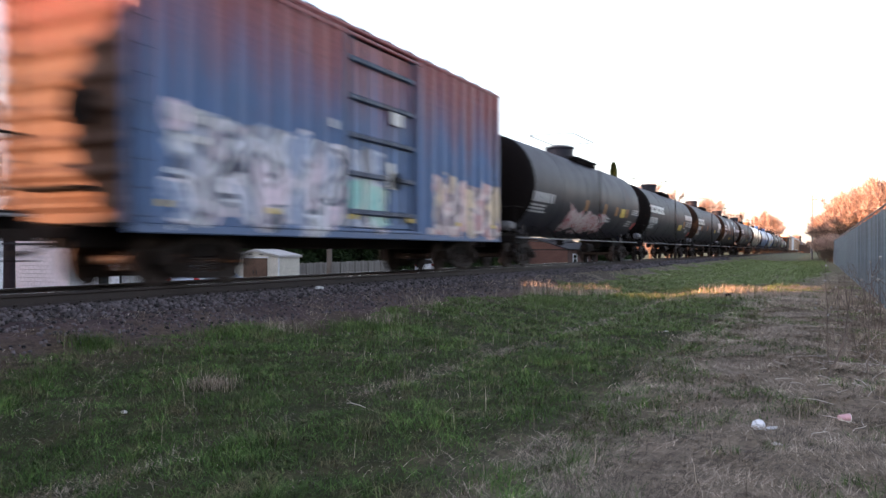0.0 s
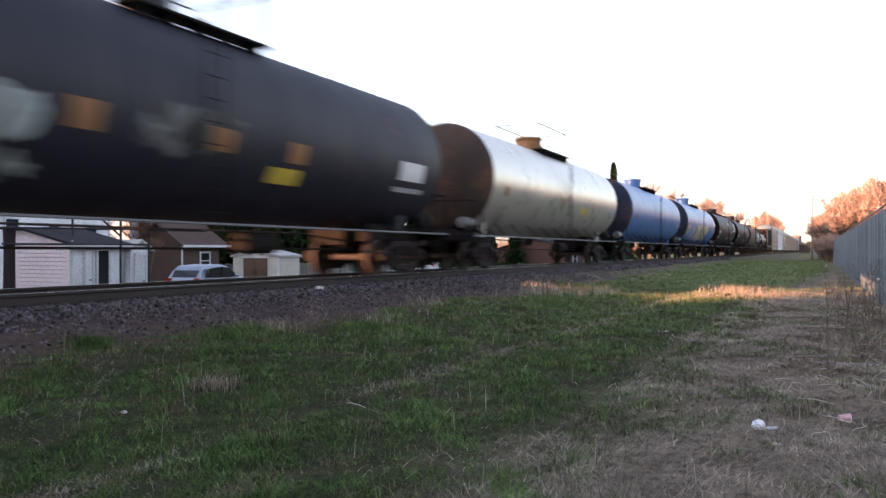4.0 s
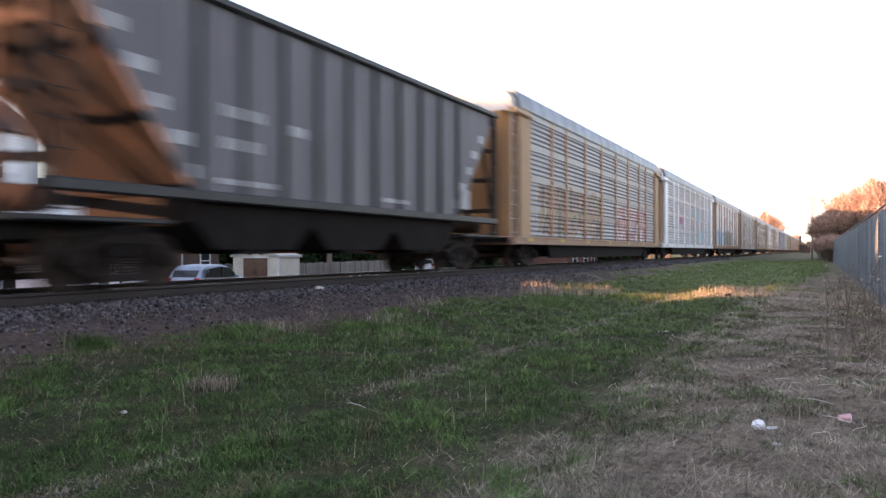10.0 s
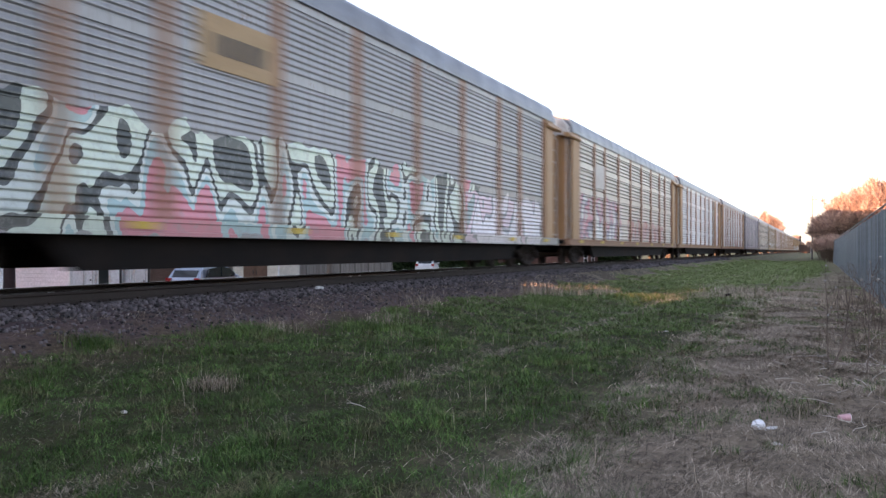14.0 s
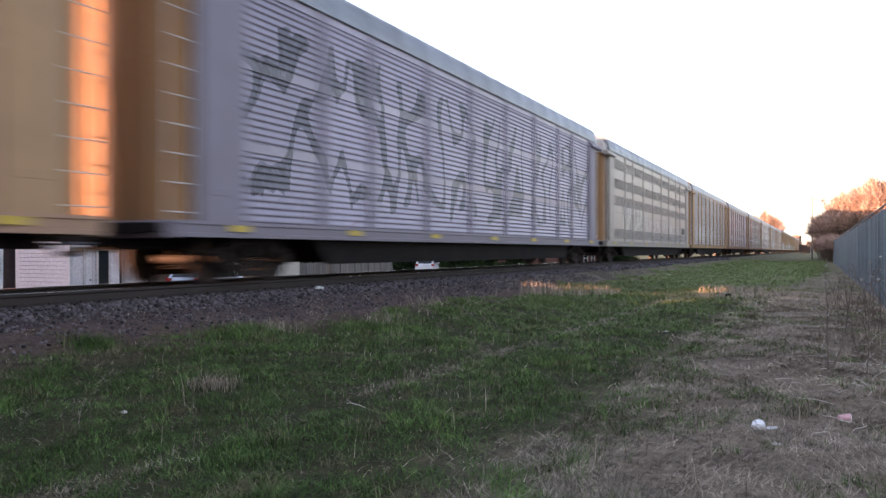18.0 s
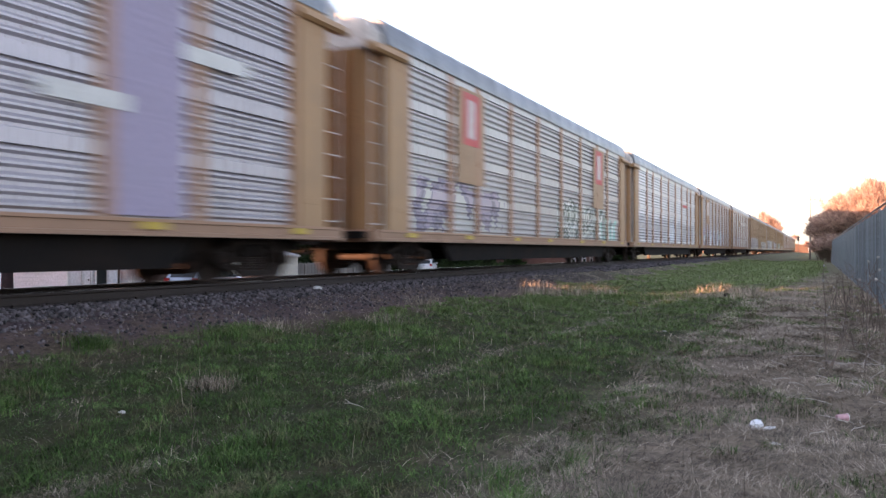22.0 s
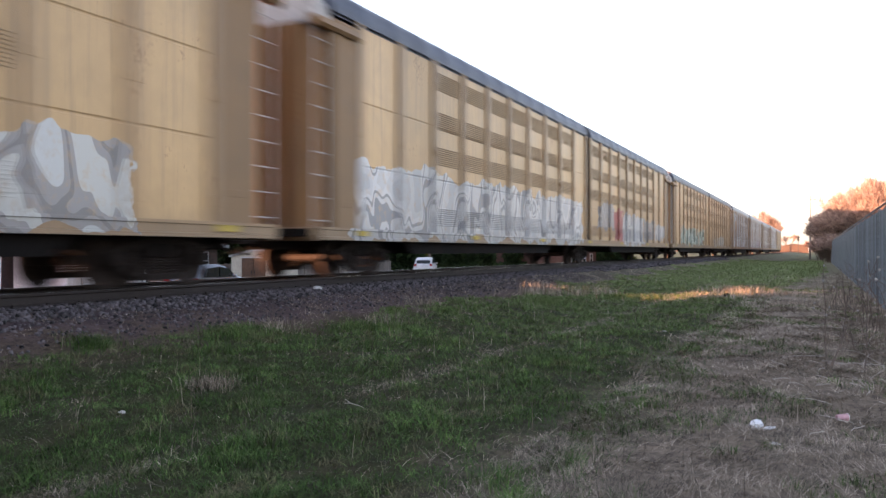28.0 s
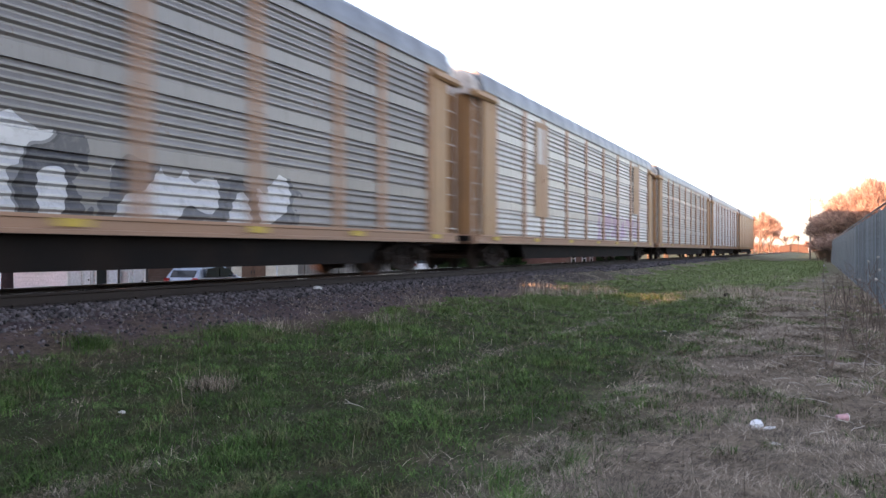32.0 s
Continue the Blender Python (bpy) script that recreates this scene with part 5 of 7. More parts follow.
def window_on(house, face, a, z, w, h, at_):
    """A sash window with frame, sill and two panes; face 'x' looks to +x, face 'y' to -y."""
    def bars(g, u0, u1, z0, z1, d0, d1):
        if face == "x":
            g.box(at_ + d0, at_ + d1, u0, u1, z0, z1)
        else:
            g.box(u0, u1, at_ - d1, at_ - d0, z0, z1)
        return g
    g = Geo()
    for u0, u1, z0, z1 in ((a, a + 0.09, z, z + h), (a + w - 0.09, a + w, z, z + h), (a + 0.09, a + w - 0.09, z + h - 0.09, z + h), (a + 0.09, a + w - 0.09, z, z + 0.09), (a + 0.09, a + w - 0.09, z + h / 2 - 0.03, z + h / 2 + 0.03)):
        bars(g, u0, u1, z0, z1, 0.0, 0.07)
    wn_ = part("window", g, M_TRIM, house, "white window frame")
    part("pane", bars(Geo(), a + 0.09, a + w - 0.09, z + 0.09, z + h / 2 - 0.03, 0.024, 0.036), M_GLASS, wn_)
    part("pane", bars(Geo(), a + 0.09, a + w - 0.09, z + h / 2 + 0.03, z + h - 0.09, 0.024, 0.036), M_GLASS, wn_)
    part("sill", bars(Geo(), a - 0.05, a + w + 0.05, z - 0.06, z, 0.0, 0.12), M_TRIM, wn_)


def house(label, x, y, w, d, ze, zr, wall, roof, side=None, along="y", category="house", name="house", base=YARD_Z, windows=(), pitch=0.15, over=0.25, gable_mat=None):
    """Its track-side wall at x, its near wall at y; w long along the track, d deep."""
    h = thing(name, label, category)
    x0, x1, y0, y1 = x - d, x, y, y + w
    # ridge along the track: near and far walls rise into the gable
    front = Geo().extrude([(x1 + o, z) for o, z in clap(base, ze, pitch)], y0, y1, "y")
    back_ = Geo().extrude([(x0 - o, z) for o, z in clap(base, ze, pitch)], y0, y1, "y")
    near = Geo().extrude([(y0 - o, z) for o, z in clap(base, ze, pitch)], x0, x1, "x")
    farw = Geo().extrude([(y1 + o, z) for o, z in clap(base, ze, pitch)], x0, x1, "x")
    part("wall", front, wall, h)
    part("wall", near, side or wall, h)
    part("wall", back_, wall, h)
    part("wall", farw, side or wall, h)
    corner = Geo().cbox(x1 - 0.02, x1 + 0.045, y0 - 0.045, y0 + 0.06, base, ze, 0.01, "z")
    part("corner_board", corner, M_TRIM if wall is not M_BRICK else M_BRICK, h)
    if along == "y":
        gab = [(x0, ze), (x1, ze), ((x0 + x1) / 2, zr)]
        part("gable", Geo().extrude(gab, y0, y0 + 0.1, "y"), gable_mat or side or wall, h)
        part("gable", Geo().extrude(gab, y1 - 0.1, y1, "y"), gable_mat or side or wall, h)
    else:
        gab = [(y0, ze), (y1, ze), ((y0 + y1) / 2, zr)]
        part("gable", Geo().extrude(gab, x1 - 0.1, x1, "x"), gable_mat or wall, h)
        part("gable", Geo().extrude(gab, x0, x0 + 0.1, "x"), gable_mat or wall, h)
    part("roof", gable_geo(x0, x1, y0, y1, ze, zr, along, over), roof, h)
    for face, a, z, ww, hh in windows:
        window_on(h, face, a, z, ww, hh, (x1 + 0.022) if face == "x" else (y0 - 0.022))
    return h


def plain_door(h, face, a, z, w, hh, at_, mat, name="door", label=""):
    g, t = Geo(), Geo()
    if face == "x":
        g.cbox(at_, at_ + 0.05, a, a + w, z, z + hh, 0.01, "z")
        for u in (a - 0.1, a + w):
            t.cbox(at_, at_ + 0.075, u, u + 0.1, z, z + hh + 0.1, 0.01, "z")
        t.cbox(at_, at_ + 0.075, a, a + w, z + hh, z + hh + 0.1, 0.01)
        k = Geo().lathe([(0, 0.02), (0.03, 0.035), (0.06, 0.02)], "x", 10, at_ + 0.05, z + hh * 0.48, a + w - 0.1)
    else:
        g.cbox(a, a + w, at_ - 0.05, at_, z, z + hh, 0.01, "z")
        for u in (a - 0.1, a + w):
            t.cbox(u, u + 0.1, at_ - 0.075, at_, z, z + hh + 0.1, 0.01, "z")
        t.cbox(a, a + w, at_ - 0.075, at_, z + hh, z + hh + 0.1, 0.01, "x")
        k = Geo().lathe([(-0.06, 0.02), (-0.03, 0.035), (0, 0.02)], "y", 10, a + w - 0.1, z + hh * 0.48, at_ - 0.05)
    d = part(name, g, mat, h, label)
    part("door_trim", t, M_TRIM, h)
    part("handle", k, M_PIPE, d)
    return d


# the white outbuilding; warm light is tinted into its near siding
s1 = thing("garden_building", "white sided outbuilding with dark roof, near side tinted for warm light", "shed")
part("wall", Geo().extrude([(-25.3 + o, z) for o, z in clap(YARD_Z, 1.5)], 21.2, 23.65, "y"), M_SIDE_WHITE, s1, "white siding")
part("wall", Geo().extrude([(21.2 - o, z) for o, z in clap(YARD_Z, 1.62)], -29.0, -25.3, "x"), M_SIDE_WARMLIT, s1, "white siding with warm light in its colour")
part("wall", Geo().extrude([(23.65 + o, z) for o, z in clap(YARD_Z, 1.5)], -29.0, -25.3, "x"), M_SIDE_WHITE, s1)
part("gable", Geo().extrude([(-29.0, 1.62), (-25.3, 1.5), (-27.6, 2.0), (-29.0, 2.12)], 21.22, 21.32, "y"), M_SIDE_WARMLIT, s1)
part("corner_board", Geo().cbox(-25.32, -25.24, 21.13, 21.26, YARD_Z, 1.5, 0.01, "z"), M_TRIM, s1)
part("roof", Geo().extrude([(-25.0, 1.45), (-24.95, 1.53), (-27.6, 2.12), (-29.3, 2.2), (-29.3, 2.1), (-27.6, 2.02)], 20.95, 23.9, "y"), M_SHINGLE, s1, "dark shingle roof")
part("fascia", Geo().cbox(-24.98, -24.93, 20.95, 23.9, 1.38, 1.5, 0.01), M_TRIM, s1)
plain_door(s1, "x", 22.42, YARD_Z + 0.1, 0.5, 2.15, -25.28, M_GLASS, "door", "dark glass door")
plain_door(s1, "x", 21.85, YARD_Z + 0.1, 0.28, 2.15, -25.28, M_SIDE_WHITE, "door_leaf", "white door leaf")
s2 = house("small white gabled entry box beside the outbuilding", -25.2, 24.0, 0.95, 1.2, 1.32, 1.6, M_SIDE_WHITE, M_PALEROOF, along="x", category="shed", name="entry_porch", over=0.16)
plain_door(s2, "x", 24.25, YARD_Z + 0.05, 0.45, 2.0, -25.17, M_TRIM, "door", "white door")

house("two-storey white sided house with paired windows", -36.0, 17.0, 11.2, 8.0, 7.2, 9.6, M_SIDE_WHITE, M_SHINGLE,
      windows=(("x", 26.3, 1.55, 0.85, 1.35), ("x", 25.2, 1.55, 0.85, 1.35), ("x", 25.4, 4.7, 0.9, 1.4), ("x", 22.0, 4.7, 0.9, 1.4), ("x", 21.5, 1.55, 0.9, 1.35), ("x", 19.0, 4.7, 0.9, 1.4)))
house("low white wing of a sided house", -36.4, 28.4, 4.6, 6.0, 3.9, 5.2, M_SIDE_WHITE, M_SHINGLE, windows=(("x", 31.4, 1.75, 0.85, 0.95), ("x", 29.0, 1.75, 0.85, 0.95)))
house("pale blue-grey sided house", -40.0, 38.0, 4.2, 6.0, 5.0, 6.8, M_SIDE_BLUE, M_SHINGLE, windows=(("x", 38.6, 2.2, 0.5, 0.9), ("x", 41.2, 1.4, 0.7, 1.3)))
house("cream sided house in evening sun", -43.4, 46.0, 9.0, 8.0, 5.2, 7.2, M_SIDE_CREAM, M_PALEROOF, windows=(("y", -44.6, 1.6, 0.8, 1.1), ("x", 50.0, 1.8, 1.0, 1.3)))
bh = house("low dark brown house with shuttered windows", -33.0, 35.2, 3.1, 3.2, 1.75, 2.8, M_BROWNWALL, M_BROWNROOF, windows=(("x", 36.6, 0.1, 0.9, 1.1),), over=0.45)
part("eave_board", Geo().cbox(-32.5, -32.44, 34.75, 38.75, 1.42, 1.58, 0.01), M_TRIM, bh)
house("low red brick building by the hedge", -24.6, 84.0, 13.0, 8.0, 1.4, 2.6, M_BRICK, M_SHINGLE, side=M_BRICK, pitch=0.25, windows=(("x", 86.0, -0.2, 1.6, 1.1), ("x", 90.5, -0.2, 1.6, 1.1), ("x", 94.0, -0.2, 1.2, 1.1)))
# two unseen blocks, added to stop the low sun except in the gap between
house("unseen low white-sided sun blocker down the line", -33.0, -81.0, 54.0, 7.0, 4.0, 5.1, M_SIDE_WHITE, M_SHINGLE)
house("unseen tall cream-sided sun blocker across the track", -33.0, -10.5, 25.5, 6.0, 7.6, 9.2, M_SIDE_CREAM, M_SHINGLE)

# the beige garden shed
s3 = house("beige metal garden shed with brown double doors", -27.6, 37.0, 2.0, 3.2, 0.9, 1.22, M_SIDE_BEIGE, M_PALEROOF, name="garden_shed", category="shed", over=0.12, pitch=0.2)
for k, a in enumerate((-30.02, -29.17)):
    d_ = part("door", Geo().cbox(a, a + 0.83, 36.93, 36.975, YARD_Z + 0.05, 0.82, 0.01, "z"), M_DOOR_BROWN, s3, "brown door leaf")
    part("handle", Geo().cbox(a + (0.7 if k == 0 else 0.07), a + (0.74 if k == 0 else 0.11), 36.9, 36.93, -0.1, 0.12, 0.005, "z"), M_PIPE, d_)
part("door_rail", Geo().cbox(-30.1, -28.25, 36.92, 36.975, 0.83, 0.9, 0.01, "x"), M_TRIM, s3)
for a in (-29.5, -28.7):
    part("vent", Geo().cbox(a - 0.13, a + 0.13, 36.86, 36.9, 1.0, 1.06, 0.01, "x"), M_PIPE, s3)


def board_fence(p, q, label, h=1.45, n=140):
    f = thing("board_fence", label, "fence")
    p, q = Vector((*p, 0)), Vector((*q, 0))
    d = (q - p).normalized()
    ang = math.degrees(math.atan2(d.y, d.x))
    rnd = random.Random(4)
    w = (q - p).length / n
    for k in range(n):
        hh = round(h + rnd.choice((-0.04, 0.0, 0.03)), 2)
        me = shared(("fence_board", hh, round(w, 3)), lambda: Geo().extrude([(0.01, 0), (w - 0.01, 0), (w - 0.01, hh - 0.05), (w * 0.5, hh), (0.01, hh - 0.05)], -0.012, 0.012, "y"))
        c = p + d * (w * k)
        piece("board", me, M_GREYWOOD, f, (c.x, c.y, YARD_Z), "", (0, 0, ang))
    for z in (0.3, 1.1):
        r = part("rail", Geo().cbox(0, (q - p).length, 0.014, 0.06, z, z + 0.09, 0.01, "x"), M_GREYWOOD, f, at=(p.x, p.y, YARD_Z))
        r.rotation_euler = (0, 0, radians(ang))
    for k in range(0, n + 1, 20):
        c = p + d * (w * k)
        part("post", Geo().cbox(-0.05, 0.05, 0.06, 0.16, -0.05, h - 0.1, 0.012, "z"), M_GREYWOOD, f, at=(c.x, c.y, YARD_Z))
    return f


board_fence((-30.2, 41.2), (-33.9, 61.6), "grey weathered board fence along a yard")
board_fence((-31.4, 34.6), (-30.9, 38.9), "short grey board fence beside the shed", 1.5, 30)

# dark pipe frame
pf = thing("pipe_frame", "dark steel pipe frame standing in the yard", "frame")
for nm, a, c in (("upright", (-22.1, 20.6), 2.7), ("upright", (-21.95, 21.75), 2.7)):
    part(nm, Geo().tube((a[0], a[1], YARD_Z), (a[0], a[1], c), 0.042, 0.042, 10), M_PIPE, pf)
for z, x1, y1 in ((2.0, -21.2, 23.9), (1.47, -21.95, 21.75)):
    pts = [(-23.9, 17.4), (-23.4, 18.2), (-22.75, 19.15), (-22.1, 20.6), (-21.95, 21.75), (-21.2, 23.9)]
    for (ax, ay), (bx, by) in zip(pts, pts[1:]):
        if ay < y1 - 0.01:
            part("crossbar", Geo().tube((ax, ay, z), (bx, by, z), 0.034, 0.034, 8), M_PIPE, pf)
part("brace", Geo().tube((-22.75, 19.15, 1.75), (-22.75, 19.15, 2.35), 0.034, 0.034, 8), M_PIPE, pf)
part("brace", Geo().tube((-22.4, 19.9, 2.45), (-22.1, 20.6, 1.75), 0.035, 0.035, 8), M_PIPE, pf)


def utility_pole(x, y, z0, h, label, arm=1.2, lean=0.0, r=0.17, mat=None):
    p = thing("utility_pole", label, "pole", at=(x, y, z0))
    part("pole_shaft", Geo().tube((0, 0, -0.2), (lean * h, 0, h), r, r * 0.7, 12), mat or M_POLE, p)
    if arm:
        part("crossarm", Geo().cbox(lean * h - arm, lean * h + arm, -0.06, 0.06, h - 0.75, h - 0.62, 0.01, "x"), M_POLE, p)
        for k in (-0.92 * arm, -0.42 * arm, 0.42 * arm, 0.92 * arm):
            part("insulator", Geo().lathe([(0, 0.02), (0.05, 0.05), (0.12, 0.05), (0.16, 0.02)], "z", 8, lean * h + k, h - 0.62), M_WHITE, p)
    return p


utility_pole(-28.75, 43.95, YARD_Z, 4.4, "thick grey wooden pole beside the fence", 0, 0.0, 0.2)
utility_pole(-34.9, 72.0, YARD_Z, 3.9, "leaning pale pole behind the fence", 1.2, -0.1, 0.14)
utility_pole(-1.0, 129.7, 0.1, 9.3, "tall pale wooden utility pole beside the track", 0.65, 0.012, 0.13, M_GREYWOOD)


# parked vehicles
def car_body(profile, half, tuck):
    """A body from its side outline: lower part full width, roof drawn in."""
    g = Geo()
    rows = []
    for k, s in enumerate((-1.0, -0.96, -0.5, 0.5, 0.96, 1.0)):
        row = []
        for y, z, inn in profile:
            wdt = half - inn * tuck
            zz = z - (0.05 if abs(s) == 1.0 else 0.0)
            row.append((s * wdt, y, zz))
        rows.append(row)
    g.sheet([r + [r[0]] for r in rows])
    for r in (rows[0], rows[-1]):
        g.add(r, [tuple(range(len(r)))])
    return g


def small_wheel(parent, x, y, z0):
    w_ = part("wheel", Geo().lathe([(-0.1, 0.2), (-0.11, 0.29), (-0.08, 0.32), (0.08, 0.32), (0.11, 0.29), (0.1, 0.2)], "x", 22, x, z0 + 0.32, y), M_TYRE, parent, "", True)
    part("rim", Geo().lathe([(-0.115, 0.03), (-0.105, 0.19), (0.105, 0.19), (0.115, 0.03)], "x", 16, x, z0 + 0.32, y), M_ALU, w_)


M_CARSILVER = surface("silver_car_paint", (0.33, 0.38, 0.47), 0.3, 0.5, 60, 0.6, bumpy=0.02)
M_CARWHITE = surface("white_car_paint", (0.75, 0.76, 0.8), 0.3, 0.0, 60, 0.6, bumpy=0.02)
M_TAIL = surface("red_lamp_lens", (0.4, 0.02, 0.02), 0.2, 0, 40, 2, bumpy=0.02)


def hatchback(x, y, turn, label, mat):
    c = thing("parked_car", label, "car", at=(x, y, YARD_Z), turn=turn)
    prof = [(-2.1, 0.35, 0), (-2.12, 0.75, 0), (-2.05, 1.0, 0.1), (-1.75, 1.4, 0.8), (-1.45, 1.58, 1.0), (-0.3, 1.63, 1.0), (0.35, 1.52, 1.0), (1.2, 1.05, 0.25), (1.85, 0.92, 0.1), (2.1, 0.7, 0.0), (2.1, 0.35, 0), (1.6, 0.25, 0), (-1.6, 0.25, 0)]
    part("body", car_body(prof, 0.88, 0.2), mat, c, "", True)
    for sx in (-1, 1):
        gl = [(-1.55, 1.08), (-1.35, 1.45), (-0.45, 1.53), (-0.45, 1.06)]
        g2 = [(-0.38, 1.06), (-0.38, 1.53), (0.3, 1.44), (0.95, 1.06)]
        for o in (gl, g2):
            part("side_window", Geo().extrude(o, sx * 0.79, sx * 0.875, "x"), M_GLASS, c)
        for yy in (-1.32, 1.32):
            small_wheel(c, sx * 0.8, yy, 0)
        part("tail_lamp", Geo().cbox(sx * 0.72 - 0.12, sx * 0.72 + 0.12, -2.14, -2.02, 0.85, 1.05, 0.02), M_TAIL, c)
        part("mirror", Geo().cbox(sx * 0.98 - 0.08, sx * 0.98 + 0.08, 0.62, 0.74, 1.02, 1.14, 0.02), mat, c)
    part("rear_window", Geo().extrude([(-2.0, 1.08), (-1.78, 1.38), (-1.74, 1.36), (-1.95, 1.06)], -0.62, 0.62, "x"), M_GLASS, c)
    part("windscreen", Geo().extrude([(0.42, 1.5), (1.1, 1.1), (1.14, 1.13), (0.46, 1.53)], -0.62, 0.62, "x"), M_GLASS, c)
    return c


hatchback(-25.5, 29.0, 8, "silver-blue hatchback parked in a yard", M_CARSILVER)
hatchback(-33.2, 67.3, 20, "white car parked behind the fence", M_CARWHITE)


# ---- trees and shrubs ----
def ribbons(starts, dirs, lens, wid):
    """Thin twigs, one tapered face each."""
    k = len(starts)
    side = np.cross(dirs, rng.normal(size=(k, 3)))
    side /= np.linalg.norm(side, axis=1)[:, None] + 1e-9
    w = wid[:, None] * side
    mid = starts + dirs * (lens * 0.55)[:, None] + rng.normal(size=(k, 3)) * (lens * 0.06)[:, None]
    tip = starts + dirs * lens[:, None] + rng.normal(size=(k, 3)) * (lens * 0.12)[:, None]
    v = np.stack([starts - w, starts + w, mid + w * 0.7, mid - w * 0.7, tip + w * 0.15, tip - w * 0.15], 1)
    f = np.array([[0, 1, 2, 3], [3, 2, 4, 5]])
    return v.reshape(-1, 3), (f[None] + 6 * np.arange(k)[:, None, None]).reshape(-1, 4)


def bare_tree(name, label, h, spread, seed, stems=1, twigs=5000, low=0.3, wid=0.012, category="tree", fan=0.5, leaf=None):
    rnd = random.Random(seed)
    tree = thing(name, label, category)
    g = Geo()
    ends = []

    def grow(p, d, length, r, depth):
        q = p + d * length
        g.tube(p, q, r, r * 0.68, 6 if depth < 2 else 4, False)
        if depth >= 2:
            ends.append((p, q))
        if depth == 4 or r < 0.012:
            return
        for k in range(3 if depth < 3 else 2):
            a = rnd.uniform(0, 6.28)
            t = Vector((math.cos(a), math.sin(a), 0)) * rnd.uniform(0.35, 0.9) * fan * 1.6
            nd = (d + t + Vector((0, 0, rnd.uniform(0.0, 0.35)))).normalized()
            grow(p + d * length * rnd.uniform(0.6, 1.0), nd, length * rnd.uniform(0.55, 0.8), r * rnd.uniform(0.45, 0.62), depth + 1)
    for s in range(stems):
        a = rnd.uniform(0, 6.28)
        off = Vector((math.cos(a), math.sin(a), 0)) * (spread * 0.25 * rnd.random() if stems > 1 else 0)
        lean = Vector((math.cos(a), math.sin(a), 0)) * rnd.uniform(0.0, 0.12 if stems == 1 else 0.45)
        grow(off + Vector((0, 0, -0.15)), (Vector((0, 0, 1)) + lean).normalized(), h * low, h * (0.018 if stems == 1 else 0.007), 0)
    part("trunk", g, M_BARK, tree, "", True)
    pick = rng.integers(0, len(ends), twigs)
    P = np.array([tuple(e[0]) for e in ends])[pick]
    Q = np.array([tuple(e[1]) for e in ends])[pick]
    t = rng.uniform(0.1, 1.05, twigs)[:, None]
    st = P + (Q - P) * t
    d = (Q - P)
    d /= np.linalg.norm(d, axis=1)[:, None] + 1e-9
    d = d + rng.normal(size=(twigs, 3)) * 0.55 + np.array([0, 0, 0.25])
    d /= np.linalg.norm(d, axis=1)[:, None]
    v, f = ribbons(st, d, rng.uniform(0.04, 0.13, twigs) * h * 0.9, rng.uniform(0.5, 1.0, twigs) * wid)
    cr = numpy_mesh("crown", v, f, leaf or M_TWIG)
    cr.parent = tree
    return tree


def evergreen(name, label, h, r, seed, clumps=3200, taper=1.0, wid=0.05, whorls=0):
    tree = thing(name, label, "evergreen tree")
    part("trunk", Geo().tube((0, 0, -0.2), (0, 0, h * 0.95), h * 0.018 + 0.05, 0.02, 8), M_BARK, tree)
    z = h * (0.06 + 0.94 * rng.uniform(0, 1, clumps) ** 1.3)
    rad = r * (1 - (z / h) ** (1.0 / taper)) * (0.8 + 0.3 * np.sin(z * 9 / h * 3.1))
    a = rng.uniform(0, 6.283, clumps)
    if whorls:   # boughs in tiers that droop at their ends
        q = np.floor(z / h * whorls + 0.35 * np.sin(a * 3.0)) / whorls
        z = np.clip(h * q + rng.uniform(-0.32, 0.12, clumps) * h / whorls, 0.3, h)
        rad = r * np.clip(1.02 - z / h, 0.03, 1) * (0.8 + 0.35 * np.sin(a * 4 + q * 37))
    k = rng.uniform(0.45, 1.05, clumps) * (0.85 + 0.3 * np.sin(a * 5 + z * 3))
    st = np.stack([np.cos(a) * rad * k * 0.6, np.sin(a) * rad * k * 0.6, z], 1)
    d = np.stack([np.cos(a), np.sin(a), rng.uniform(-0.5, 0.25, clumps)], 1) + rng.normal(size=(clumps, 3)) * 0.3
    d /= np.linalg.norm(d, axis=1)[:, None]
    v, f = ribbons(st, d, rad * 0.45 + 0.12 + h * 0.01, rng.uniform(0.6, 1.3, clumps) * wid)
    cr = numpy_mesh("crown", v, f, M_NEEDLE)
    cr.parent = tree
    return tree


def put(ob, x, y, z, turn=0):
    ob.matrix_world = pose(x, y, z, 0, 0, turn)
    return ob


put(evergreen("spruce_tree", "dark pointed spruce tree behind the track", 13.2, 3.0, 1, 8000, 1.0, 0.09), -23.2, 99.5, YARD_Z)
eg = [put(evergreen("evergreen_shrub", "dense dark evergreen hedge tree", 6.6, 2.5, 2, 9000, 2.6, 0.13), -35.5, 44.5, YARD_Z),
      put(evergreen("evergreen_shrub", "dense dark evergreen hedge tree", 5.8, 2.7, 3, 9000, 3.0, 0.13), -34.2, 47.6, YARD_Z)]
rt = random.Random(11)
tall = put(evergreen("evergreen_tree", "tall dark evergreen behind the hedge", 8.6, 3.4, 6, 9000, 3.0, 0.15), -42.0, 45.5, YARD_Z)
for k, (x, y) in enumerate(((-36.0, 42.6), (-36.4, 46.6), (-37.0, 50.4), (-36.8, 54.6), (-37.2, 58.2), (-37.6, 62.0), (-38.0, 66.0), (-38.2, 71.0))):
    tagged(copy_thing(tall, pose(x, y, YARD_Z - 1.4, 0, 0, 55 * k)), group="evergreen hedge")
for k in range(13):
    tagged(copy_thing(tall, pose(-42.5 - (k % 3) * 1.4, 49.5 + k * 3.6, YARD_Z, 0, 0, 70 * k)), group="evergreen hedge")
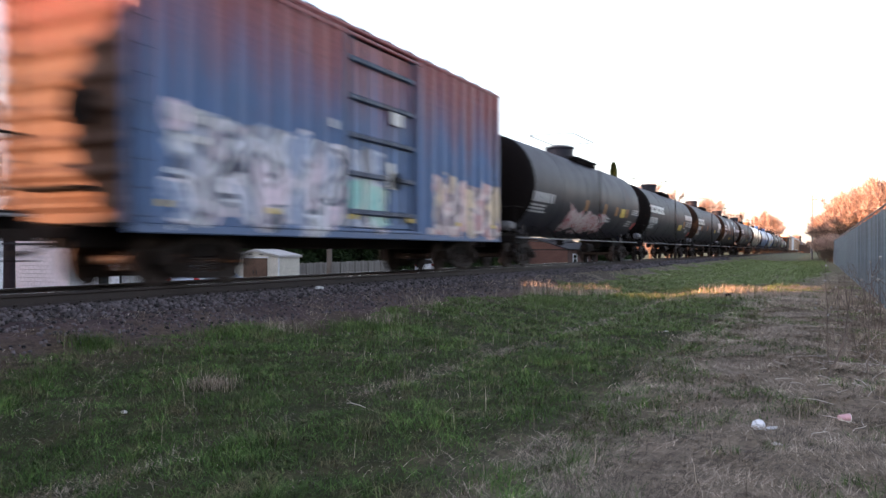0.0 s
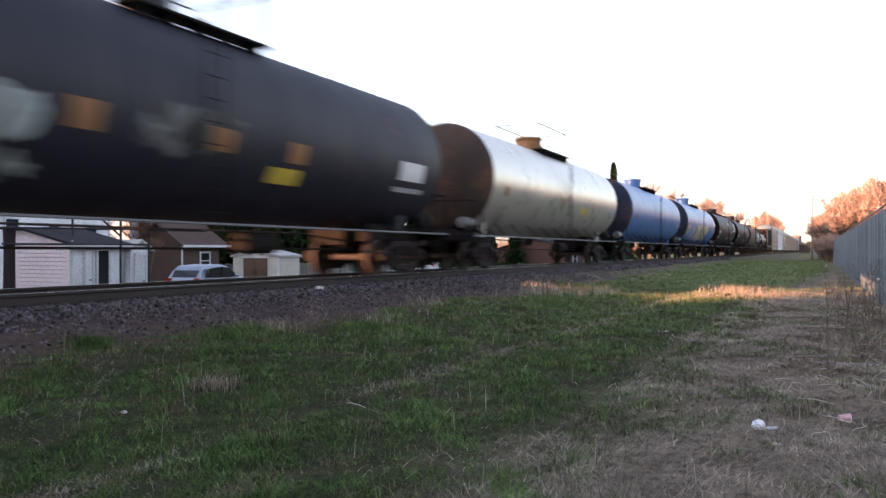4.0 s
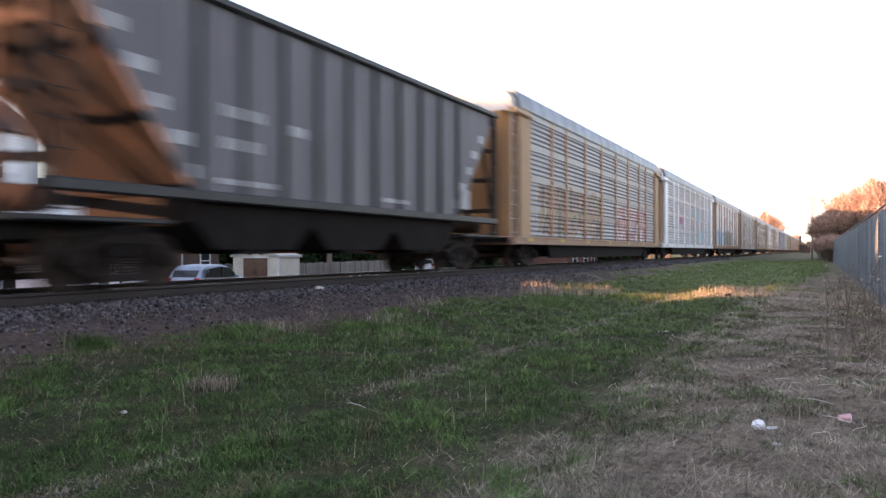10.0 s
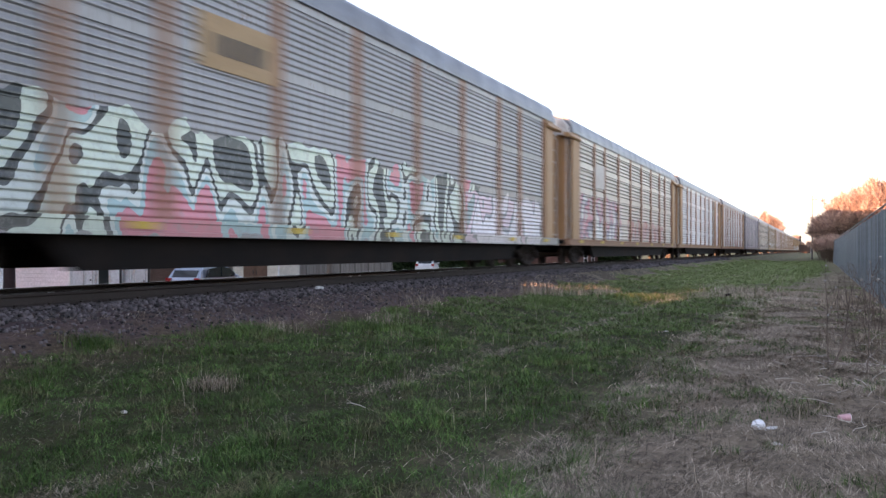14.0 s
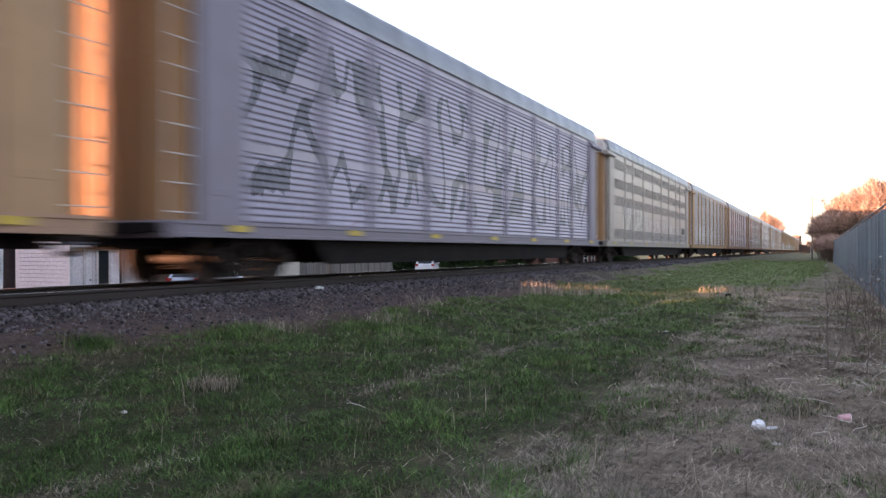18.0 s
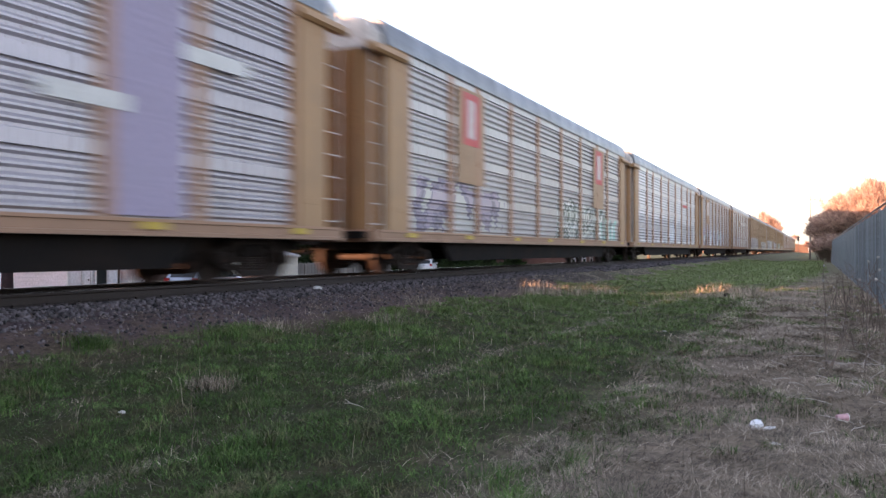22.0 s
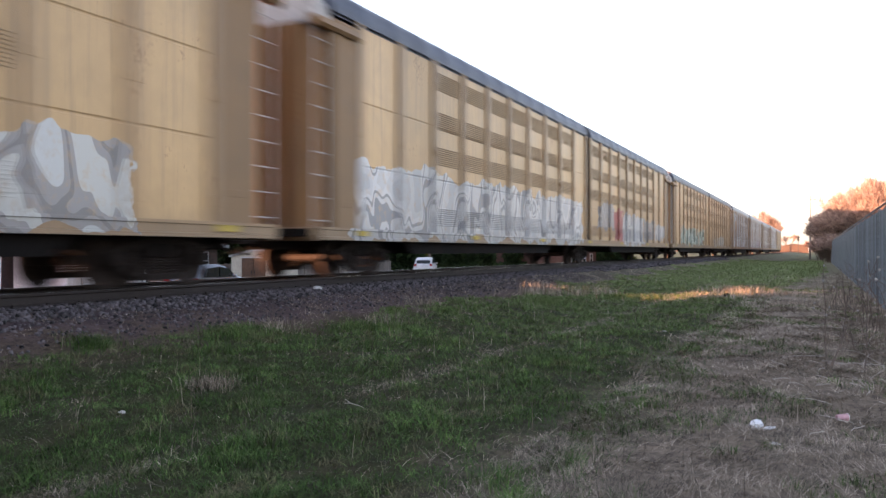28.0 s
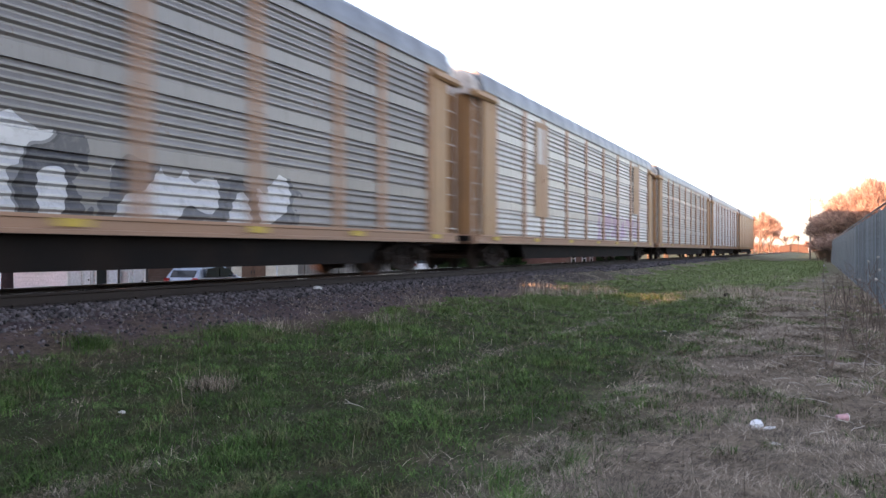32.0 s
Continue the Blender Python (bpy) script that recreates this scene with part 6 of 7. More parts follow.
for k in range(9):   # a taller row, mostly hidden, added to keep low sun off the train
    tagged(copy_thing(tall, pose(-50.0 - (k % 2) * 2.5, 20.0 + k * 5.6, YARD_Z, 0, 0, 83 * k) @ Matrix.Scale(1.4, 4)), group="evergreen hedge")
spots = [(-33.0, 45.0), (-35.6, 50.6), (-35.0, 53.4), (-36.5, 57.0), (-36.4, 60.4), (-37.4, 64.2), (-36.2, 69.8), (-37.8, 74.5), (-35.2, 78.6), (-32.4, 80.4), (-30.2, 83.0), (-35.4, 86.0),
         (-33.2, 91.0), (-34.6, 97.0), (-31.4, 101.0), (-31.0, 107.0), (-28.4, 112.0), (-29.4, 118.0), (-27.2, 124.0), (-28.6, 131.0), (-34.0, 40.6), (-38.5, 47.5), (-39, 52.5), (-40, 58), (-40.5, 63.5), (-41, 69), (-41, 76), (-39.5, 82.5), (-38, 89), (-37.5, 94.5), (-36, 104), (-35, 111), (-33, 121), (-33, 140), (-32, 150), (-44, 66), (-45, 73), (-44, 80)]
for k, (x, y) in enumerate(spots):
    tagged(copy_thing(eg[k % 2], pose(x, y, YARD_Z, 0, 0, rt.uniform(0, 360))), group="evergreen hedge")

bare = [bare_tree("bare_tree", "tall bare tree with fine orange-brown twigs", 20.0, 5, 21, 1, 8000, 0.3, 0.015, "tree", 0.62, M_THICKET),
        bare_tree("bare_tree", "tall bare tree with fine orange-brown twigs", 18.5, 5, 22, 1, 8000, 0.3, 0.015, "tree", 0.62, M_THICKET),
        bare_tree("bare_tree", "broad bare tree with fine orange-brown twigs", 22, 6, 23, 1, 8000, 0.28, 0.024, "tree", 0.62, M_THICKET)]
put(bare[0], -28.6, 152.0, YARD_Z)
put(bare[1], -27.4, 163.0, YARD_Z)
put(bare[2], -19.4, 311.0, -0.5)
for k, (x, y, i) in enumerate(((-31.5, 146, 1), (-28.8, 174, 0), (-26.5, 185, 1), (-25.0, 198, 0), (-24, 214, 1), (-22.5, 330, 0), (-17.5, 345, 1), (-20.0, 420, 2), (-26, 440, 0), (-15, 470, 1))):
    tagged(copy_thing(bare[i], pose(x, y, -0.8, 0, 0, 40 * k)), group="bare trees beyond the track")
tk = thing("tree_stump", "tall dark cut-off tree trunk in a yard", "tree trunk", at=(-24.0, 17.75, YARD_Z))
part("trunk", Geo().lathe([(-0.1, 0.3), (0.2, 0.22), (1.2, 0.18), (2.4, 0.17), (3.0, 0.2), (3.05, 0.12)], "z", 14), M_DARKBARK, tk, "", True)
put(bare_tree("bare_tree", "leaning dark-trunked yard tree", 3.6, 2, 35, 1, 500, 0.5, 0.012), -27.2, 27.1, YARD_Z)

shr = [bare_tree("bare_shrub", "leafless orange-brown thicket shrub by the fence", 8.6, 4, 41, 11, 12000, 0.28, 0.03, "shrub", 0.6, M_THICKET),
       bare_tree("bare_shrub", "leafless orange-brown thicket shrub by the fence", 10.6, 4, 42, 11, 12000, 0.28, 0.03, "shrub", 0.55, M_THICKET),
       bare_tree("bare_shrub", "leafless orange-brown thicket shrub by the fence", 12.8, 4, 43, 11, 13000, 0.26, 0.032, "shrub", 0.5, M_THICKET)]
put(shr[0], 2.2, 96.0, 0.0)
put(shr[1], 3.8, 94.0, 0.0)
put(shr[2], 5.6, 93.0, 0.0)
rs = random.Random(8)
for k in range(44):   # taller away from the track
    y = 97.0 + (k // 4) * 6.2 + rs.uniform(-2, 2)
    x = 2.0 + 0.006 * (y - 90) + (k % 4) * 0.0215 * y + rs.uniform(-0.6, 0.6)
    i = 0 if k % 4 == 0 else 1 if k % 4 == 1 else 2
    tagged(copy_thing(shr[i], pose(x, y, 0.0, 0, 0, 47 * k)), group="thicket by the fence")

brush = bare_tree("brush_clump", "low dense bare brush at the thicket foot", 4.2, 5, 45, 26, 12000, 0.34, 0.02, "shrub", 0.75, M_THICKET)
put(brush, 3.0, 86.0, 0.0)
for k, (x, y) in enumerate(((4.6, 88), (6.2, 90), (1.9, 90), (2.6, 94), (1.6, 99), (2.6, 103), (1.3, 107), (2.4, 112), (1.2, 117), (2.2, 122), (1.3, 128), (2.4, 134), (1.2, 142), (1.6, 155), (1.2, 165))):
    tagged(copy_thing(brush, pose(x, y, 0.0, 0, 0, 31 * k)), group="thicket by the fence")

# low far building, crossing signal and far woods
house("low reddish building far down the line", -4.0, 430.0, 12.0, 13.0, 3.4, 4.6, M_BROWNWALL, M_BROWNROOF, pitch=0.4, base=0.0)
sg = thing("signal_mast", "dark railway signal mast far down the line", "signal", at=(-6.5, 330.0, 0.1))
part("mast", Geo().tube((0, 0, -0.2), (0, 0, 6.5), 0.09, 0.07, 8), M_PIPE, sg)
for z in (5.2, 6.2):
    part("signal_head", Geo().lathe([(-0.2, 0.15), (-0.15, 0.45), (0.05, 0.45), (0.12, 0.15)], "y", 16, 0, z), M_BLACK, sg)
cnt = 26000
wx, wy = rng.uniform(-400, 300, cnt), rng.uniform(470, 640, cnt)
wh = 7 + 4 * np.sin(wx * 0.05) + 3 * np.sin(wx * 0.17 + 1)
st = np.stack([wx, wy, rng.uniform(0, 1, cnt) * wh * 0.8], 1)
dd = rng.normal(size=(cnt, 3)) * 0.5 + np.array([0, 0, 1.0])
dd /= np.linalg.norm(dd, axis=1)[:, None]
woods = numpy_mesh("far_woods", *ribbons(st, dd, rng.uniform(1.5, 4, cnt), rng.uniform(0.1, 0.3, cnt)), M_TWIG)
tagged(woods, "bare woods on the horizon", "woods", kind="stuff")

# ---- fence beside the verge ----
M_SLAT = surface("grey_green_fence_slat", (0.22, 0.27, 0.31), 0.55, 0, 20, 1.2, per_object=0.55, stain_col=(0.12, 0.13, 0.13))
M_FARSLAT = surface("grey_green_fence_slat_far", (0.22, 0.27, 0.31), 0.55, 0, 20, 1.2, island=0.55, stain_col=(0.12, 0.13, 0.13))
M_GALVPOST = surface("galvanised_post", (0.25, 0.26, 0.27), 0.5, 0.5, 25, 2)
fe = thing("slatted_fence", "chain-link fence filled with grey-green upright slats", "fence")
FX, F0, F1, FH = 1.27, 9.0, 92.0, 2.19
slat_me = shared("slat", lambda: Geo().extrude([(-0.012, 0), (-0.006, -0.034), (0.006, -0.034), (0.012, 0), (0.006, 0.034), (-0.006, 0.034)], 0.05, FH - 0.06, "z"))
yy = F0
nslat = 0
rest = Geo()
rs = random.Random(5)
while yy < F1:
    if nslat < 300:
        piece("slat", slat_me, M_SLAT, fe, (FX + rs.uniform(-0.006, 0.006), yy, rs.uniform(-0.02, 0.02)), "", (rs.uniform(-0.3, 0.3), 0, rs.uniform(-8, 8)))
    else:
        rest.box(FX - 0.01, FX + 0.01, yy - 0.034, yy + 0.034, 0.05, FH - 0.06)
    nslat += 1
    yy += 0.082
if rest.v:
    tagged(part("far_slats", rest, M_FARSLAT, fe), kind="stuff")
for k in range(28):
    y = F0 + k * 3.05
    p_ = piece("post", shared("fence_post", lambda: Geo().tube((0, 0, -0.3), (0, 0, FH - 0.02), 0.03, 0.03, 10)), M_GALVPOST, fe, (FX + 0.05, y, 0))
    piece("post_cap", shared("post_cap", lambda: Geo().lathe([(0, 0.038), (0.04, 0.036), (0.07, 0.015)], "z", 10)), M_GALVPOST, p_, (0, 0, FH - 0.045))
part("top_rail", Geo().tube((FX - 0.05, F0, FH), (FX - 0.05, F1, FH), 0.022, 0.022, 8), M_GALVPOST, fe)
part("bottom_wire", Geo().tube((FX - 0.03, F0, 0.06), (FX - 0.03, F1, 0.06), 0.006, 0.006, 5), M_GALVPOST, fe)
mesh_ = Geo()
for k in range(int((F1 - F0) / 0.12)):
    y = F0 + k * 0.12
    for s in (-1, 1):
        mesh_.add([(FX - 0.02, y, 0.06), (FX - 0.02, y + 0.006, 0.06), (FX - 0.02, y + s * 1.9 + 0.006, FH - 0.04), (FX - 0.02, y + s * 1.9, FH - 0.04)], [(0, 1, 2, 3)])
tagged(part("chain_link", mesh_, M_GALVPOST, fe), kind="stuff")

# ---- weeds, twigs and litter on the verge ----
M_STALK = surface("dry_brown_stalk", (0.17, 0.135, 0.115), 0.85, 0, 20, 4)
M_PALESTALK = surface("bleached_stalk", (0.5, 0.45, 0.4), 0.85, 0, 20, 4)
M_FLUFF = surface("white_seed_fluff", (0.42, 0.4, 0.38), 0.95, 0, 60, 6)


def weed(x, y, h, seed, lean=(0.0, 0.0), fluffy=True):
    rnd = random.Random(seed)
    w = thing("dry_weed", "dry brown weed stalk with white fluffy seed heads" if fluffy else "bare dry brown weed stalk", "weed", "dry weeds")
    z = float(height(np.array([x]), np.array([y]))[0])
    p = Vector((x, y, z - 0.03))
    tips, line, forks = [], [p.copy()], []
    d = Vector((lean[0], lean[1], 1)).normalized()
    for k in range(6):
        q = p + d * (h / 6)
        line.append(q)
        if k > 1:
            for _ in range(rnd.choice((1, 1, 2, 3))):
                a = rnd.uniform(0, 6.28)
                e = q + Vector((math.cos(a), math.sin(a), rnd.uniform(0.5, 1.6))).normalized() * h * rnd.uniform(0.1, 0.28)
                forks.append((q, e))
                tips.append(e)
        p = q
        d = (d + Vector((rnd.uniform(-0.12, 0.12), rnd.uniform(-0.12, 0.12), 0))).normalized()
    tips.append(p)
    part("stem", Geo().stalk(line, 0.0075, 0.003), M_STALK, w)
    for q, e in forks:
        part("branch", Geo().tube(q, e, 0.0038, 0.0022, 4), M_STALK, w)
    if fluffy:
        for e in tips:
            me = shared("seed_head", lambda: fluff_geo())
            piece("seed_head", me, M_FLUFF, w, tuple(e), "", (rnd.uniform(0, 360), rnd.uniform(0, 360), 0))
    return w


def fluff_geo():
    """A ragged tuft: a ball of spikes."""
    rnd = random.Random(3)
    rows = []
    for k in range(6):
        a = math.pi * (k + 0.5) / 6
        row = []
        for i in range(9):
            r = 0.0095 * rnd.uniform(0.45, 1.5)
            b = 2 * math.pi * i / 9 + rnd.uniform(-0.2, 0.2)
            row.append((r * math.sin(a) * math.cos(b), r * math.sin(a) * math.sin(b), r * 1.2 * math.cos(a)))
        rows.append(row + row[:1])
    g = Geo()
    pts = [p for row in rows for p in row[:9]]
    fs = [(k * 9 + i, k * 9 + (i + 1) % 9, k * 9 + 9 + (i + 1) % 9, k * 9 + 9 + i) for k in range(5) for i in range(9)]
    return g.add(pts, fs + [tuple(range(9)), tuple(45 + i for i in range(9))])


rw = random.Random(17)
weed(0.08, 9.4, 0.95, 1, (0.02, 0.0))
weed(0.12, 9.2, 0.8, 2, (0.3, 0.05), False)
weed(0.42, 9.0, 1.0, 3, (0.1, 0.05))
weed(0.62, 8.2, 0.9, 4, (-0.05, 0.02))
weed(0.05, 8.2, 0.55, 5, (0.35, 0.0), False)
for k in range(34):
    weed(rw.uniform(0.25, 1.2), rw.uniform(7.0, 24.0), rw.uniform(0.35, 0.95), 50 + k, (rw.uniform(-0.25, 0.25), rw.uniform(-0.2, 0.2)), k % 9 == 0)


def twig(x, y, length, turn, pale, seed, lift=0.12):
    rnd = random.Random(seed)
    g = Geo()
    p = Vector((0, 0, 0))
    d = Vector((1, 0, lift))
    for k in range(4):
        q = p + d.normalized() * length / 4
        q.z = max(0.01, q.z)
        g.tube(p, q, 0.003, 0.0024, 5, k in (0, 3))
        if k == 2:
            g.tube(q, q + Vector((length * 0.2, rnd.uniform(-0.2, 0.2) * length, 0.03)), 0.002, 0.0014, 4)
        p = q
        d = d + Vector((0, rnd.uniform(-0.35, 0.35), rnd.uniform(-0.25, 0.1)))
    z = float(height(np.array([x]), np.array([y]))[0])
    t = part("twig", g, M_PALESTALK if pale else M_STALK)
    t.matrix_world = pose(x, y, z + 0.035, 0, 0, turn)
    return tagged(t, "bleached dry twig lying on the grass" if pale else "dark dry twig lying on the grass", "twig", "fallen twigs")


for k, (x, y, ln, tr, pale) in enumerate(((0.1, 8.0, 0.4, 118, True), (-0.35, 9.6, 0.5, 30, True), (0.2, 9.5, 0.6, -25, True), (0.6, 8.0, 0.55, 60, True), (0.35, 7.6, 0.4, 130, True), (-3.2, 5.4, 0.35, 170, True),
                                          (0.1, 6.9, 0.5, 150, True), (-0.1, 8.9, 0.45, 75, False), (0.75, 7.3, 0.5, 20, True), (-0.8, 9.3, 0.4, 10, False))):
    twig(x, y, ln * 0.5, tr, pale, k)
for k in range(90):
    twig(rw.uniform(-0.3, 0.88) if k % 3 else rw.uniform(0.3, 0.88), rw.uniform(5.6, 14.0), rw.uniform(0.08, 0.3), rw.uniform(0, 360), rw.random() < 0.55, 90 + k)
for k in range(85):
    twig(rw.uniform(0.35, 1.24), rw.uniform(7.5, 16.0), rw.uniform(0.2, 0.5), rw.uniform(0, 360), rw.random() < 0.4, 200 + k, rw.uniform(0.1, 0.9))


def crumple(name, x, y, s, mat, label, category, seed, flat=0.6):
    rnd = random.Random(seed)
    bm = bmesh.new()
    bmesh.ops.create_icosphere(bm, subdivisions=3, radius=1.0)
    for v in bm.verts:
        k = 1 + 0.35 * noise.noise(v.co * 2.1 + Vector((seed, 0, 0))) + 0.2 * noise.noise(v.co * 5.3)
        v.co = Vector((v.co.x * s[0] * k, v.co.y * s[1] * k, max(-0.6, v.co.z) * s[2] * k))
    me = bpy.data.meshes.new(name)
    bm.to_mesh(me)
    bm.free()
    z = float(height(np.array([x]), np.array([y]))[0])
    ob = piece(name, me, mat)
    ob.matrix_world = pose(x, y, z + s[2] * 0.5, 0, 0, rnd.uniform(0, 360))
    return tagged(ob, label, category)


M_PLASTIC = surface("white_plastic_film", (0.8, 0.81, 0.85), 0.4, 0, 30, 8, stain_amt=0.1, bumpy=0.4)
M_CUP = surface("faded_pink_paper", (0.6, 0.36, 0.4), 0.6, 0, 30, 8)
crumple("plastic_bag", -0.39, 6.08, (0.055, 0.045, 0.04), M_PLASTIC, "crumpled white plastic bag on the straw", "litter", 3)
crumple("plastic_scrap", -0.31, 6.1, (0.06, 0.02, 0.012), M_PLASTIC, "torn strip of white plastic on the straw", "litter", 5)
cup = thing("paper_cup", "faded pink paper cup lying on the straw", "litter", at=(0.16, 6.45, 0.05), turn=25)
part("cup", Geo().lathe([(-0.04, 0.018), (-0.036, 0.02), (0.032, 0.027), (0.036, 0.029), (0.04, 0.027), (0.032, 0.024), (-0.032, 0.017)], "x", 20), M_CUP, cup, "", True)
part("cup_rim", Geo().lathe([(0.036, 0.028), (0.039, 0.031), (0.042, 0.028)], "x", 20), M_WHITE, cup)
for k, (x, y) in enumerate(((-4.9, 4.6), (0.55, 6.3), (-2.1, 12.4), (-0.25, 5.6))):
    crumple("paper_scrap", x, y, (0.035, 0.025, 0.012), M_PALE, "small pale scrap of litter in the grass", "litter", 20 + k)
crumple("stone", -2.15, 22.3, (0.09, 0.07, 0.08), M_DARK, "dark stone in the dry grass", "stone", 31)
crumple("stone", -9.0, 13.4, (0.09, 0.06, 0.05), M_WHITE, "pale stone on the ballast edge", "stone", 33)

# ---- car paints ----
TANK_BLACK = (0.0135, 0.0135, 0.024)
WHT, BLK, RED_, PNK = (0.6, 0.62, 0.62), (0.02, 0.02, 0.025), (0.4, 0.04, 0.04), (0.5, 0.24, 0.3)
SKY_, TEAL, GRN, MAG, YEL = (0.2, 0.42, 0.62), (0.22, 0.5, 0.47), (0.05, 0.16, 0.09), (0.35, 0.1, 0.25), (0.55, 0.6, 0.25)

navy = paint("navy_door_hardware", (0.03, 0.05, 0.1), 0.55, 0.15)
box_paint = paint("blue_boxcar_paint", (0.06, 0.125, 0.27), 0.55, 0.1, top_rust=(3.1, 5.0, 4.6, (0.29, 0.082, 0.085)),
                  tags=((-6.6, 0.0, 1.0, 2.75, ((0.3, 0.36, 0.5), (0.64, 0.62, 0.68), (0.05, 0.05, 0.08), (0.64, 0.66, 0.72), (0.09, 0.1, 0.14), (0.66, 0.56, 0.64)), 1.9),
                        (-1.6, 0.3, 1.2, 2.1, (TEAL, (0.45, 0.55, 0.5), TEAL), 1.2),
                        (2.6, 7.3, 1.0, 2.5, ((0.62, 0.5, 0.36), (0.25, 0.2, 0.22), (0.65, 0.55, 0.55), (0.5, 0.3, 0.3)), 2.2)))
box_end = paint("rust_end_paint", (0.08, 0.04, 0.025), 0.8, 0.3, top_rust=(3.4, 4.6, 2.0, (0.13, 0.03, 0.024)))
black_1 = paint("black_tank_paint", TANK_BLACK, 0.56, 0.03, spec=0.27, dirt=(0.05, 0.045, 0.045), tags=((-3.9, 2.4, 1.45, 2.2, ((0.45, 0.38, 0.4), (0.3, 0.05, 0.07), (0.5, 0.46, 0.47), (0.48, 0.43, 0.44), (0.28, 0.05, 0.07), (0.5, 0.46, 0.47)), 1.7),))
black_2 = paint("black_tank_paint_worn", (0.0125, 0.0125, 0.022), 0.56, 0.04, spec=0.27, dirt=(0.05, 0.045, 0.045))
black_3 = paint("black_tank_paint_tagged", TANK_BLACK, 0.56, 0.04, spec=0.27, dirt=(0.05, 0.045, 0.045), tags=((-5.4, -3.3, 1.5, 2.5, ((0.3, 0.34, 0.34), BLK, (0.25, 0.27, 0.27)), 1.6), (-1.5, 0.4, 2.1, 2.8, ((0.02,) * 3, (0.12, 0.12, 0.13), (0.02,) * 3), 1.4)))
silver = paint("bright_tank_paint", (0.5, 0.47, 0.43), 0.3, 0.0, metal=0.55, streak=0.1)
blue = paint("blue_tank_paint", (0.048, 0.135, 0.36), 0.36, 0.03, streak=0.2, spec=0.38, dirt=(0.06, 0.06, 0.07))
blue_tag = paint("blue_tank_paint_tagged", (0.045, 0.13, 0.36), 0.36, 0.03, streak=0.2, spec=0.38, dirt=(0.06, 0.06, 0.07),
                 tags=((-2.9, 3.5, 1.5, 2.65, ((0.55, 0.47, 0.33), (0.45, 0.38, 0.27), (0.1, 0.1, 0.11), (0.6, 0.52, 0.38)), 1.3), (-5.4, -3.6, 1.5, 2.5, ((0.35, 0.38, 0.47), (0.08, 0.1, 0.2)), 1.5)))
rusty = paint("grey_tank_paint_rusty", (0.19, 0.195, 0.215), 0.7, 0.22, spec=0.2, top_rust=(2.3, 3.5, 2.6, (0.16, 0.06, 0.048)),
              tags=((-1.6, 1.2, 1.5, 2.1, ((0.3, 0.38, 0.05), (0.22, 0.3, 0.04)), 1.0),))
grey_tank = paint("grey_blue_tank_paint", (0.095, 0.108, 0.142), 0.5, 0.05)
dark_tank = paint("dark_grey_tank_paint", (0.03, 0.03, 0.034), 0.45, 0.05, spec=0.25)


# rusty matte tank ends; gap shade and sun warmth are put into the colour
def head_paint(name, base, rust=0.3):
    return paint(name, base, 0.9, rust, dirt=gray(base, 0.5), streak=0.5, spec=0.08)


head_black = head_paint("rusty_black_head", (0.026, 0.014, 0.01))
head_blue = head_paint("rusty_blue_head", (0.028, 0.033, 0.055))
head_silver = head_paint("shaded_silver_head", (0.06, 0.045, 0.04))
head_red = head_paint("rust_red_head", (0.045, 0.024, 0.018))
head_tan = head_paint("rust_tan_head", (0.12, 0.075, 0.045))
head_dark = head_paint("shaded_black_head", (0.008, 0.006, 0.006), 0.05)


def marks(*rows):
    """Rows of kind, start and end as a share of the shell's length, lowest and highest angle."""
    look_of = {"patch": ("repair_patch", M_ORANGE, 0), "tan": ("repair_patch", M_TAN, 0), "placard": ("placard", M_YELLOW, 0), "number": ("number_bars", M_STENCIL, 8),
               "orange_number": ("number_bars", M_ORANGE, 8), "line": ("data_bars", M_STENCIL, 11), "stripe": ("test_stripe", M_STRIPE, 0), "notice": ("notice", M_WHITE, 0),
               "field": ("repaint_field", M_GREYPATCH, 0), "red": ("notice", M_RED, 0), "box": ("notice", M_GREYPATCH, 0)}
    out = []
    for kind, f0, f1, a0, a1 in rows:
        if kind == "logo":
            w = (f1 - f0) / 6
            for k in range(6):   # six plain block shapes, each with a dark counter
                out.append(("logo_block", f0 + w * k, f0 + w * (k + 0.84), a0, a1, M_WHITE, 0))
                out.append(("logo_counter", f0 + w * (k + 0.3), f0 + w * (k + (0.84 if k % 2 else 0.56)), a0 + 4.5, a1 - 5.5, M_BLACK, 0))
        elif kind == "data":
            n = 3
            h = (a1 - a0) / n
            out += [("data_bars", f0 + 0.006 * k, f1 - 0.008 * (k % 2), a0 + h * k + h * 0.2, a0 + h * k + h * 0.75, M_STENCIL, 9 + k) for k in range(n)]
        else:
            nm, m, bars = look_of[kind]
            out.append((nm, f0, f1, a0, a1, m, bars))
    return out


box_car(7.9, 24.1, "blue boxcar with faded red upper sides, sprayed with white lettering", box_paint, box_end)
tank_car(-12.3, 7.9, "black tank car coupled ahead of the boxcar", black_2, head=head_dark, r=1.7, zc=2.82,
         decals=marks(("patch", .3, .33, -20, -6), ("data", .85, .95, -20, -8)))
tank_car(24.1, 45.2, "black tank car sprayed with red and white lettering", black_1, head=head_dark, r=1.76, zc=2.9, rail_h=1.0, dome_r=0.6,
         decals=marks(("patch", .398, .42, -22, -7), ("patch", .567, .59, -22, -7), ("patch", .687, .711, -22, -8), ("patch", .811, .832, -22, -8), ("placard", .747, .793, -23, -9),
                      ("data", .875, .958, -16, -6), ("data", .839, .906, -38, -26), ("line", .6, .66, -34, -31), ("line", .6, .655, -29, -26.5), ("red", .965, .985, -42, -28), ("number", .02, .15, -20, -9), ("data", .03, .13, -34, -22)))
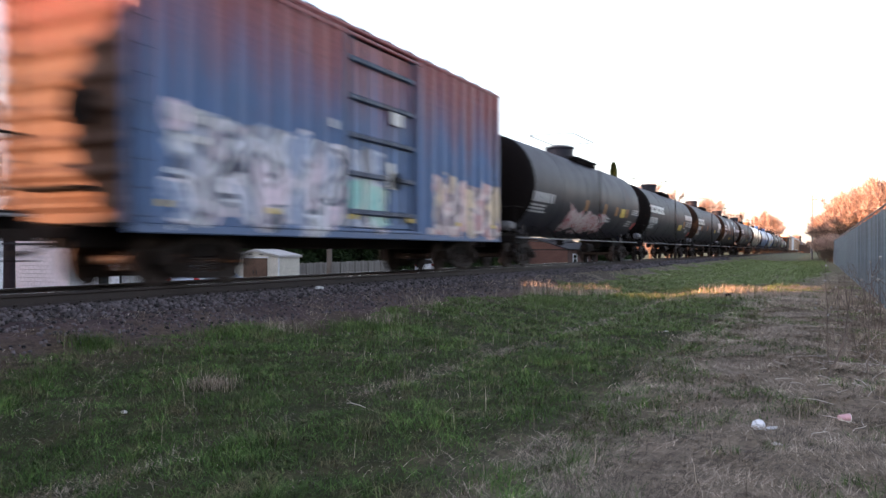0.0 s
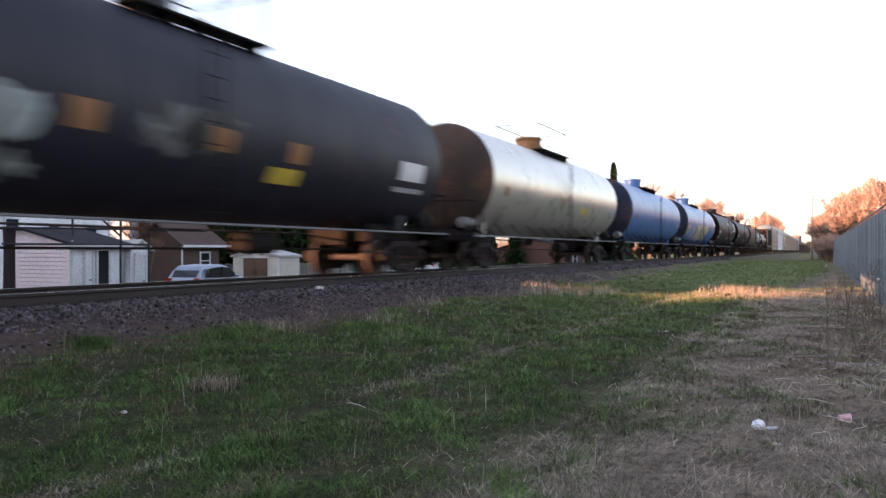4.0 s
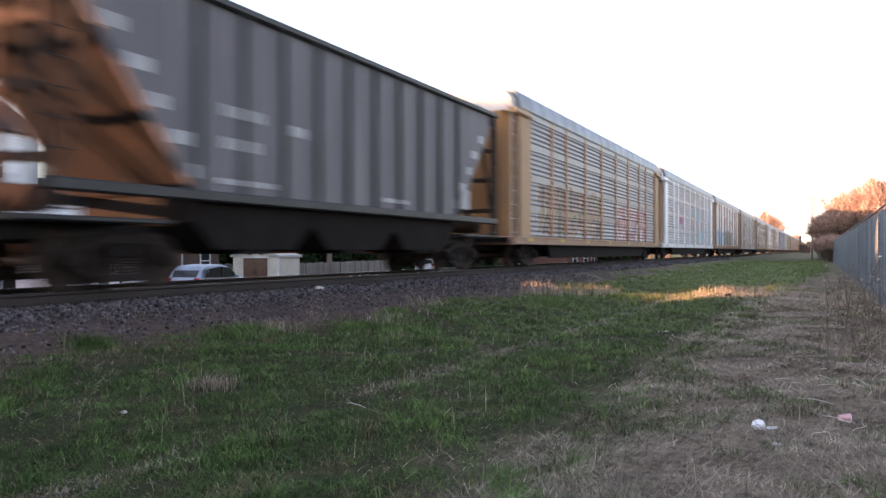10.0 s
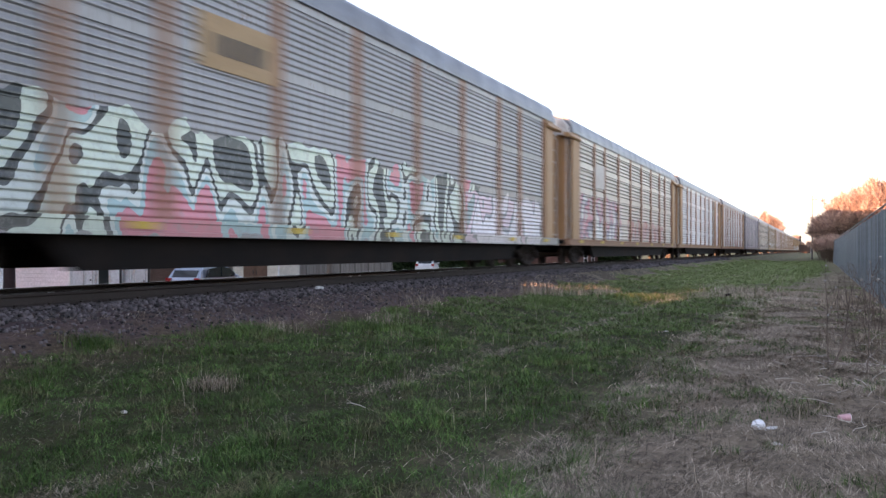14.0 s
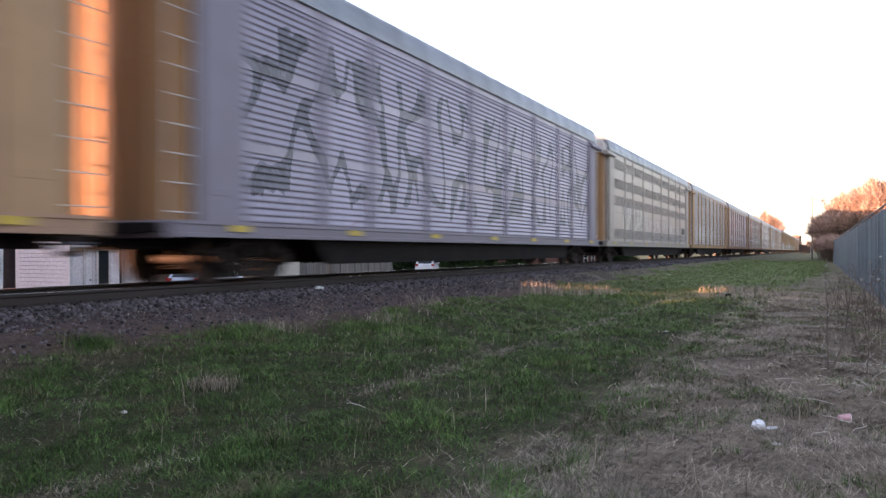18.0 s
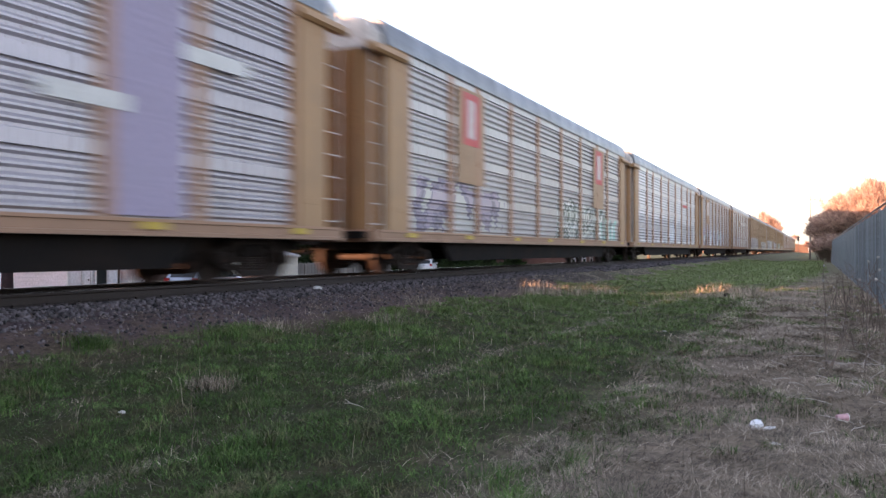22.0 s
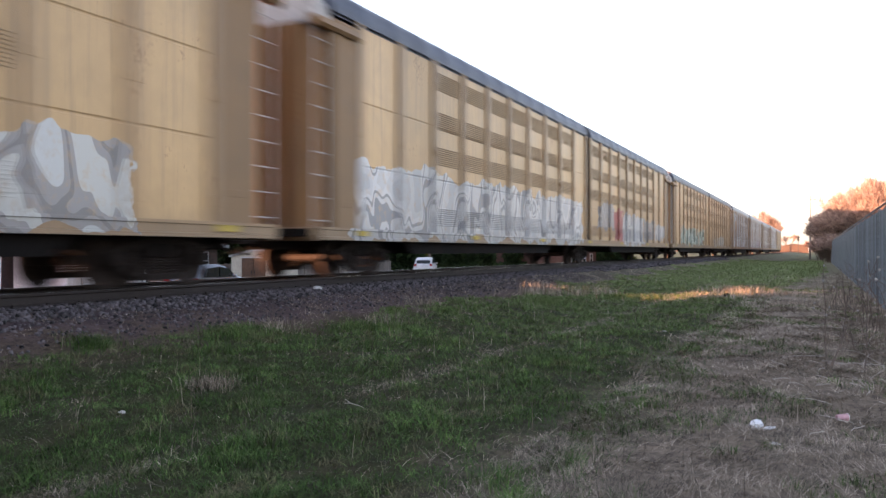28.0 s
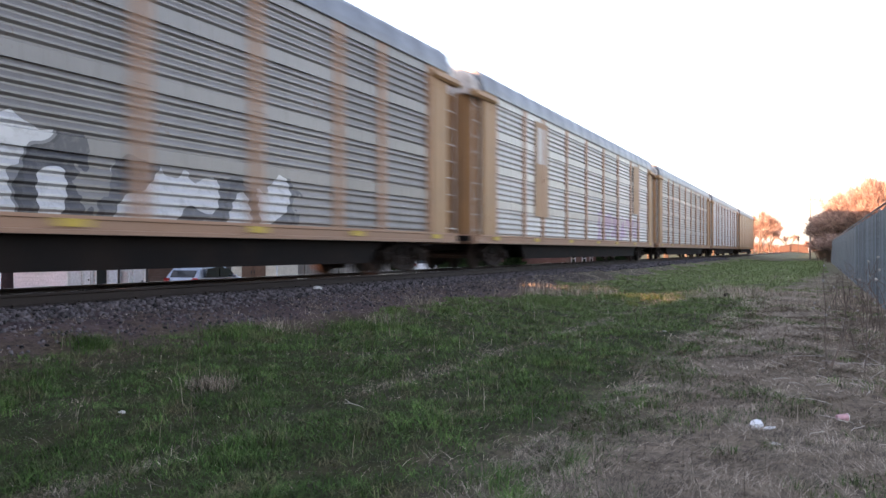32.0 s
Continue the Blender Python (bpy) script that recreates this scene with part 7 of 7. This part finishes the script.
tank_car(45.2, 65.4, "black tank car with a large white company panel", black_2, head=head_dark, r=1.7, zc=2.82,
         decals=marks(("logo", .023, .289, 0, 15), ("number", .028, .161, -21, -9), ("data", .044, .139, -33, -22), ("field", .768, .954, -1, 11), ("placard", .632, .708, -28, -15), ("patch", .74, .77, -22, -6),
                      ("data", .80, .868, -17, -4), ("data", .882, .95, -18, -3), ("box", .82, .865, -33, -24), ("line", .752, .8, -23, -20), ("red", .958, .978, -42, -30)))
tank_car(65.4, 85.3, "black tank car with white panel and orange repair patches", black_2, head=head_black, r=1.7, zc=2.82,
         decals=marks(("logo", .033, .251, -3, 12), ("number", .04, .139, -19, -9), ("data", .047, .141, -33, -22), ("patch", -.01, .012, -30, -6), ("patch", .152, .184, -20, -6), ("patch", .366, .392, -18, -4),
                      ("placard", .667, .716, -21, -11), ("notice", .836, .944, -4, 13), ("line", .804, .923, -16, -12), ("line", .804, .9, -10, -6)))
tank_car(85.3, 105.2, "black tank car with grey repainted fields", black_2, head=head_black, r=1.7, zc=2.82,
         decals=marks(("logo", .025, .18, -2, 13), ("number", .055, .152, -23, -11), ("data", .058, .15, -36, -25), ("patch", .004, .03, -36, -6), ("patch", .196, .219, -19, -6), ("patch", .347, .373, -19, -6), ("patch", .502, .529, -19, -6),
                      ("field", .23, .34, -3, 34), ("placard", .387, .44, -36, -25), ("stripe", .58, .66, -6, 35), ("stripe", .72, .97, -2, 7), ("data", .769, .87, -30, -20)))
tank_car(105.2, 125.7, "black tank car with a white panel and grey sprayed lettering", black_3, head=head_black, r=1.7, zc=2.82,
         decals=marks(("logo", .017, .219, -1, 14), ("number", .045, .142, -25, -14), ("data", .054, .134, -37, -27), ("patch", -.01, .022, -44, -9), ("patch", .187, .214, -21, -7), ("patch", .345, .37, -21, -7), ("patch", .494, .522, -21, -8),
                      ("patch", .61, .637, -21, -8), ("placard", .586, .635, -36, -25), ("notice", .845, .91, -20, -5), ("line", .84, .92, -30, -26)))
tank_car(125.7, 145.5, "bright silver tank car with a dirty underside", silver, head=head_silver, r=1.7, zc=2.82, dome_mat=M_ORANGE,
         decals=marks(("patch", .1, .12, -18, -8), ("patch", .45, .47, -18, -8), ("data", .86, .95, -22, -10), ("placard", .62, .66, -26, -16)))
tank_car(145.5, 165.0, "plain blue tank car with small patches", blue, head=head_blue, r=1.68, zc=2.78,
         decals=marks(("patch", .1, .12, -16, -8), ("patch", .45, .47, -16, -8), ("patch", .55, .565, -16, -10), ("data", .9, .96, -20, -10)))
tank_car(165.0, 185.6, "blue tank car sprayed with cream lettering", blue_tag, head=head_blue, r=1.68, zc=2.78, top_bar=True, rail_h=0.75,
         decals=marks(("number", .058, .163, -19, -9), ("line", .065, .153, -27.5, -23.5), ("line", .094, .16, -34.5, -30), ("patch", .002, .029, -36, -3), ("patch", .186, .205, -24, -13), ("patch", .319, .337, -23, -12),
                      ("placard", .694, .735, -16, -7), ("box", .824, .879, -14, 2), ("data", .889, .972, -22, -2), ("notice", .9, .96, 0, 9)))
tank_car(185.6, 205.4, "black tank car with a long roof walkway and white marks", black_2, head=head_dark, r=1.7, zc=2.8, long_walk=True,
         decals=marks(("number", .05, .16, -18, -8), ("data", .05, .15, -34, -24), ("patch", .382, .413, -16, -2), ("patch", .557, .588, -16, -2), ("patch", .667, .697, -16, -2), ("placard", .515, .565, -37, -26), ("patch", .595, .64, -37, -26),
                      ("notice", .545, .58, 9, 27), ("notice", .735, .755, -12, -4), ("stripe", .885, .945, -2, 29), ("line", .787, .875, -5, 3), ("line", .669, .732, -29, -25), ("data", .785, .879, -37, -22)))
tank_car(205.4, 225.4, "black tank car with small white marks", black_2, head=head_dark, r=1.7, zc=2.82,
         decals=marks(("number", .035, .162, -20, -11), ("data", .023, .128, -37, -27), ("patch", .148, .178, -11, -1), ("placard", .58, .625, -40, -28), ("patch", .642, .667, -17, -1), ("patch", .775, .799, -14, 0),
                      ("data", .8, .855, -18, -6), ("data", .782, .841, -40, -27), ("box", .868, .928, -17, 6), ("line", .66, .723, -30, -27), ("red", .885, .906, -50, -39)))
tank_car(225.4, 244.1, "grey tank car with a rusted red back", rusty, head=head_red, r=1.68, zc=2.82, dome_mat=M_PALE,
         decals=marks(("orange_number", .02, .156, -16, -7), ("placard", .338, .382, -12, -3), ("notice", .142, .17, -6, 2), ("notice", .9, .985, -2, 17), ("line", .86, .94, -20, -16)))
tank_car(244.1, 255.6, "short blue-grey tank car with yellow placards", grey_tank, head=head_tan, r=1.32, zc=2.55, short=0.85, rail_h=0.72, dome_r=0.42,
         decals=marks(("tan", .137, .176, -18, 7), ("number", .203, .376, -24, -10), ("data", .218, .355, -46, -34), ("tan", .365, .4, -14, 3), ("tan", .495, .53, -14, 3), ("placard", .74, .825, -18, -4), ("data", .924, .99, -15, 8)))
tank_car(255.6, 269.2, "short dark grey tank car with a white belt", dark_tank, head=head_dark, r=1.32, zc=2.55, short=0.85, rail_h=0.62, dome_r=0.6,
         decals=marks(("stripe", .14, .19, -4, 40), ("number", .221, .406, -11, 2), ("data", .241, .379, -28, -15), ("stripe", .545, .6, -6, 50), ("placard", .645, .715, -28, -14), ("notice", .87, .97, -5, 14), ("tan", .44, .47, -10, 6)))
hop_paint = paint("dark_hopper_paint", (0.1, 0.094, 0.108), 0.6, 0.12, streak=0.75, dirt=(0.24, 0.225, 0.235))
hopper_car(269.2, 287.1, "black open-top hopper car with pale streaks between posts", hop_paint)

tan_post = paint("tan_post_paint", (0.36, 0.205, 0.125), 0.6, 0.28)
brown_post = paint("brown_post_paint", (0.26, 0.13, 0.07), 0.6, 0.28)
white_post = paint("white_post_paint", (0.86, 0.86, 0.9), 0.55, 0.08)
door_brown = paint("gold_brown_door_paint", (0.27, 0.135, 0.05), 0.65, 0.2)
yellow_post = paint("yellow_rack_paint", (0.33, 0.19, 0.08), 0.6, 0.1)
ochre_post = paint("shaded_post_paint", (0.27, 0.16, 0.075), 0.6, 0.15)
gold_bay = paint("gold_end_bay_paint", (0.36, 0.215, 0.105), 0.6, 0.22)
beige_post = paint("beige_post_paint", (0.31, 0.275, 0.25), 0.55, 0.08)
purple_post = paint("purple_post_paint", (0.19, 0.17, 0.22), 0.6, 0.08)


def rack_paint(name, base, tags=(), rust=0.06, streak=0.25, metal=0.3, vary=0.2):
    return paint(name, gray(base, 1.12), 0.46, rust, tags, metal=metal, streak=streak, vary=vary, spec=0.55)


JOINT, PITCH_M = 287.1, 27.87


def at_joint(k):
    return JOINT + PITCH_M * k


RACKS = [
    ("silver autorack with red sprayed lettering low on its sides", rack_paint("silver_rack_red", (0.21, 0.205, 0.21), ((-10.5, -1.0, 1.2, 3.0, ((0.16, 0.07, 0.045), (0.26, 0.15, 0.09), (0.1, 0.05, 0.035), (0.2, 0.19, 0.1), (0.2, 0.09, 0.06), (0.05, 0.045, 0.04)), 2.0), (1.5, 9.5, 1.1, 2.8, ((0.28, 0.1, 0.1), (0.4, 0.36, 0.36), (0.17, 0.05, 0.06), (0.3, 0.12, 0.12)), 1.6))), tan_post, "rib", ()),
    ("white autorack with grey panels and faint sprayed colours", rack_paint("white_rack", (0.36, 0.36, 0.375), ((-6.6, -4.3, 2.5, 2.95, (MAG, (0.5, 0.18, 0.34)), 0.6), (-1.4, 1.6, 2.3, 3.0, ((0.5, 0.42, 0.3), (0.45, 0.2, 0.28), (0.5, 0.45, 0.48), (0.35, 0.45, 0.2)), 1.4), (1.8, 4.2, 3.0, 3.9, ((0.3, 0.42, 0.5), (0.4, 0.46, 0.5)), 1.0), (4.4, 7.0, 1.2, 2.2, ((0.3, 0.45, 0.52), (0.4, 0.46, 0.5)), 1.0), (4.4, 7.0, 2.3, 3.0, ((0.5, 0.3, 0.38), (0.5, 0.45, 0.42)), 1.3))), white_post, "slat", ()),
    ("silver autorack sprayed with blue and green letters", rack_paint("silver_rack_blue", (0.58, 0.59, 0.6), ((-10.8, -4.2, 1.1, 2.5, (SKY_, (0.08, 0.22, 0.42), SKY_, (0.3, 0.5, 0.65)), 0.8), (-3.6, 3.8, 1.1, 2.6, (GRN, (0.3, 0.2, 0.17), GRN, (0.07, 0.2, 0.12)), 1.0), (5.5, 10.5, 1.1, 2.2, (SKY_, YEL, WHT, SKY_), 1.0))), tan_post, "rib",
     (("logo_mark", -3.0, -2.5, 3.5, 4.1, M_RED, 0), ("logo_mark", 2.5, 3.0, 3.5, 3.9, M_RED, 0))),
    ("grey autorack with tall white sprayed letters", rack_paint("grey_rack_white", (0.25, 0.25, 0.255), ((-12, 5.5, 0.7, 2.55, ((0.07, 0.08, 0.08), (0.5, 0.57, 0.5), (0.48, 0.55, 0.49), (0.07, 0.08, 0.08), (0.5, 0.55, 0.53), (0.3, 0.42, 0.44), (0.5, 0.2, 0.24)), 1.25), (4.5, 11.2, 0.7, 2.3, ((0.55, 0.52, 0.56), (0.56, 0.54, 0.58), (0.5, 0.4, 0.46), (0.2, 0.26, 0.26)), 1.0))), brown_post, "fine",
     (("yellow_plate", -6.4, -4.2, 3.6, 4.5, M_YPLATE, 0), ("plate_bars", -6.0, -4.6, 3.85, 4.2, M_BLACK, 6))),
    ("silver autorack with pink and white sprayed letters", rack_paint("silver_rack_pink", (0.44, 0.42, 0.39), ((-11.5, -3.5, 1.1, 2.9, ((0.42, 0.4, 0.42), PNK, (0.3, 0.3, 0.38), WHT), 1.1), (-2, 9, 1.1, 2.2, ((0.36, 0.15, 0.15), (0.4, 0.38, 0.36), (0.36, 0.22, 0.22)), 1.2))), brown_post, "slat",
     (("pale_plate", -9.0, -7.0, 3.4, 4.5, M_PALE, 0),)),
    ("pale autorack with wide open slats between tan posts", rack_paint("pale_rack", (0.62, 0.63, 0.65), (), 0.05, 0.15), tan_post, "slat", (("tan_panel", 8.0, 9.6, 1.1, 5.2, M_TAN, 0),)),
    ("grey autorack with white and red sprayed letters", rack_paint("grey_rack_red", (0.44, 0.45, 0.47), ((-11.4, 11.5, 0.9, 1.35, (TEAL, (0.16, 0.36, 0.36), TEAL, (0.4, 0.3, 0.2)), 1.2), (-11.4, -1.0, 1.15, 2.25, (WHT, (0.2, 0.05, 0.08), WHT, (0.5, 0.5, 0.52), WHT, (0.24, 0.06, 0.09)), 1.3), (0.0, 11.5, 1.1, 1.95, (WHT, (0.3, 0.06, 0.09), WHT, (0.52, 0.52, 0.55), WHT, (0.2, 0.3, 0.32)), 1.4))), tan_post, "rib",
     (("sign_field", -6.2, -3.8, 3.8, 4.3, M_WHITE, 0), ("sign_bars", -6.0, -4.0, 3.95, 4.15, M_BLACK, 7))),
    ("purple-grey autorack with huge dark sprayed letters", rack_paint("purple_rack", (0.22, 0.2, 0.26), ((-11.8, 11.8, 1.6, 4.7, ((0.26, 0.235, 0.3), (0.24, 0.22, 0.28), (0.09, 0.088, 0.112), (0.25, 0.23, 0.29)), 0.95),), 0.03, 0.15), purple_post, "fine", ()),
    ("beige-grey autorack with white and red sprayed letters", rack_paint("beige_rack", (0.32, 0.285, 0.26), ((-9.5, -4.5, 1.5, 2.9, ((0.42, 0.42, 0.4), (0.3, 0.28, 0.25), (0.43, 0.42, 0.42), (0.2, 0.19, 0.18)), 2.2), (-3.6, 8.6, 1.2, 2.3, ((0.34, 0.31, 0.28), (0.38, 0.42, 0.44), (0.3, 0.18, 0.17), (0.42, 0.42, 0.42), (0.26, 0.24, 0.22)), 2.2))), beige_post, "smooth",
     (("black_smear", 9.6, 11.0, 1.75, 2.2, M_BLACK, 0),)),
    ("brown-grey autorack with one row of white letters", rack_paint("brown_rack", (0.2, 0.19, 0.195), ((-10.5, 2.8, 1.35, 2.7, ((0.2, 0.19, 0.195), (0.42, 0.42, 0.42), (0.2, 0.19, 0.195), (0.4, 0.4, 0.4)), 0.7),)), yellow_post, "rib", ()),
    ("pink-grey autorack with pale patches", rack_paint("pink_rack", (0.38, 0.36, 0.4), ((-11.6, -10.6, 1.3, 3.4, ((0.46, 0.42, 0.48), (0.45, 0.16, 0.22), (0.46, 0.42, 0.48)), 0.8), (-9.8, -3.0, 2.0, 4.4, ((0.46, 0.42, 0.48), (0.46, 0.42, 0.48), (0.42, 0.2, 0.26), (0.46, 0.42, 0.48)), 0.6),), 0.05, 0.2), tan_post, "slat",
     (("lilac_panel", 7.05, 8.65, 1.1, 5.2, M_LILAC, 0), ("notice", -11.4, -10.7, 4.0, 4.2, M_WHITE, 0), ("notice", -11.4, -10.7, 2.9, 3.1, M_WHITE, 0), ("notice", -10.2, -8.4, 2.0, 2.25, M_WHITE, 0), ("notice", 6.0, 7.5, 2.6, 2.85, M_WHITE, 0), ("notice", 8.6, 10.2, 3.6, 3.85, M_WHITE, 0))),
    ("grey autorack with two tan panels bearing red marks", rack_paint("grey_rack_teal", (0.36, 0.35, 0.36), ((-11.0, -5.0, 1.1, 2.4, ((0.3, 0.26, 0.34), (0.2, 0.18, 0.25), (0.4, 0.4, 0.4)), 1.2), (1.0, 9.6, 1.0, 2.6, ((0.06, 0.1, 0.085), WHT, (0.1, 0.14, 0.12), (0.5, 0.55, 0.54), (0.25, 0.27, 0.27)), 1.5), (7.8, 11.0, 1.0, 2.0, (WHT, TEAL, (0.2, 0.22, 0.22)), 1.3))), tan_post, "slat",
     (("tan_panel", -8.6, -6.6, 2.5, 5.2, M_TAN, 0), ("tan_panel", 6.3, 8.3, 2.5, 5.2, M_TAN, 0), ("logo_mark", -8.2, -7.0, 3.6, 5.1, M_RED, 0), ("logo_mark", 6.7, 7.9, 3.6, 5.1, M_RED, 0), ("logo_bars", -7.9, -7.3, 3.8, 4.9, M_WHITE, 2), ("logo_bars", 7.0, 7.6, 3.8, 4.9, M_WHITE, 2))),
    ("silver autorack with grey smudged lettering", rack_paint("silver_rack_smudged", (0.5, 0.5, 0.51), ((-12, 11, 1.2, 2.6, ((0.3, 0.3, 0.33), (0.36, 0.36, 0.38), (0.28, 0.28, 0.31)), 1.0), (-1, 1.4, 1.3, 2.3, ((0.55, 0.58, 0.62), (0.4, 0.46, 0.55)), 1.2))), tan_post, "rib", (("red_stripe", 4.8, 7.0, 3.8, 4.0, M_RED, 0),)),
    ("silver autorack with maroon and white sprayed letters", rack_paint("silver_rack_maroon", (0.25, 0.235, 0.23), ((-11.8, 6.0, 1.0, 2.5, ((0.52, 0.52, 0.56), (0.15, 0.2, 0.36), (0.36, 0.2, 0.3), (0.3, 0.5, 0.52), (0.56, 0.56, 0.58), (0.1, 0.09, 0.12)), 1.0),)), tan_post, "rib",
     (("tan_panel", -8.8, -7.2, 3.0, 5.2, M_TAN, 0), ("logo_mark", -8.5, -7.5, 3.8, 5.0, M_PALE, 0))),
    ("grey slatted autorack with a yellow plate", rack_paint("grey_rack_plain", (0.38, 0.37, 0.35), ((-11, -2, 1.1, 2.2, ((0.4, 0.36, 0.38), (0.3, 0.3, 0.35), (0.45, 0.44, 0.45)), 1.1), (6, 9, 1.2, 2.6, ((0.5, 0.5, 0.52), (0.35, 0.35, 0.36)), 0.9))), tan_post, "rib",
     (("yellow_plate", -4.6, -2.4, 3.6, 4.4, M_YPLATE, 0), ("plate_bars", -4.4, -2.6, 3.9, 4.1, M_BLACK, 8))),
]
for k, (lab, pan, post, style, plates) in enumerate(RACKS):
    autorack(at_joint(k), at_joint(k + 1), lab, pan, post, style, sill=pan if k == 3 else None, plates=plates, end=door_brown, bay=None if post in (white_post, purple_post, beige_post) else gold_bay, louvres=M_SIDERAIL if style == "smooth" else None)

GREYS = ((0.4, 0.4, 0.42), (0.48, 0.47, 0.48), (0.54, 0.53, 0.54), (0.5, 0.49, 0.5), (0.24, 0.24, 0.26), (0.46, 0.45, 0.46))
SMOKE = ((0.24, 0.22, 0.22), (0.3, 0.28, 0.28), (0.2, 0.18, 0.18))
YELLOW_RACKS = [   # ends, label, sprayed fields that run over panels, posts and sill
    (705.15, 749.2, "yellow two-unit articulated autorack with grey sprayed letters", "grey_letters",
     ((-19.5, -4, 0.85, 2.6, GREYS, 1.3), (5, 18, 0.85, 2.2, ((0.5, 0.49, 0.47), (0.3, 0.28, 0.28), (0.5, 0.5, 0.5)), 1.3))),
    (749.2, 792.4, "yellow two-unit articulated autorack with white letters and a red block", "white_letters",
     ((-19.6, -0.9, 0.85, 2.6, GREYS, 1.3), (1.8, 5.1, 1.6, 2.8, SMOKE, 1.0), (5.2, 7.1, 1.1, 2.6, ((0.4, 0.075, 0.075), (0.43, 0.1, 0.1), (0.3, 0.06, 0.06), (0.42, 0.09, 0.09)), 0.6),
      (7.1, 12.4, 0.85, 2.5, GREYS, 1.2), (12.5, 15.5, 1.1, 2.3, SMOKE, 0.8), (16.1, 19.0, 1.2, 2.2, GREYS, 1.4))),
    (792.4, 835.6, "yellow two-unit articulated autorack with pale green letters", "green_letters",
     ((-17, -3, 1.0, 2.3, ((0.42, 0.48, 0.43), (0.14, 0.18, 0.15), (0.45, 0.52, 0.46), (0.3, 0.2, 0.12)), 1.1), (4, 14, 1.0, 2.0, ((0.48, 0.47, 0.44), (0.4, 0.27, 0.15), (0.4, 0.38, 0.36)), 1.2))),
]
for a, b, lab, code, sprayed in YELLOW_RACKS:
    # the post paint is the panel yellow, darkened for the shading on the posts
    autorack(a, b, lab, rack_paint("yellow_rack_" + code, (0.47, 0.305, 0.15), sprayed, 0.1, 0.25, 0.22), rack_paint("shaded_post_" + code, (0.29, 0.18, 0.09), sprayed, 0.15, 0.25, 0.1), "smooth",
             roof=M_NAVYROOF, units=2, louvres=M_LOUVRE, tread=1.8, end=door_brown, bay=ochre_post, plates=(("notice", -20.3, -19.6, 1.5, 2.0, M_WHITE, 0),))
TAIL = [
    ("silver autorack with white sprayed letters and a tan panel", rack_paint("silver_rack_tail", (0.2, 0.19, 0.185), ((-11.5, 0.4, 1.0, 2.2, ((0.5, 0.5, 0.52), (0.47, 0.47, 0.49), (0.07, 0.07, 0.08), (0.5, 0.5, 0.52)), 0.8), (0.8, 5.4, 1.0, 1.8, ((0.45, 0.45, 0.47), (0.1, 0.1, 0.11), (0.46, 0.46, 0.48)), 0.9))), tan_post, "rib", (("tan_panel", -9.2, -7.4, 2.9, 5.1, M_TAN, 0), ("logo_mark", -9.0, -7.6, 4.2, 5.0, M_WHITE, 0), ("logo_bars", -8.8, -7.8, 4.35, 4.8, M_SIGNBLUE, 3))),
    ("silver autorack with pale panels and purple lettering", rack_paint("silver_rack_purple", (0.42, 0.41, 0.4), ((0.5, 10.0, 1.2, 2.3, ((0.3, 0.2, 0.33), (0.42, 0.41, 0.4), (0.34, 0.24, 0.36)), 1.3),)), tan_post, "rib", (("tan_panel", -8.6, -7.0, 1.8, 5.2, M_TAN, 0), ("logo_mark", -8.3, -7.3, 3.7, 5.0, M_PALE, 0), ("tan_panel", 8.2, 9.6, 2.6, 5.2, M_TAN, 0))),
    ("silver autorack with weathered slats", rack_paint("silver_rack_worn", (0.39, 0.38, 0.37)), tan_post, "slat", ()),
    ("silver autorack with fine pressed panels", rack_paint("silver_rack_fine", (0.45, 0.45, 0.46)), tan_post, "rib", ()),
    ("plain buff autorack at the end of the train", rack_paint("buff_rack", (0.4, 0.31, 0.2)), yellow_post, "smooth", ()),
]
for k, (lab, pan, post, style, plates) in enumerate(TAIL):
    ends = (835.6, 862.6, 892.1, 920.3, 949.8, 977.2)
    autorack(ends[k], ends[k + 1], lab, pan, post, style, plates=plates, end=door_brown, bay=gold_bay)

# ---- what moves ----


def motions():
    for car, y in CARS:
        walk(car, [(0.0, pose(TRACK_X, y, RAIL_Z)), (SECONDS, pose(TRACK_X, y - SPEED * SECONDS, RAIL_Z))])


motions()
